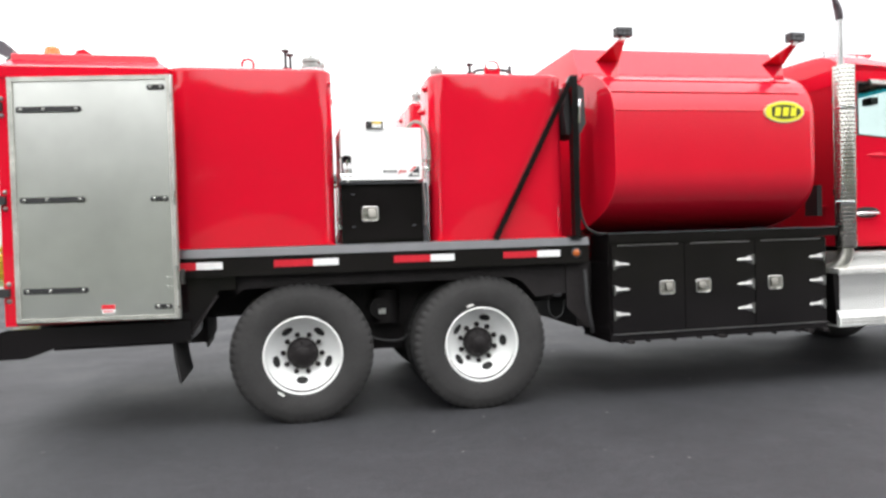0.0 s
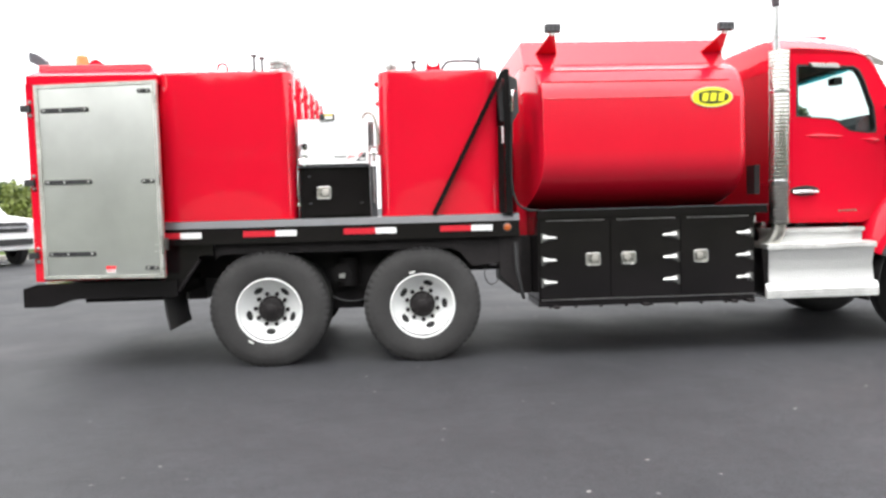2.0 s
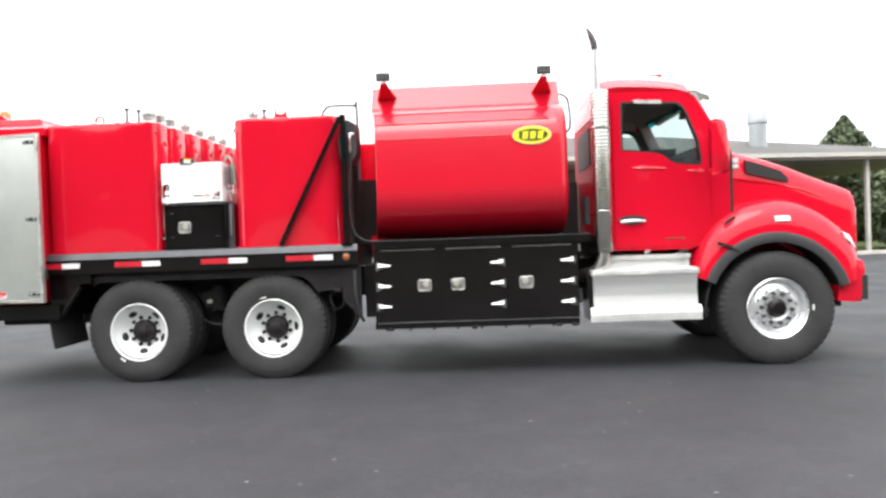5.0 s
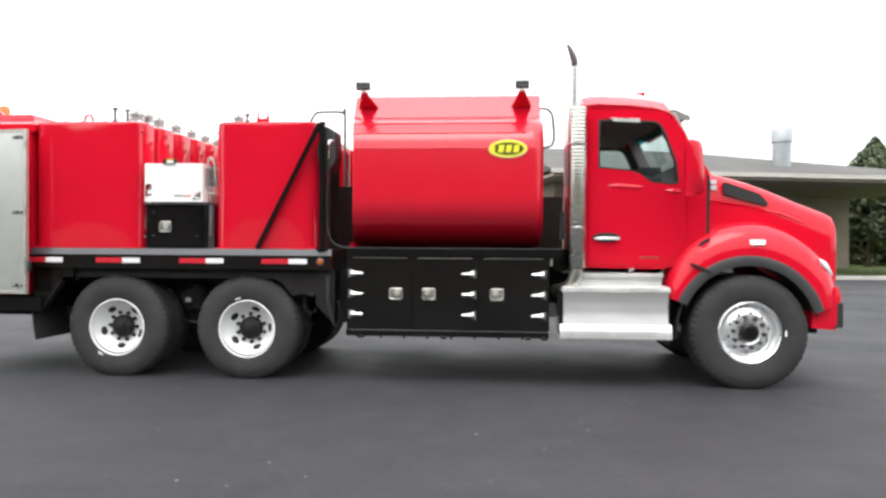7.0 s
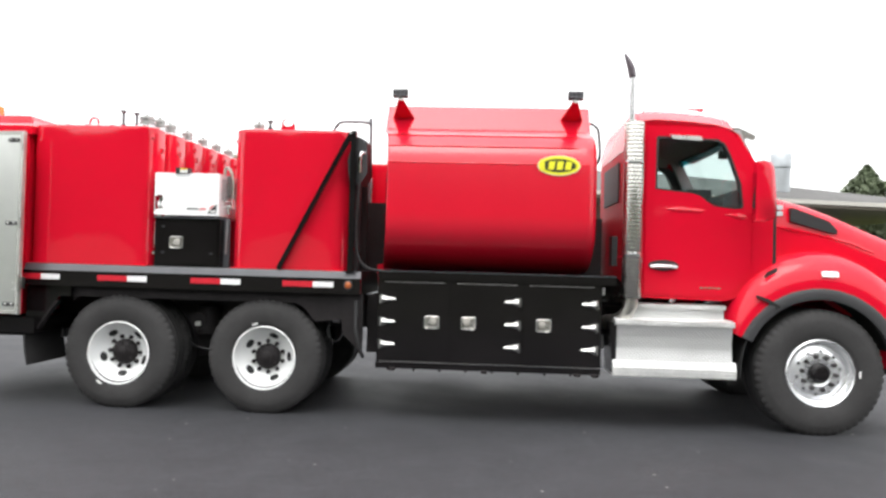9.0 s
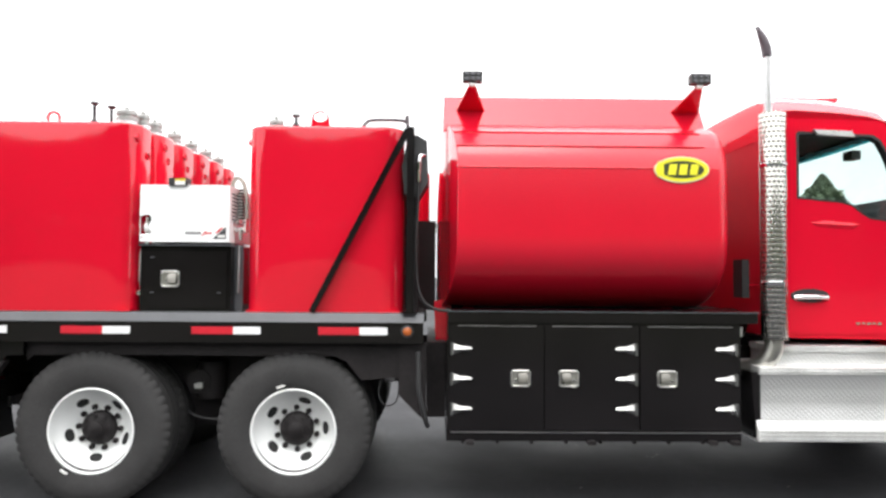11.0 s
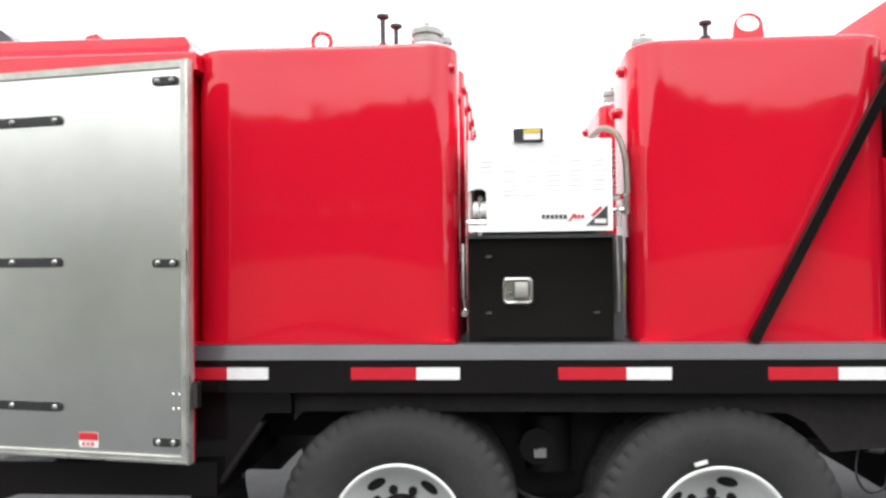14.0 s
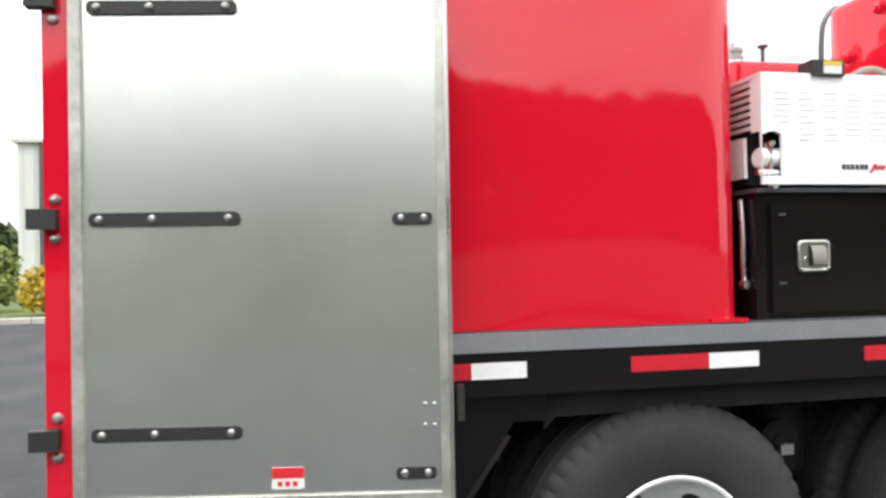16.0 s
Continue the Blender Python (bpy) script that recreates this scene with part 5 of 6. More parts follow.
for x0, x1, latch_x, hinge_x, s in ((2.392, 3.012, 2.859, 2.412, 1), (3.020, 3.645, 3.178, 3.617, -1), (3.654, 4.315, 3.831, 4.283, -1)):
    d = part("toolbox_door", boxes((x0, x1, TB - 0.012, TB + 0.006, 0.530, 1.225)), BLACK, toolbox, "black toolbox door", bevel=0.006)
    paddle_latch(latch_x, 0.872, TB - 0.012, d, flip=s < 0)
    for z in (0.672, 0.868, 1.066):
        strap_hinge(hinge_x, z, TB - 0.012, s, d)
    part("door_top_seam", boxes((x0 + 0.05, x1 - 0.05, TB - 0.0165, TB - 0.010, 1.214, 1.2195)), DULL, d, "thin bright strip along the upper door edge")


far_box = thing("side_toolbox", (3.36, 2.24, 0.47), "long black steel toolbox on the far side", "toolbox")
part("box_body", boxes((2.375, 4.33, 1.89, 2.44, 0.50, 1.31)), BLACK, far_box, "black painted box body", bevel=0.006)
part("bottom_sill", boxes((2.37, 4.325, 1.94, 2.444, 0.463, 0.499)), BLACK, far_box, bevel=0.005)


# ---- fluid tanks on the bed ----
def plug(x, y, z, axis, parent, mat):
    bm = bmesh.new()
    lathe(bm, [(0.0001, -0.03), (0.012, -0.03), (0.014, -0.022), (0.024, -0.02), (0.026, 0.004)], 10, (x, y, z), axis)
    part("pipe_plug", bm, mat, parent, "small pipe plug")


def fluid_tank(x0, x1, y0, y1, z0, z1, r, label, caps=(), eyes=(), poles=(), plugs=(), lip=True, group="fluid tanks on the bed"):
    t = thing("fluid_tank", ((x0 + x1) / 2, (y0 + y1) / 2, z0), label, "tank", group)
    bm = bmesh.new()
    out = rounded(x0, x1, y0, y1, r, 7)
    # the sheet of the long side bows out a little between its welds
    k = max(range(len(out)), key=lambda i: abs(out[i][0] - out[i - 1][0]) if max(out[i][1], out[i - 1][1]) < y0 + 0.001 else 0)
    (xa, _), (xb, _) = out[k - 1], out[k]
    fill = [(xa + (xb - xa) * i / 14, y0) for i in range(1, 14)]
    out = out[:k] + fill + out[k:] if k else out + fill
    ins = [(x + (0.012 if x < (x0 + x1) / 2 else -0.012), y + (0.012 if y < (y0 + y1) / 2 else -0.012)) for x, y in out]
    def swell(x, y, z):
        u, w = (x - x0) / (x1 - x0), (z - z0) / (z1 - z0)
        return (x, y - 0.013 * math.sin(math.pi * u) * math.sin(math.pi * w) if abs(y - y0) < 0.001 else y, z)
    body = [[swell(x, y, z0 + (z1 - 0.03 - z0) * i / 14) for x, y in out] for i in range(15)]
    ring_between(bm, body + [[(x, y, z1 - 0.012) for x, y in out], [((a + c) / 2, (b + d) / 2, z1 - 0.003) for (a, b), (c, d) in zip(out, ins)], [(x, y, z1) for x, y in ins]])
    shell = part("tank_shell", bm, RED, t, "red welded tank shell with rounded corners", smooth=35)
    part("tank_foot", boxes((x1 - 0.15, x1 - 0.015, y0 - 0.012, y0 + 0.05, z0, z0 + 0.012)), RED, t, bevel=0.003)
    if lip:
        part("tank_foot", boxes((x0 + 0.015, x0 + 0.14, y0 - 0.012, y0 + 0.05, z0, z0 + 0.012)), RED, t, bevel=0.003)
    for x, y, r_ in caps:
        bm = bmesh.new()
        lathe(bm, [(r_ * 0.85, 0), (r_ * 0.85, 0.035), (r_, 0.038), (r_, 0.055), (r_ * 0.8, 0.058), (r_ * 0.8, 0.075), (r_ * 0.96, 0.078), (r_ * 0.96, 0.10), (r_ * 0.6, 0.112), (0.0001, 0.114)], 24, (x, y, z1), "z")
        c = part("filler_cap", bm, CAP, t, "grey cast filler cap")
        part("cap_collar", made(lathe, [(r_ * 0.86, 0), (r_ * 0.98, 0.004), (r_ * 0.98, 0.034), (r_ * 0.86, 0.036)], 24, (x, y, z1), "z"), ALLOY, c, "bright collar of the cap")
        part("cap_lever", boxes((x - r_ * 0.8, x + r_ * 0.8, y - 0.008, y + 0.008, z1 + 0.10, z1 + 0.116), (x - 0.012, x + 0.012, y - 0.012, y + 0.012, z1 + 0.11, z1 + 0.135)), CAP, c, bevel=0.004)
    for x, y, big in eyes:
        bm = bmesh.new()
        if big:
            arch = [(x + 0.058 * math.cos(radians(180 - 15 * k)), z1 + 0.058 + 0.050 * math.sin(radians(180 - 15 * k))) for k in range(13)]
            hole = [(x + 0.047 * math.cos(radians(-18 * k)), z1 + 0.066 + 0.034 * math.sin(radians(-18 * k))) for k in range(20)]
            holed(bm, [(x - 0.065, z1 - 0.006), *arch, (x + 0.065, z1 - 0.006)], hole, y - 0.008, y + 0.008)
        else:
            tube(bm, [(x + 0.040 * math.cos(radians(-30 + 13 * k)), y, z1 + 0.035 + 0.040 * math.sin(radians(-30 + 13 * k))) for k in range(19)], 0.010, 8)
        part("lifting_eye", bm, RED, t, "red lifting eye", smooth=30)
    for x, y, h in poles:
        bm = bmesh.new()
        lathe(bm, [(0.024, 0), (0.024, 0.02), (0.011, 0.03), (0.011, h - 0.02), (0.028, h - 0.012), (0.028, h), (0.0001, h + 0.002)], 12, (x, y, z1), "z")
        part("vent_post", bm, POST, t, "dark grey vent post with a flat cap")
    for x, y, z, ax in plugs:
        plug(x, y, z, ax, t, RED if ax == "x" else STEEL)
    return t


Z0, Z1 = 1.296, 2.565
near = fluid_tank(-0.87, 0.278, 0.035, 0.40, Z0, Z1, 0.13, "tall red fluid tank with lifting eye, filler cap and vent posts",
                  caps=((0.14, 0.20, 0.072), (0.20, 0.335, 0.05)), eyes=((-0.31, 0.10, False),), poles=((-0.045, 0.12, 0.15), (-0.01, 0.3, 0.165)),
                  plugs=((0.265, 0.10, 2.47, "x"), (0.285, 0.22, 2.36, "x")))
part("weld_stud", made(lathe, [(0.0001, 0.036), (0.022, 0.03), (0.036, 0.0)], 12, (-0.62, 0.2, Z1), "z"), RED, near)
part("weld_stud", made(lathe, [(0.0001, 0.036), (0.022, 0.03), (0.036, 0.0)], 12, (-0.43, 0.2, Z1), "z"), RED, near)
part("weld_stud", made(lathe, [(0.0001, 0.036), (0.022, 0.03), (0.036, 0.0)], 12, (-0.19, 0.2, Z1), "z"), RED, near)
bank = [near]
ya = 0.41
for y1_, xe in ((0.80, 0.295), (1.22, 0.305), (1.62, 0.315), (2.02, 0.32), (2.40, 0.32)):
    bank.append(fluid_tank(-0.87, xe, ya, y1_, Z0, Z1, 0.12, "red fluid tank standing in a row of tanks", caps=((0.18, (ya + y1_) / 2, 0.06),),
                           plugs=((xe + 0.004, ya + 0.10, 2.47, "x"), (xe + 0.004, ya + 0.16, 2.38, "x")), lip=False))
    ya = y1_ + 0.01
fluid_tank(1.01, 2.07, 0.062, 0.62, Z0, Z1 - 0.008, 0.14, "tall red fluid tank with large lifting eye beside black brace",
                 caps=((1.13, 0.42, 0.055),), eyes=((1.50, 0.10, True),), poles=((1.33, 0.12, 0.085),),
                 plugs=((1.005, 0.25, 2.47, "x"), (1.005, 0.42, 2.32, "x")))
fluid_tank(1.07, 1.95, 1.35, 2.38, Z0, Z1, 0.06, "red fluid tank on the far side of the bed", caps=((1.17, 1.5, 0.06),), poles=((1.36, 1.5, 0.13),),
                 plugs=((1.01, 1.48, 2.42, "x"),))
fluid_tank(1.97, 2.24, 1.96, 2.38, Z0, 2.52, 0.06, "narrow red fluid tank on the far side of the bed", lip=False)

# ---- compressor and its cabinet ----
cab = thing("compressor_cabinet", (0.66, 0.3, Z0), "black steel cabinet with one latched door, under a compressor", "cabinet")
part("cabinet_body", boxes((0.345, 0.99, 0.035, 0.62, Z0, 1.745)), BLACK, cab, bevel=0.008)
cdoor = part("cabinet_door", boxes((0.40, 0.965, 0.018, 0.037, 1.32, 1.70)), BLACK, cab, "black cabinet door", bevel=0.006)
paddle_latch(0.566, 1.517, 0.018, cdoor)
part("cabinet_top", boxes((0.34, 0.995, 0.01, 0.62, 1.742, 1.757)), RAIL, cab, "worn dark top edge", bevel=0.003)
many("door_tab", ((0.425, 0.45, 0.008, 0.02, 1.66, 1.668), (0.425, 0.45, 0.008, 0.02, 1.42, 1.428), (0.9, 0.925, 0.008, 0.02, 1.42, 1.428)), RAIL, cdoor)

comp = thing("air_compressor", (0.66, 0.3, 1.76), "white boxed air compressor with louvred panels and a braided hose", "compressor")
CYF = -0.005
bm = bmesh.new()
holed(bm, [(0.350, 1.768), (0.350, 2.186), (0.985, 2.186), (0.985, 1.768)], [(0.352, 1.80), (0.352, 1.955), (0.385, 1.968), (0.41, 1.968), (0.43, 1.955), (0.432, 1.80)], CYF, CYF + 0.012)
front = part("front_panel", bm, WHITE, comp, "white front panel with a cut-out", smooth=20)
part("lid", boxes((0.35, 0.985, CYF + 0.002, 0.55, 2.176, 2.192)), WHITE, comp, "white lid", bevel=0.005)
part("far_panel", boxes((0.352, 0.983, 0.53, 0.548, 1.768, 2.176)), WHITE, comp, bevel=0.004)
right = part("right_panel", boxes((0.972, 0.985, CYF + 0.013, 0.05, 1.768, 2.176)), WHITE, comp, "white louvred end panel", bevel=0.002)
many("panel_strip", ((0.972, 0.985, 0.49, 0.53, 1.768, 2.176), (0.972, 0.985, 0.05, 0.49, 1.768, 1.92), (0.972, 0.985, 0.05, 0.49, 2.145, 2.176)), WHITE, right)
for k in range(8):
    part("louvre", made(prism, [(0.972, 1.926 + 0.0275 * k), (0.985, 1.926 + 0.0275 * k), (0.983, 1.938 + 0.0275 * k), (0.976, 1.938 + 0.0275 * k)], 0.05, 0.49), WHITE, right)
left = part("left_panel", boxes((0.352, 0.364, CYF + 0.013, 0.06, 1.972, 2.176)), WHITE, comp, "white slotted end panel")
many("panel_strip", ((0.350, 0.3635, 0.10, 0.488, 1.802, 1.96), (0.352, 0.364, 0.49, 0.53, 1.768, 2.176), (0.352, 0.364, 0.20, 0.49, 1.768, 1.80), (0.352, 0.364, 0.20, 0.23, 1.80, 1.975)), WHITE, left)
for k in range(7):
    part("louvre", made(prism, [(0.352, 1.985 + 0.028 * k), (0.364, 1.985 + 0.028 * k), (0.360, 1.999 + 0.028 * k), (0.350, 1.999 + 0.028 * k)], 0.06, 0.49), WHITE, left)
part("inner_core", boxes((0.375, 0.96, 0.09, 0.52, 1.775, 2.17)), SHADOW, comp, "dark machinery inside")
for i in range(6):
    for j in range(9):
        x = 0.405 + 0.098 * i
        if i == 0 and j < 3:
            continue
        part("louvre", made(prism, [(CYF + 0.001, 1.938 + 0.0225 * j), (CYF - 0.0025, 1.938 + 0.0225 * j), (CYF + 0.001, 1.949 + 0.0225 * j)], x, x + 0.062, "x"), WHITE, front, smooth=0)
bm = bmesh.new()
lathe(bm, [(0.0001, 0.0), (0.034, 0.0), (0.04, 0.008), (0.04, 0.08), (0.034, 0.09), (0.0001, 0.09)], 20, (0.37, 0.05, 1.875), "x")
part("oil_filter", bm, WHITE, comp, "white oil filter can")
bm = bmesh.new()
tube(bm, [(0.345, 0.02, 1.815), (0.43, 0.02, 1.815)], 0.012, 8)
tube(bm, [(0.40, 0.02, 1.93), (0.40, 0.02, 1.815)], 0.010, 8)
disc_plate(bm, 0.405, 0.01, 1.925, 0.012, 0.03, 8)
part("oil_line", bm, STEEL, comp, "bright pipe fittings")
part("base_bolt", made(disc_plate, 0.40, CYF - 0.005, 1.762, 0.012, 0.03, 8, "y"), STEEL, comp)
# printed marks as plain bars
for k in range(6):
    part("print_bar", boxes((0.675 + 0.019 * k, 0.689 + 0.019 * k, CYF - 0.0025, CYF + 0.001, 1.826, 1.844)), INK, front, "dark print bar")
part("print_bar", made(prism, [(0.79, 1.812), (0.80, 1.812), (0.822, 1.848), (0.812, 1.848)], CYF - 0.0025, CYF + 0.001), INK_RED, front, "red print stroke")
for k in range(3):
    part("print_bar", boxes((0.815 + 0.016 * k, 0.827 + 0.016 * k, CYF - 0.0025, CYF + 0.001, 1.826, 1.842)), INK_RED, front, "red print bar")
part("print_triangle", made(prism, [(0.868, 1.792), (0.962, 1.792), (0.962, 1.884)], CYF - 0.0025, CYF + 0.001), INK, front, "black printed triangle", smooth=0)
part("print_bar", boxes((0.905, 0.955, CYF - 0.0045, CYF - 0.002, 1.802, 1.822)), LABEL_WHITE, front, "white print bar")
part("print_bar", made(prism, [(0.888, 1.838), (0.90, 1.832), (0.94, 1.872), (0.93, 1.88)], CYF - 0.0025, CYF + 0.001), INK_RED, front, "red print stroke")
handle = part("lid_catch", boxes((0.555, 0.685, CYF - 0.012, 0.06, 2.182, 2.242)), PLASTIC, comp, "black lid catch", bevel=0.008)
part("warning_label", boxes((0.598, 0.672, CYF - 0.014, CYF - 0.011, 2.190, 2.236)), LABEL_WHITE, handle, "white and yellow warning label")
part("label_stripe", boxes((0.598, 0.672, CYF - 0.016, CYF - 0.0135, 2.222, 2.236)), LABEL_YELLOW, handle)
bm = bmesh.new()
tube(bm, arc_path([(0.92, 0.28, 2.19), (0.935, 0.25, 2.245), (0.98, 0.19, 2.275), (1.035, 0.15, 2.235), (1.066, 0.13, 2.13), (1.073, 0.125, 2.0), (1.07, 0.12, 1.90)], 8), 0.015, 10)
part("discharge_hose", bm, BRAID, comp, "braided steel hose")
bm = bmesh.new()
tube(bm, [(1.07, 0.12, 1.85), (1.07, 0.12, 1.95)], 0.02, 6)
tube(bm, [(0.985, 0.12, 1.87), (1.07, 0.12, 1.87)], 0.015, 10)
tube(bm, [(1.03, 0.12, 1.79), (1.03, 0.12, 1.89)], 0.016, 8)
tube(bm, [(0.985, 0.13, 1.93), (1.04, 0.08, 1.93)], 0.014, 8)
part("hose_fitting", bm, STEEL, comp, "bright hose fittings")
part("air_filter", made(tube, [(1.005, 0.22, 1.96), (1.005, 0.22, 2.19)], 0.024, 12), PLASTIC, comp, "black air cooler core")
for k in range(9):
    part("cooler_fin", made(lathe, [(0.025, 0), (0.036, 0.003), (0.036, 0.009), (0.025, 0.012)], 14, (1.005, 0.22, 1.97 + 0.024 * k), "z"), EXTRUSION, comp, smooth=0)
bm = bmesh.new()
tube(bm, arc_path([(0.325, 0.09, 1.72), (0.325, 0.08, 1.6), (0.325, 0.08, 1.5), (0.335, 0.09, 1.42)]), 0.010, 8)
part("sight_tube", bm, STEEL, cab, "bright sight tube")
part("sight_tube", made(tube, arc_path([(1.02, 0.13, 1.75), (1.022, 0.11, 1.55), (1.02, 0.11, 1.42)]), 0.012, 8), DULL, cab, "grey sight tube")
part("tube_fitting", made(disc_plate, 0.325, 0.06, 1.42, 0.016, 0.03, 8), STEEL, cab)

part("pipe_chase", boxes((0.992, 1.05, 0.12, 0.14, Z0, 1.75)), RAIL, cab, "grey plate behind the pipes", bevel=0.003)

# the compressor group is drawn in its own measure; bring it to its true place and size
COMP_FIT = Matrix.Translation((-0.006, 0.02, 0.02)) @ Matrix.Diagonal((0.936, 1.0, 0.98, 1.0))
COMP_FIT.translation.z = 1.296 * 0.02
LOWER = Matrix.Translation((0, 0, 1.768)) @ Matrix.Diagonal((1.0, 1.0, 0.918, 1.0)) @ Matrix.Translation((0, 0, -1.768))
for ob in comp.children_recursive:
    ob.data.transform(LOWER)
done = set()
for ob in (*comp.children_recursive, *cab.children_recursive):
    if ob.data not in done:
        done.add(ob.data)
        ob.data.transform(COMP_FIT)

# ---- rear cabinet and its folded-back door ----
rear = thing("rear_cabinet", (-1.4, CY, 0.82), "tall red service cabinet at the rear of the bed", "cabinet")
part("cabinet_body", boxes((-1.88, -0.874, 0.03, 2.40, 1.236, 2.50)), RED, rear, "red painted cabinet body", bevel=0.008)
part("cabinet_foot", boxes((-1.88, -0.96, 0.03, 2.40, 0.82, 1.236)), RED, rear, "red lower cabinet body beside the bed", bevel=0.004)
bm = bmesh.new()
ring_between(bm, [[(x0, y0, z), (x1, y0, z), (x1, 2 * CY - y0, z), (x0, 2 * CY - y0, z)] for x0, x1, y0, z in
                  ((-1.905, -0.83, 0.0, 2.47), (-1.905, -0.83, 0.0, 2.54), (-1.90, -0.835, 0.006, 2.547), (-1.865, -0.90, 0.125, 2.608))])
roof = part("cabinet_roof", bm, RED, rear, "red roof band with a sloped shoulder", bevel=0.003, smooth=15)
bm = bmesh.new()
ring_between(bm, [[(x0, y0, z), (x1, y0, z), (x1, 2 * CY - y0, z), (x0, 2 * CY - y0, z)] for x0, x1, y0, z in
                  ((-1.862, -0.905, 0.132, 2.60), (-1.858, -0.935, 0.135, 2.653), (-1.85, -0.945, 0.145, 2.66))])
part("roof_cap", bm, RED, rear, "red raised roof cap", bevel=0.003, smooth=15)
part("roof_flange", boxes((-1.91, -0.822, -0.008, 2.448, 2.466, 2.48)), RED, rear, bevel=0.004)
part("corner_post", boxes((-1.915, -1.845, 0.0, 0.06, 0.82, 2.466)), RED, rear, "red corner post", bevel=0.006)
for z in (1.655, 1.045, 2.27):
    part("hinge_block", boxes((-1.95, -1.875, -0.035, 0.004, z - 0.028, z + 0.028)), PLASTIC, rear, "black hinge block", bevel=0.006)
    for dz in (-0.055, 0.055):
        part("hinge_bolt", made(lathe, [(0.0001, -0.014), (0.010, -0.012), (0.015, -0.004), (0.017, 0.0)], 12, (-1.885, 0.0, z + dz)), CAP, rear, "steel hinge bolt")
bm = bmesh.new()
lathe(bm, [(0.06, 0.10), (0.06, 0.20), (0.052, 0.235), (0.03, 0.25), (0.0001, 0.252)], 20, (-1.83, 0.95, 2.66), "z")
beacon = part("beacon", bm, ORANGE, rear, "orange beacon lens")
bm = bmesh.new()
lathe(bm, [(0.07, 0.0), (0.07, 0.03), (0.062, 0.04), (0.062, 0.10), (0.0001, 0.10)], 20, (-1.83, 0.95, 2.66), "z")
part("beacon_base", bm, PLASTIC, rear, "black beacon base")
part("roof_latch", made(prism, [(-1.52, 2.66), (-1.49, 2.725), (-1.44, 2.735), (-1.33, 2.66)], 0.30, 0.37), RED, rear, "red roof fitting", bevel=0.004)
bm = bmesh.new()
tube(bm, [(-1.97, 0.5, 2.52), (-2.0, 0.5, 2.70)], 0.016, 8)
tube(bm, [(-1.88, 0.5, 2.52), (-1.98, 0.5, 2.52)], 0.016, 8)
part("spot_stalk", bm, PLASTIC, rear, "black lamp stalk")
bm = bmesh.new()
ring_between(bm, [[(-2.02 + dx + u, 0.5 + a * w, 2.76 + dz + b * h) for a, b in ((-1, -1), (1, -1), (1, 1), (-1, 1))] for u, dx, dz, w, h in ((-0.07, 0, 0.035, 0.05, 0.02), (-0.05, 0, 0.03, 0.07, 0.045), (0.02, 0, 0.0, 0.07, 0.05), (0.07, 0, -0.03, 0.04, 0.03))])
part("spot_lamp", bm, LAMP_BODY, rear, "dark grey work lamp", bevel=0.012)

door = thing("cabinet_door", (-1.8, -0.02, 0.84), "bare aluminium cabinet door folded back flat, inner face outwards", "door")
# leaf from the hinge side to the free edge, standing a little off the cabinet
HX, HY, FX, FY = -1.845, -0.002, -0.793, -0.166


def leaf(u0, u1, d0, d1, z0, z1, bm=None):
    """A block on the door: u along the leaf 0..1, d metres out from its face."""
    bm = bm or bmesh.new()
    ax = Vector((FX - HX, FY - HY, 0))
    nrm = Vector((ax.y, -ax.x, 0)).normalized()
    def p(u, d, z):
        q = Vector((HX, HY, 0)) + ax * u + nrm * d
        return bm.verts.new((q.x, q.y, z))
    v = [p(u, d, z) for u in (u0, u1) for d in (d0, d1) for z in (z0, z1)]
    for q in ((0, 1, 3, 2), (4, 6, 7, 5), (0, 4, 5, 1), (2, 3, 7, 6), (0, 2, 6, 4), (1, 5, 7, 3)):
        bm.faces.new([v[i] for i in q])
    return bm


DZ0, DZ1 = 0.838, 2.465
part("door_skin", leaf(0.004, 0.994, -0.045, -0.0127, DZ0 + 0.004, DZ1 - 0.004), RED, door, "red outer skin of the door", bevel=0.004)
part("inner_sheet", leaf(0.022, 0.978, -0.012, -0.006, DZ0 + 0.02, DZ1 - 0.02), ALUMINIUM, door, "mill-finish aluminium inner sheet", smooth=0)
for q in ((0.0, 0.030, DZ0, DZ1), (0.966, 1.0, DZ0, DZ1), (0.030, 0.966, DZ0, DZ0 + 0.028), (0.030, 0.966, DZ1 - 0.030, DZ1)):
    part("door_edge", leaf(q[0], q[1], -0.012 if q[1] < 0.1 else -0.026 if q[0] > 0.9 else -0.0125, 0.006, q[2], q[3]), EDGE, door, "folded aluminium door edge", bevel=0.004)


part("edge_bead", leaf(0.990, 0.998, 0.006, 0.0095, DZ0, DZ1), STEEL, door, "bright rolled edge bead", bevel=0.001)
part("edge_bead", leaf(0.004, 0.99, 0.006, 0.0095, DZ0 + 0.003, DZ0 + 0.011), STEEL, door, "bright rolled edge bead", bevel=0.001)


def leaf_point(u, d, z):
    ax = Vector((FX - HX, FY - HY, 0))
    nrm = Vector((ax.y, -ax.x, 0)).normalized()
    q = Vector((HX, HY, 0)) + ax * u + nrm * d
    return Matrix.Translation((q.x, q.y, z)) @ Matrix.Rotation(math.atan2(ax.y, ax.x), 4, "Z")


me_bolt = finish("bolt", made(lathe, [(0.0001, -0.012), (0.007, -0.011), (0.011, -0.005), (0.013, 0.0)], 14), CAP)


me_pin = finish("stay_pin", made(lathe, [(0.0001, -0.007), (0.005, -0.006), (0.0065, 0.0)], 8), STEEL)


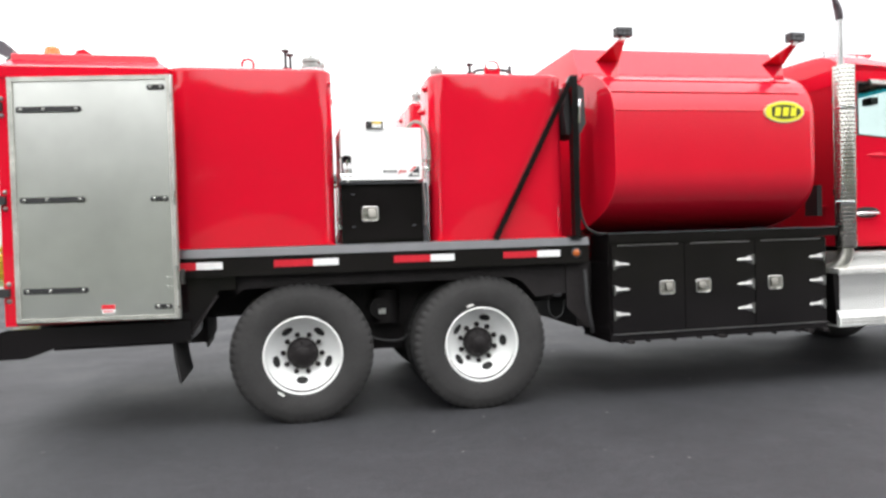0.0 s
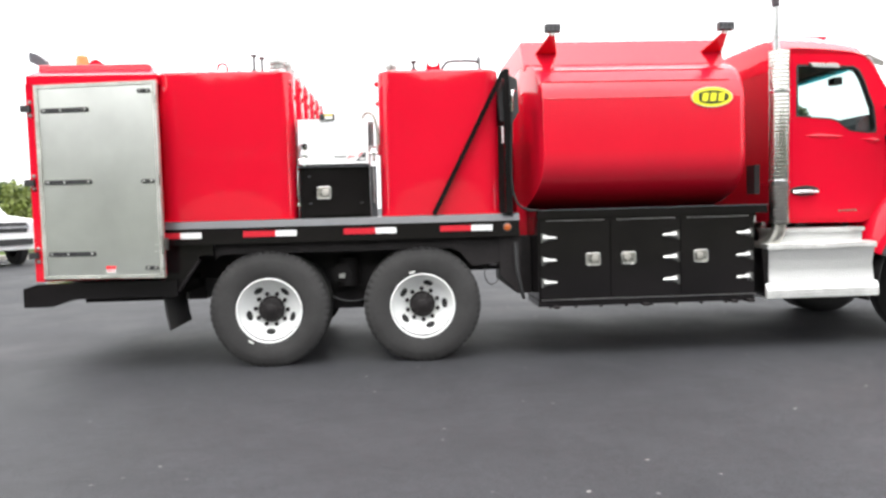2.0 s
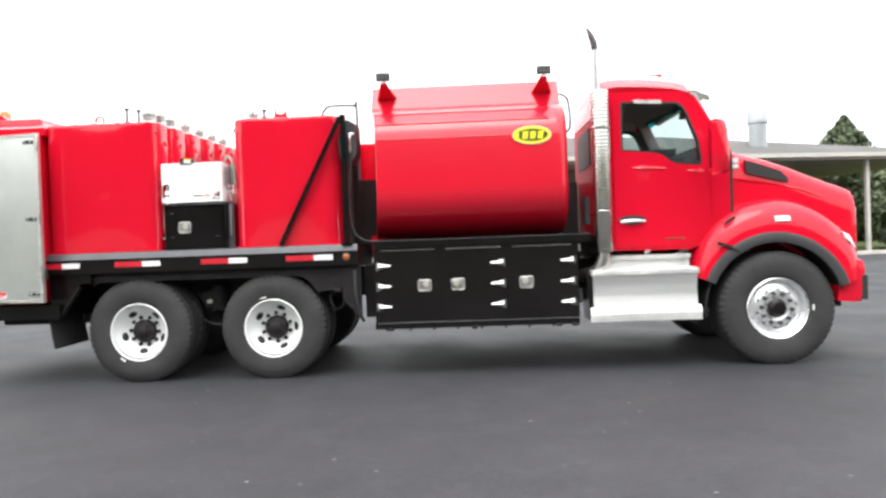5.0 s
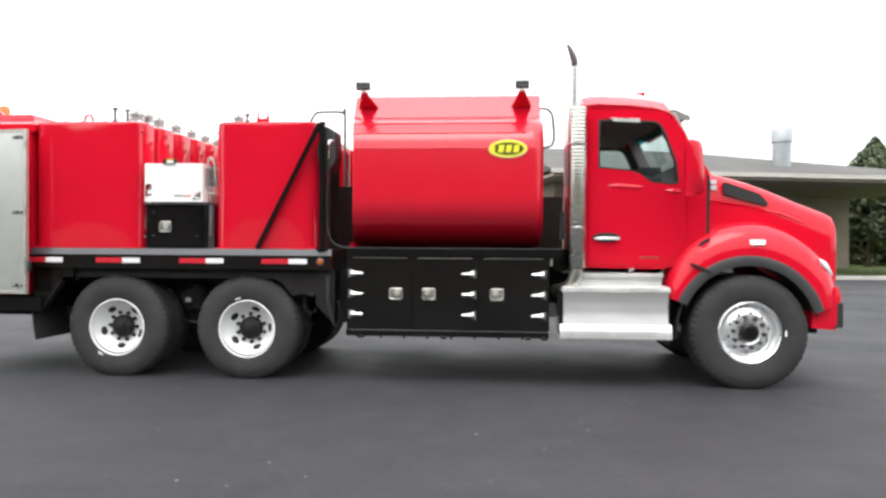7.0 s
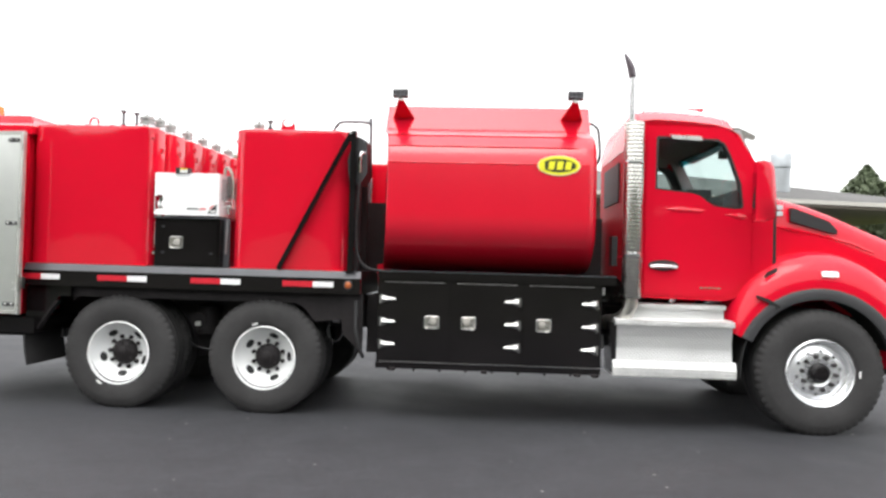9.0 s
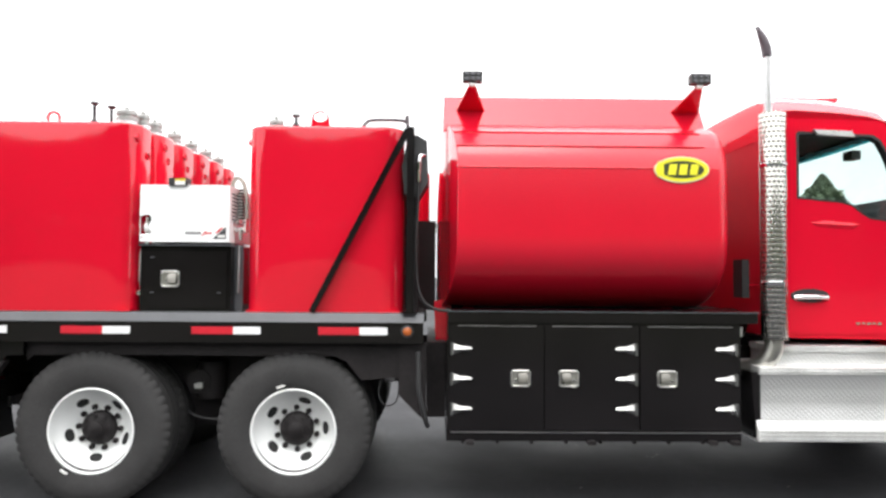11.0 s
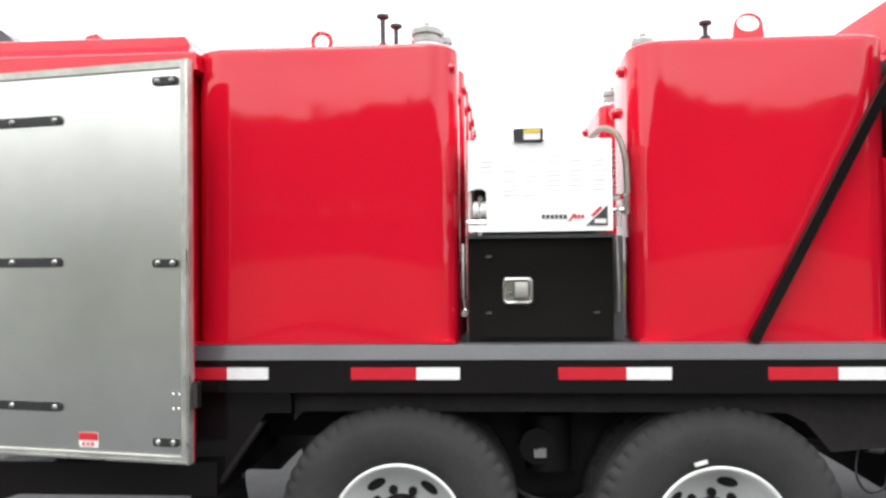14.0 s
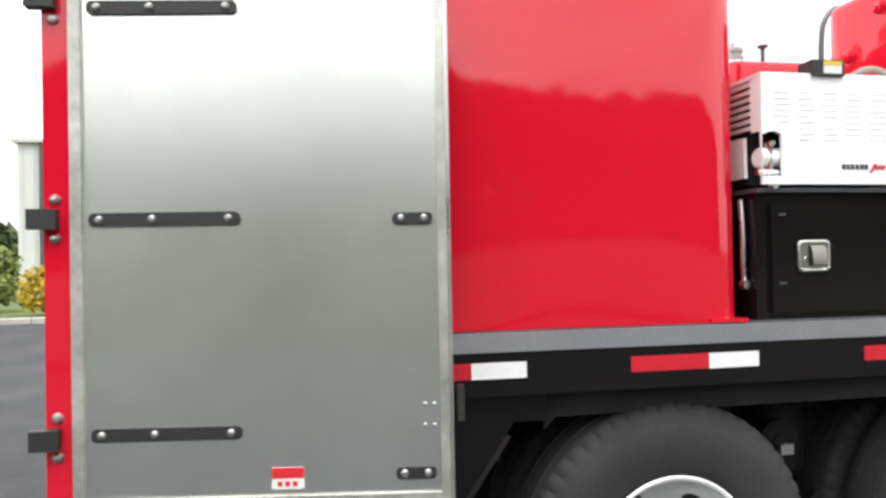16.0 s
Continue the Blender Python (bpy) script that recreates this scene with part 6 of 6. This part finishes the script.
def strap(u0, u1, z, h, bolts):
    ax = (Vector((FX, FY, 0)) - Vector((HX, HY, 0))).length
    bm = bmesh.new()
    prism(bm, rounded(u0 * ax, u1 * ax, -h, h, h * 0.75), -0.010, 0.0)
    bm.transform(leaf_point(0, -0.006, z))
    s_ = part("strap_bar", bm, PLASTIC, door, "black backing strap with bright bolts")
    for u in bolts:
        place("bolt", me_bolt, leaf_point(u, 0.004, z), s_)


for z in (1.652, 1.048, 2.250):
    strap(0.048, 0.44, z, 0.019, (0.075, 0.213, 0.412))
for z in (1.643, 0.922, 2.384):
    strap(0.845, 0.952, z, 0.017, (0.868, 0.93))
part("sticker", leaf(0.515, 0.60, -0.0062, -0.0045, 0.885, 0.945), LABEL_WHITE, door, "small red and white sticker", smooth=0)
part("sticker_band", leaf(0.515, 0.60, -0.0046, -0.003, 0.915, 0.945), INK_RED, door, smooth=0)
for k in range(3):
    part("print_bar", leaf(0.53 + 0.02 * k, 0.543 + 0.02 * k, -0.0046, -0.003, 0.893, 0.906), INK_RED, door, smooth=0)
for z in (1.115, 1.055):
    for u in (0.925, 0.95):
        place("stay_pin", me_pin, leaf_point(u, -0.006, z), door)
part("stay_catch", leaf(1.012, 1.03, -0.03, 0.0, 1.065, 1.165), NUT, door, bevel=0.003)

# ---- brace, reel post and hoses between the tanks ----
brace = thing("tank_brace", (1.5, 0.0, Z0), "black square tube brace slanting up to a post", "brace")
bm = bmesh.new()
a, b = Vector((1.470, 0.026, 1.30)), Vector((2.10, -0.005, 2.52))
d = (b - a).normalized()
nn = Vector((-d.z, 0, d.x))
ring_between(bm, [[p + nn * 0.02 + Vector((0, -0.02, 0)), p + nn * 0.02 + Vector((0, 0.02, 0)), p - nn * 0.02 + Vector((0, 0.02, 0)), p - nn * 0.02 + Vector((0, -0.02, 0))] for p in (a, b)])
part("brace_tube", bm, BLACK, brace, "black square tube", bevel=0.005)
part("brace_post", boxes((2.098, 2.146, -0.02, 0.05, Z0, 2.54)), BLACK, brace, "black upright post", bevel=0.006)
part("brace_foot", boxes((2.07, 2.17, -0.03, 0.06, Z0, 1.302)), BLACK, brace, bevel=0.003)
reel = thing("hose_reel", (2.28, 0.2, Z0), "black hose reel with hanging hoses beside a post", "hose reel")
bm = bmesh.new()
prism(bm, [(2.12, 2.12), (2.10, 2.30), (2.14, 2.50), (2.20, 2.52), (2.27, 2.48), (2.28, 2.2), (2.22, 2.10)], 0.06, 0.36)
part("reel_housing", bm, LIP, reel, "dark grey reel housing", bevel=0.02)
many("reel_frame", ((2.18, 2.215, 0.10, 0.16, Z0, 2.3),), FRAME, reel, "black reel frame", bevel=0.006)
bm = bmesh.new()
tube(bm, arc_path([(2.215, 0.05, 2.22), (2.212, 0.045, 2.05), (2.20, 0.04, 1.8), (2.205, 0.04, 1.55), (2.25, 0.04, 1.40), (2.34, 0.05, 1.34), (2.44, 0.08, 1.33)], 6), 0.010, 10)
part("delivery_hose", bm, HOSE, reel, "black delivery hose")
bm = bmesh.new()
tube(bm, arc_path([(2.215, 0.05, 2.20), (2.215, 0.04, 2.30), (2.222, 0.045, 2.37), (2.25, 0.07, 2.38)], 5), [0.016] * 16, 10)
part("nozzle", bm, CHROME, reel, "bright nozzle")
bm = bmesh.new()
tube(bm, arc_path([(2.22, 0.02, 1.06), (2.225, 0.01, 0.95), (2.23, 0.0, 0.8), (2.27, 0.02, 0.62), (2.29, 0.05, 0.56)], 5), 0.016, 8)
part("hanging_hose", bm, HOSE, reel, "loose hanging black hose end")
part("pump_cabinet", boxes((2.08, 2.335, 0.90, 1.35, Z0, 2.0)), FRAME, reel, "black pump cabinet", bevel=0.01)
part("reel_back", boxes((2.10, 2.20, 0.61, 0.63, Z0, 2.3)), FRAME, reel, "black back plate", bevel=0.003)
for ob in reel.children_recursive:
    ob.data.transform(Matrix.Translation((-0.04, 0, -0.02)))
HOOP_Y = 1.37
hoop = thing("guard_hoop", (1.8, HOOP_Y, 1.292), "dark grey bent tube hoop behind the tank", "rail")
bm = bmesh.new()
tube(bm, arc_path([(1.63, HOOP_Y, Z1), (1.635, HOOP_Y, 2.70), (1.65, HOOP_Y, 2.79), (1.70, HOOP_Y, 2.865), (1.77, HOOP_Y, 2.884), (1.97, HOOP_Y, 2.884), (2.03, HOOP_Y, 2.866), (2.05, HOOP_Y, 2.79), (2.05, HOOP_Y, 1.292)], 6), 0.015, 10)
part("hoop_tube", bm, RAIL, hoop, "dark grey steel tube")

# ---- surroundings ----
def leafy(name, x, y, z, h, w, n, mat, seed, label, category, trunk_h=0.25, size=0.16, shape="round", group=""):
    """A plant: tapered trunk with limbs and a crown of many small tilted leaf clumps."""
    rnd = random.Random(seed)
    t = thing(name, (x, y, z), label, category, group)
    bm = bmesh.new()
    top = h * (0.92 if shape == "cone" else 0.7)
    if trunk_h:
        tube(bm, [(x, y, z - 0.05), (x + 0.02 * h, y, z + top * 0.5), (x, y + 0.02 * h, z + top)], [0.035 * h, 0.022 * h, 0.006 * h], 8)
        for k in range(9):
            a = rnd.uniform(0, 6.28)
            zb = z + h * rnd.uniform(trunk_h, 0.7)
            r = w * rnd.uniform(0.5, 0.85) * (1 - 0.6 * (zb - z) / h)
            tube(bm, [(x, y, zb), (x + r * 0.5 * math.cos(a), y + r * 0.5 * math.sin(a), zb + 0.06 * h), (x + r * math.cos(a), y + r * math.sin(a), zb + 0.1 * h)], [0.012 * h, 0.008 * h, 0.003 * h], 5)
        part("trunk", bm, BARK, t, "brown bark trunk and limbs")
    else:
        bm.free()
    vs, fs = [], []
    lobes = [(rnd.uniform(0, 6.28), rnd.uniform(0.2, 0.95), rnd.uniform(0.25, 0.45)) for _ in range(14)]
    for k in range(n):
        if shape == "cone":
            u = rnd.random() ** 0.75
            zz = h * (0.04 + 0.96 * (1 - u))
            tier = 0.75 + 0.25 * abs(math.sin(zz / h * 16))
            a = rnd.uniform(0, 6.28)
            lump = 1 + 0.45 * noise.noise(Vector((1.7 * math.cos(a), 1.7 * math.sin(a), 0.9 * zz + seed)))
            r = w * (1.0 - (zz / h) ** 3.4) * tier * lump * rnd.uniform(0.35, 1.0) + 0.02
            p = Vector((r * math.cos(a), r * math.sin(a), zz - 0.12 * r))
        elif shape == "hedge":
            p = Vector((rnd.uniform(-w, w), rnd.uniform(-0.35, 0.35) * min(w, 2.4), h * rnd.random() ** 0.6 * (0.85 + 0.15 * math.sin(7 * k))))
            p.z *= 0.8 + 0.2 * noise.noise(Vector((x + p.x, y, 0)) * 0.8)
        else:
            a, hh, rr = rnd.choice(lobes)
            c = Vector((w * 0.55 * math.cos(a) * (1 - 0.5 * hh), w * 0.55 * math.sin(a) * (1 - 0.5 * hh), h * (trunk_h + (0.92 - trunk_h) * hh)))
            d = Vector((rnd.gauss(0, 1), rnd.gauss(0, 1), rnd.gauss(0, 0.8))).normalized()
            p = c + d * rr * w * rnd.uniform(0.55, 1.0)
            p.z = max(p.z, 0.02)
        s = size * rnd.uniform(0.6, 1.4)
        e1 = Vector((rnd.gauss(0, 1), rnd.gauss(0, 1), rnd.gauss(0, 0.6))).normalized()
        e2 = e1.orthogonal().normalized()
        e2 = (e2 * math.cos(k) + e1.cross(e2) * math.sin(k)) * 0.55
        o = Vector((x, y, z)) + p
        b = len(vs)
        vs += [o - e1 * s, o + e2 * s, o + e1 * s, o - e2 * s]
        fs.append((b, b + 1, b + 2, b + 3))
    me = bpy.data.meshes.new("crown")
    me.from_pydata([tuple(v) for v in vs], [], fs)
    me.materials.append(mat)
    ob = new("crown", me)
    ob.parent = t
    ob.matrix_parent_inverse = world_of(t).inverted()
    return t


# canopy building beyond the truck's nose
bld = thing("canopy_building", (14, 30, 0), "low tan building with a grey shingled roof and a wide canopy", "building")
ANG = radians(13.5)
BO = Vector((12.3, 24.2, 0))


def bp(u, v, z):
    """u along the front, v back from it."""
    return (BO.x + u * math.cos(ANG) - v * math.sin(ANG), BO.y + u * math.sin(ANG) + v * math.cos(ANG), z)


def bblock(u0, u1, v0, v1, z0, z1):
    bm = bmesh.new()
    v = [bm.verts.new(bp(u, w, z)) for u in (u0, u1) for w in (v0, v1) for z in (z0, z1)]
    for q in ((0, 1, 3, 2), (4, 6, 7, 5), (0, 4, 5, 1), (2, 3, 7, 6), (0, 2, 6, 4), (1, 5, 7, 3)):
        bm.faces.new([v[i] for i in q])
    return bm


EAVE, RIDGE = 4.42, 6.35
part("wall", bblock(-5.5, -1.0, 3.0, 13.0, 0, EAVE - 0.3), SIDING, bld, "tan block wall")
part("wall", bblock(1.5, 13.9, 9.0, 9.4, 0, EAVE - 0.27), SIDING, bld, "tan block wall")
part("wall", bblock(-1.0, 1.5, 4.5, 12.0, 0, EAVE - 0.3), SIDING, bld, "tan block wall")
bm = bmesh.new()
v = [bm.verts.new(bp(*p)) for p in ((-6.5, 0, EAVE), (15.0, 0, EAVE), (15.0, 16, EAVE), (-6.5, 16, EAVE), (-6.5, 8, RIDGE), (3.0, 8, RIDGE))]
for q in ((0, 1, 5, 4), (1, 2, 5), (2, 3, 4, 5), (3, 0, 4), (0, 3, 2, 1)):
    bm.faces.new([v[i] for i in q])
part("roof", bm, SHINGLE, bld, "grey shingled hip roof", smooth=0)
part("fascia", bblock(-6.6, 15.1, -0.12, 0.02, EAVE - 0.14, EAVE + 0.03), FASCIA, bld, "cream fascia and gutter", bevel=0.02)
part("fascia", bblock(15.0, 15.12, 0.03, 16, EAVE - 0.14, EAVE + 0.03), FASCIA, bld, bevel=0.02)
part("soffit", bblock(-6.5, 14.98, 0.03, 15.9, EAVE - 0.26, EAVE - 0.15), SIDING, bld, "tan canopy ceiling")
for u, w in ((9.2, 0.35), (9.2, 9.0)):
    part("post", bblock(u, u + 0.16, w, w + 0.16, 0, EAVE - 0.26), FASCIA, bld, "slim pale canopy post", bevel=0.02)
for u0 in (-4.6,):
    wnd = part("window", bblock(u0, u0 + 1.6, 2.93, 3.02, 1.0, 2.3), FASCIA, bld, "pale window frame")
    part("pane", bblock(u0 + 0.08, u0 + 1.52, 2.90, 2.95, 1.08, 2.22), GLASS, wnd)
CHX, CHY = 17.12, 28.6
bm = bmesh.new()
lathe(bm, [(0.42, 4.6), (0.42, 6.22), (0.47, 6.27), (0.47, 6.88), (0.44, 6.92), (0.40, 6.92), (0.40, 6.4)], 24, (CHX, CHY, 0), "z")
part("roof_vent", bm, GALVANISED, bld, "round galvanised roof vent")

# pale warehouse beyond the lawn
shed2 = thing("metal_warehouse", (-11, 32, 0), "pale grey metal shed with a dark downpipe", "building")
part("wall", boxes((-12.75, -9.6, 30, 36, 0, 6.45)), PALE_SIDING, shed2, "pale grey metal wall")
part("eave", boxes((-12.95, -9.4, 29.8, 36.2, 6.45, 6.6)), FASCIA, shed2)
part("downpipe", boxes((-11.9, -11.66, 29.86, 30.0, 0, 6.45)), TRIM, shed2, "dark downpipe")
for k in range(7):
    part("siding_rib", boxes((-12.6 + 0.45 * k, -12.55 + 0.45 * k, 29.965, 30.0, 0, 6.45)), PALE_SIDING, shed2)

leafy("conifer_tree", 30.3, 46.8, 0, 9.1, 3.3, 15000, NEEDLE, 3, "broad green conifer behind the canopy", "tree", trunk_h=0.12, size=0.2, shape="cone")
leafy("leafy_bush", 26.6, 40.0, 0, 5.6, 3.0, 7000, LEAF_FAR, 5, "tall dense green bush beyond the canopy", "bush", trunk_h=0.03, size=0.2)
leafy("leafy_bush", 31.0, 41.5, 0, 5.2, 3.2, 7000, LEAF_FAR, 15, "tall dense green bush beyond the canopy", "bush", trunk_h=0.03, size=0.2)
leafy("yellow_shrub", 24.6, 29.4, 0.1, 1.75, 1.0, 1500, LEAF_YELLOW, 6, "bright yellow leafy shrub", "shrub", trunk_h=0, size=0.09)
leafy("hedge", 27.4, 28.4, 0.1, 1.25, 4.4, 5200, NEEDLE, 7, "clipped dark green hedge by the kerb", "hedge", trunk_h=0, size=0.11, shape="hedge")
leafy("yellow_shrub", -8.3, 19.2, 0.1, 1.4, 0.8, 1800, LEAF_YELLOW, 8, "golden yellow rounded shrub by the kerb", "shrub", trunk_h=0, size=0.07)
leafy("yellow_shrub", -11.3, 19.4, 0.1, 1.1, 0.9, 1800, LEAF_YELLOW, 18, "golden yellow low shrub by the kerb", "shrub", trunk_h=0, size=0.07)
leafy("green_shrub", -10.6, 21.4, 0.1, 2.4, 1.3, 2600, LEAF_LIGHT, 9, "loose light green shrub", "shrub", trunk_h=0.05, size=0.10)
leafy("green_shrub", -13.1, 21.8, 0.1, 2.5, 1.6, 2800, LEAF_LIGHT, 10, "broad light green shrub", "shrub", trunk_h=0.05, size=0.10)
leafy("green_shrub", -16.0, 22.2, 0.1, 2.6, 1.8, 2800, LEAF_LIGHT, 12, "broad light green shrub", "shrub", trunk_h=0.05, size=0.10)
leafy("hedge", -31, 48.0, 0.1, 4.9, 13.0, 9000, LEAF, 20, "dull green woods edge beyond the lawn", "hedge", trunk_h=0, size=0.35, shape="hedge")

leafy("thicket", 24.5, 45.5, 0, 6.9, 15.0, 18000, LEAF_FAR, 14, "dark green thicket beyond the canopy", "hedge", trunk_h=0, size=0.26, shape="hedge")

# behind the viewer: unseen dark ground added to deepen reflections, and the mirrored woods
lawn(((-150, -130), (150, -130), (150, -8.6), (-150, -8.6)), "unseen dark ground behind the viewer, added to darken reflections", UNSEEN_GROUND)
rnd = random.Random(4)
vs, fs = [], []
for k in range(85000):
    x, y = rnd.uniform(-150, 150), rnd.uniform(-100, -88)
    top = 24.6 + 1.3 * noise.noise(Vector((x * 0.05, y * 0.05, 3))) + 0.35 * noise.noise(Vector((x * 0.3, y * 0.3, 7)))
    o = Vector((x, y, max(0.2, top * rnd.random() ** 0.55 if k % 3 else rnd.uniform(0.2, 7.0))))
    e1 = Vector((rnd.gauss(0, 1), rnd.gauss(0, 1), rnd.gauss(0, 0.6))).normalized() * rnd.uniform(0.6, 1.3)
    e2 = e1.orthogonal() * 0.6
    b = len(vs)
    vs += [tuple(o - e1), tuple(o + e2), tuple(o + e1), tuple(o - e2)]
    fs.append((b, b + 1, b + 2, b + 3))
me = bpy.data.meshes.new("far_woods")
me.from_pydata(vs, [], fs)
me.materials.append(LEAF_FAR)
tagged(new("far_woods", me), "tall green woods behind the viewer, seen only in reflections", "woods", kind="stuff")


# parked white utility vehicle
def parked_car(x, y, rz):
    c = thing("parked_car", (0, 0, 0), "large white parked sport utility car", "car")
    body = [(-2.3, 0.35), (-2.34, 0.75), (-2.25, 0.98), (-1.0, 1.08), (-0.35, 1.62), (0.2, 1.72), (1.9, 1.68), (2.25, 1.1), (2.35, 0.8), (2.32, 0.38)]
    bm = bmesh.new()
    rings = []
    for yy, sx, top in ((-0.95, 0.985, 0.96), (-0.90, 1.0, 1.0), (0.90, 1.0, 1.0), (0.95, 0.985, 0.96)):
        rings.append([(px * sx, yy * (1.0 if pz < 1.1 else 0.84), pz * (top if pz > 1.1 else 1.0)) for px, pz in body])
    ring_between(bm, rings)
    part("body", bm, CAR_WHITE, c, "white painted body", bevel=0.03, smooth=50)
    for s in (-1, 1):
        part("side_window", made(prism, [(-0.75, 1.16), (-0.28, 1.55), (1.8, 1.58), (2.05, 1.14)], min(s * 0.80, s * 0.93), max(s * 0.80, s * 0.93)), PLASTIC, c, "dark side glass", bevel=0.01)
    part("windscreen", made(prism, [(-1.02, 1.10), (-0.42, 1.58), (-0.36, 1.56), (-0.94, 1.08)], -0.7, 0.7), PLASTIC, c, "dark windscreen")
    g = part("grille", boxes((-2.37, -2.30, -0.55, 0.55, 0.72, 0.93)), PLASTIC, c, "dark grille", bevel=0.01)
    part("grille_bar", boxes((-2.39, -2.36, -0.6, 0.6, 0.80, 0.85)), CHROME, g, "chrome grille bar", bevel=0.005)
    part("lower_intake", boxes((-2.37, -2.30, -0.7, 0.7, 0.45, 0.58)), PLASTIC, c, "dark lower intake", bevel=0.01)
    for s in (-1, 1):
        part("headlight", boxes((-2.36, -2.2, min(s * 0.6, s * 0.9), max(s * 0.6, s * 0.9), 0.75, 0.93)), LENS, c, "clear headlight", bevel=0.02)
        for px in (-1.45, 1.45):
            bm = bmesh.new()
            ww = 0.24
            lathe(bm, [(0.2, 0), (0.34, 0), (0.37, 0.03), (0.37, ww - 0.03), (0.34, ww), (0.2, ww)], 28, (px, s * 0.96 - (ww if s > 0 else 0), 0.37), closed=True)
            wl_ = part("wheel", bm, RUBBER, c, "black tyre on an alloy wheel")
            bm = bmesh.new()
            yo = s * 0.93
            lathe(bm, [(0.0001, 0), (0.06, 0), (0.22, 0.015), (0.22, 0.03), (0.0001, 0.03)], 20, (px, yo - 0.015, 0.37), closed=True)
            part("rim", bm, ALLOY, wl_, "bright alloy rim")
    c.matrix_basis = pose(x, y, 0, 0, 0, rz) @ Matrix.Diagonal((1.1, 1.05, 1.32, 1.0))
    return c


parked_car(-11.85, 15.5, 150)
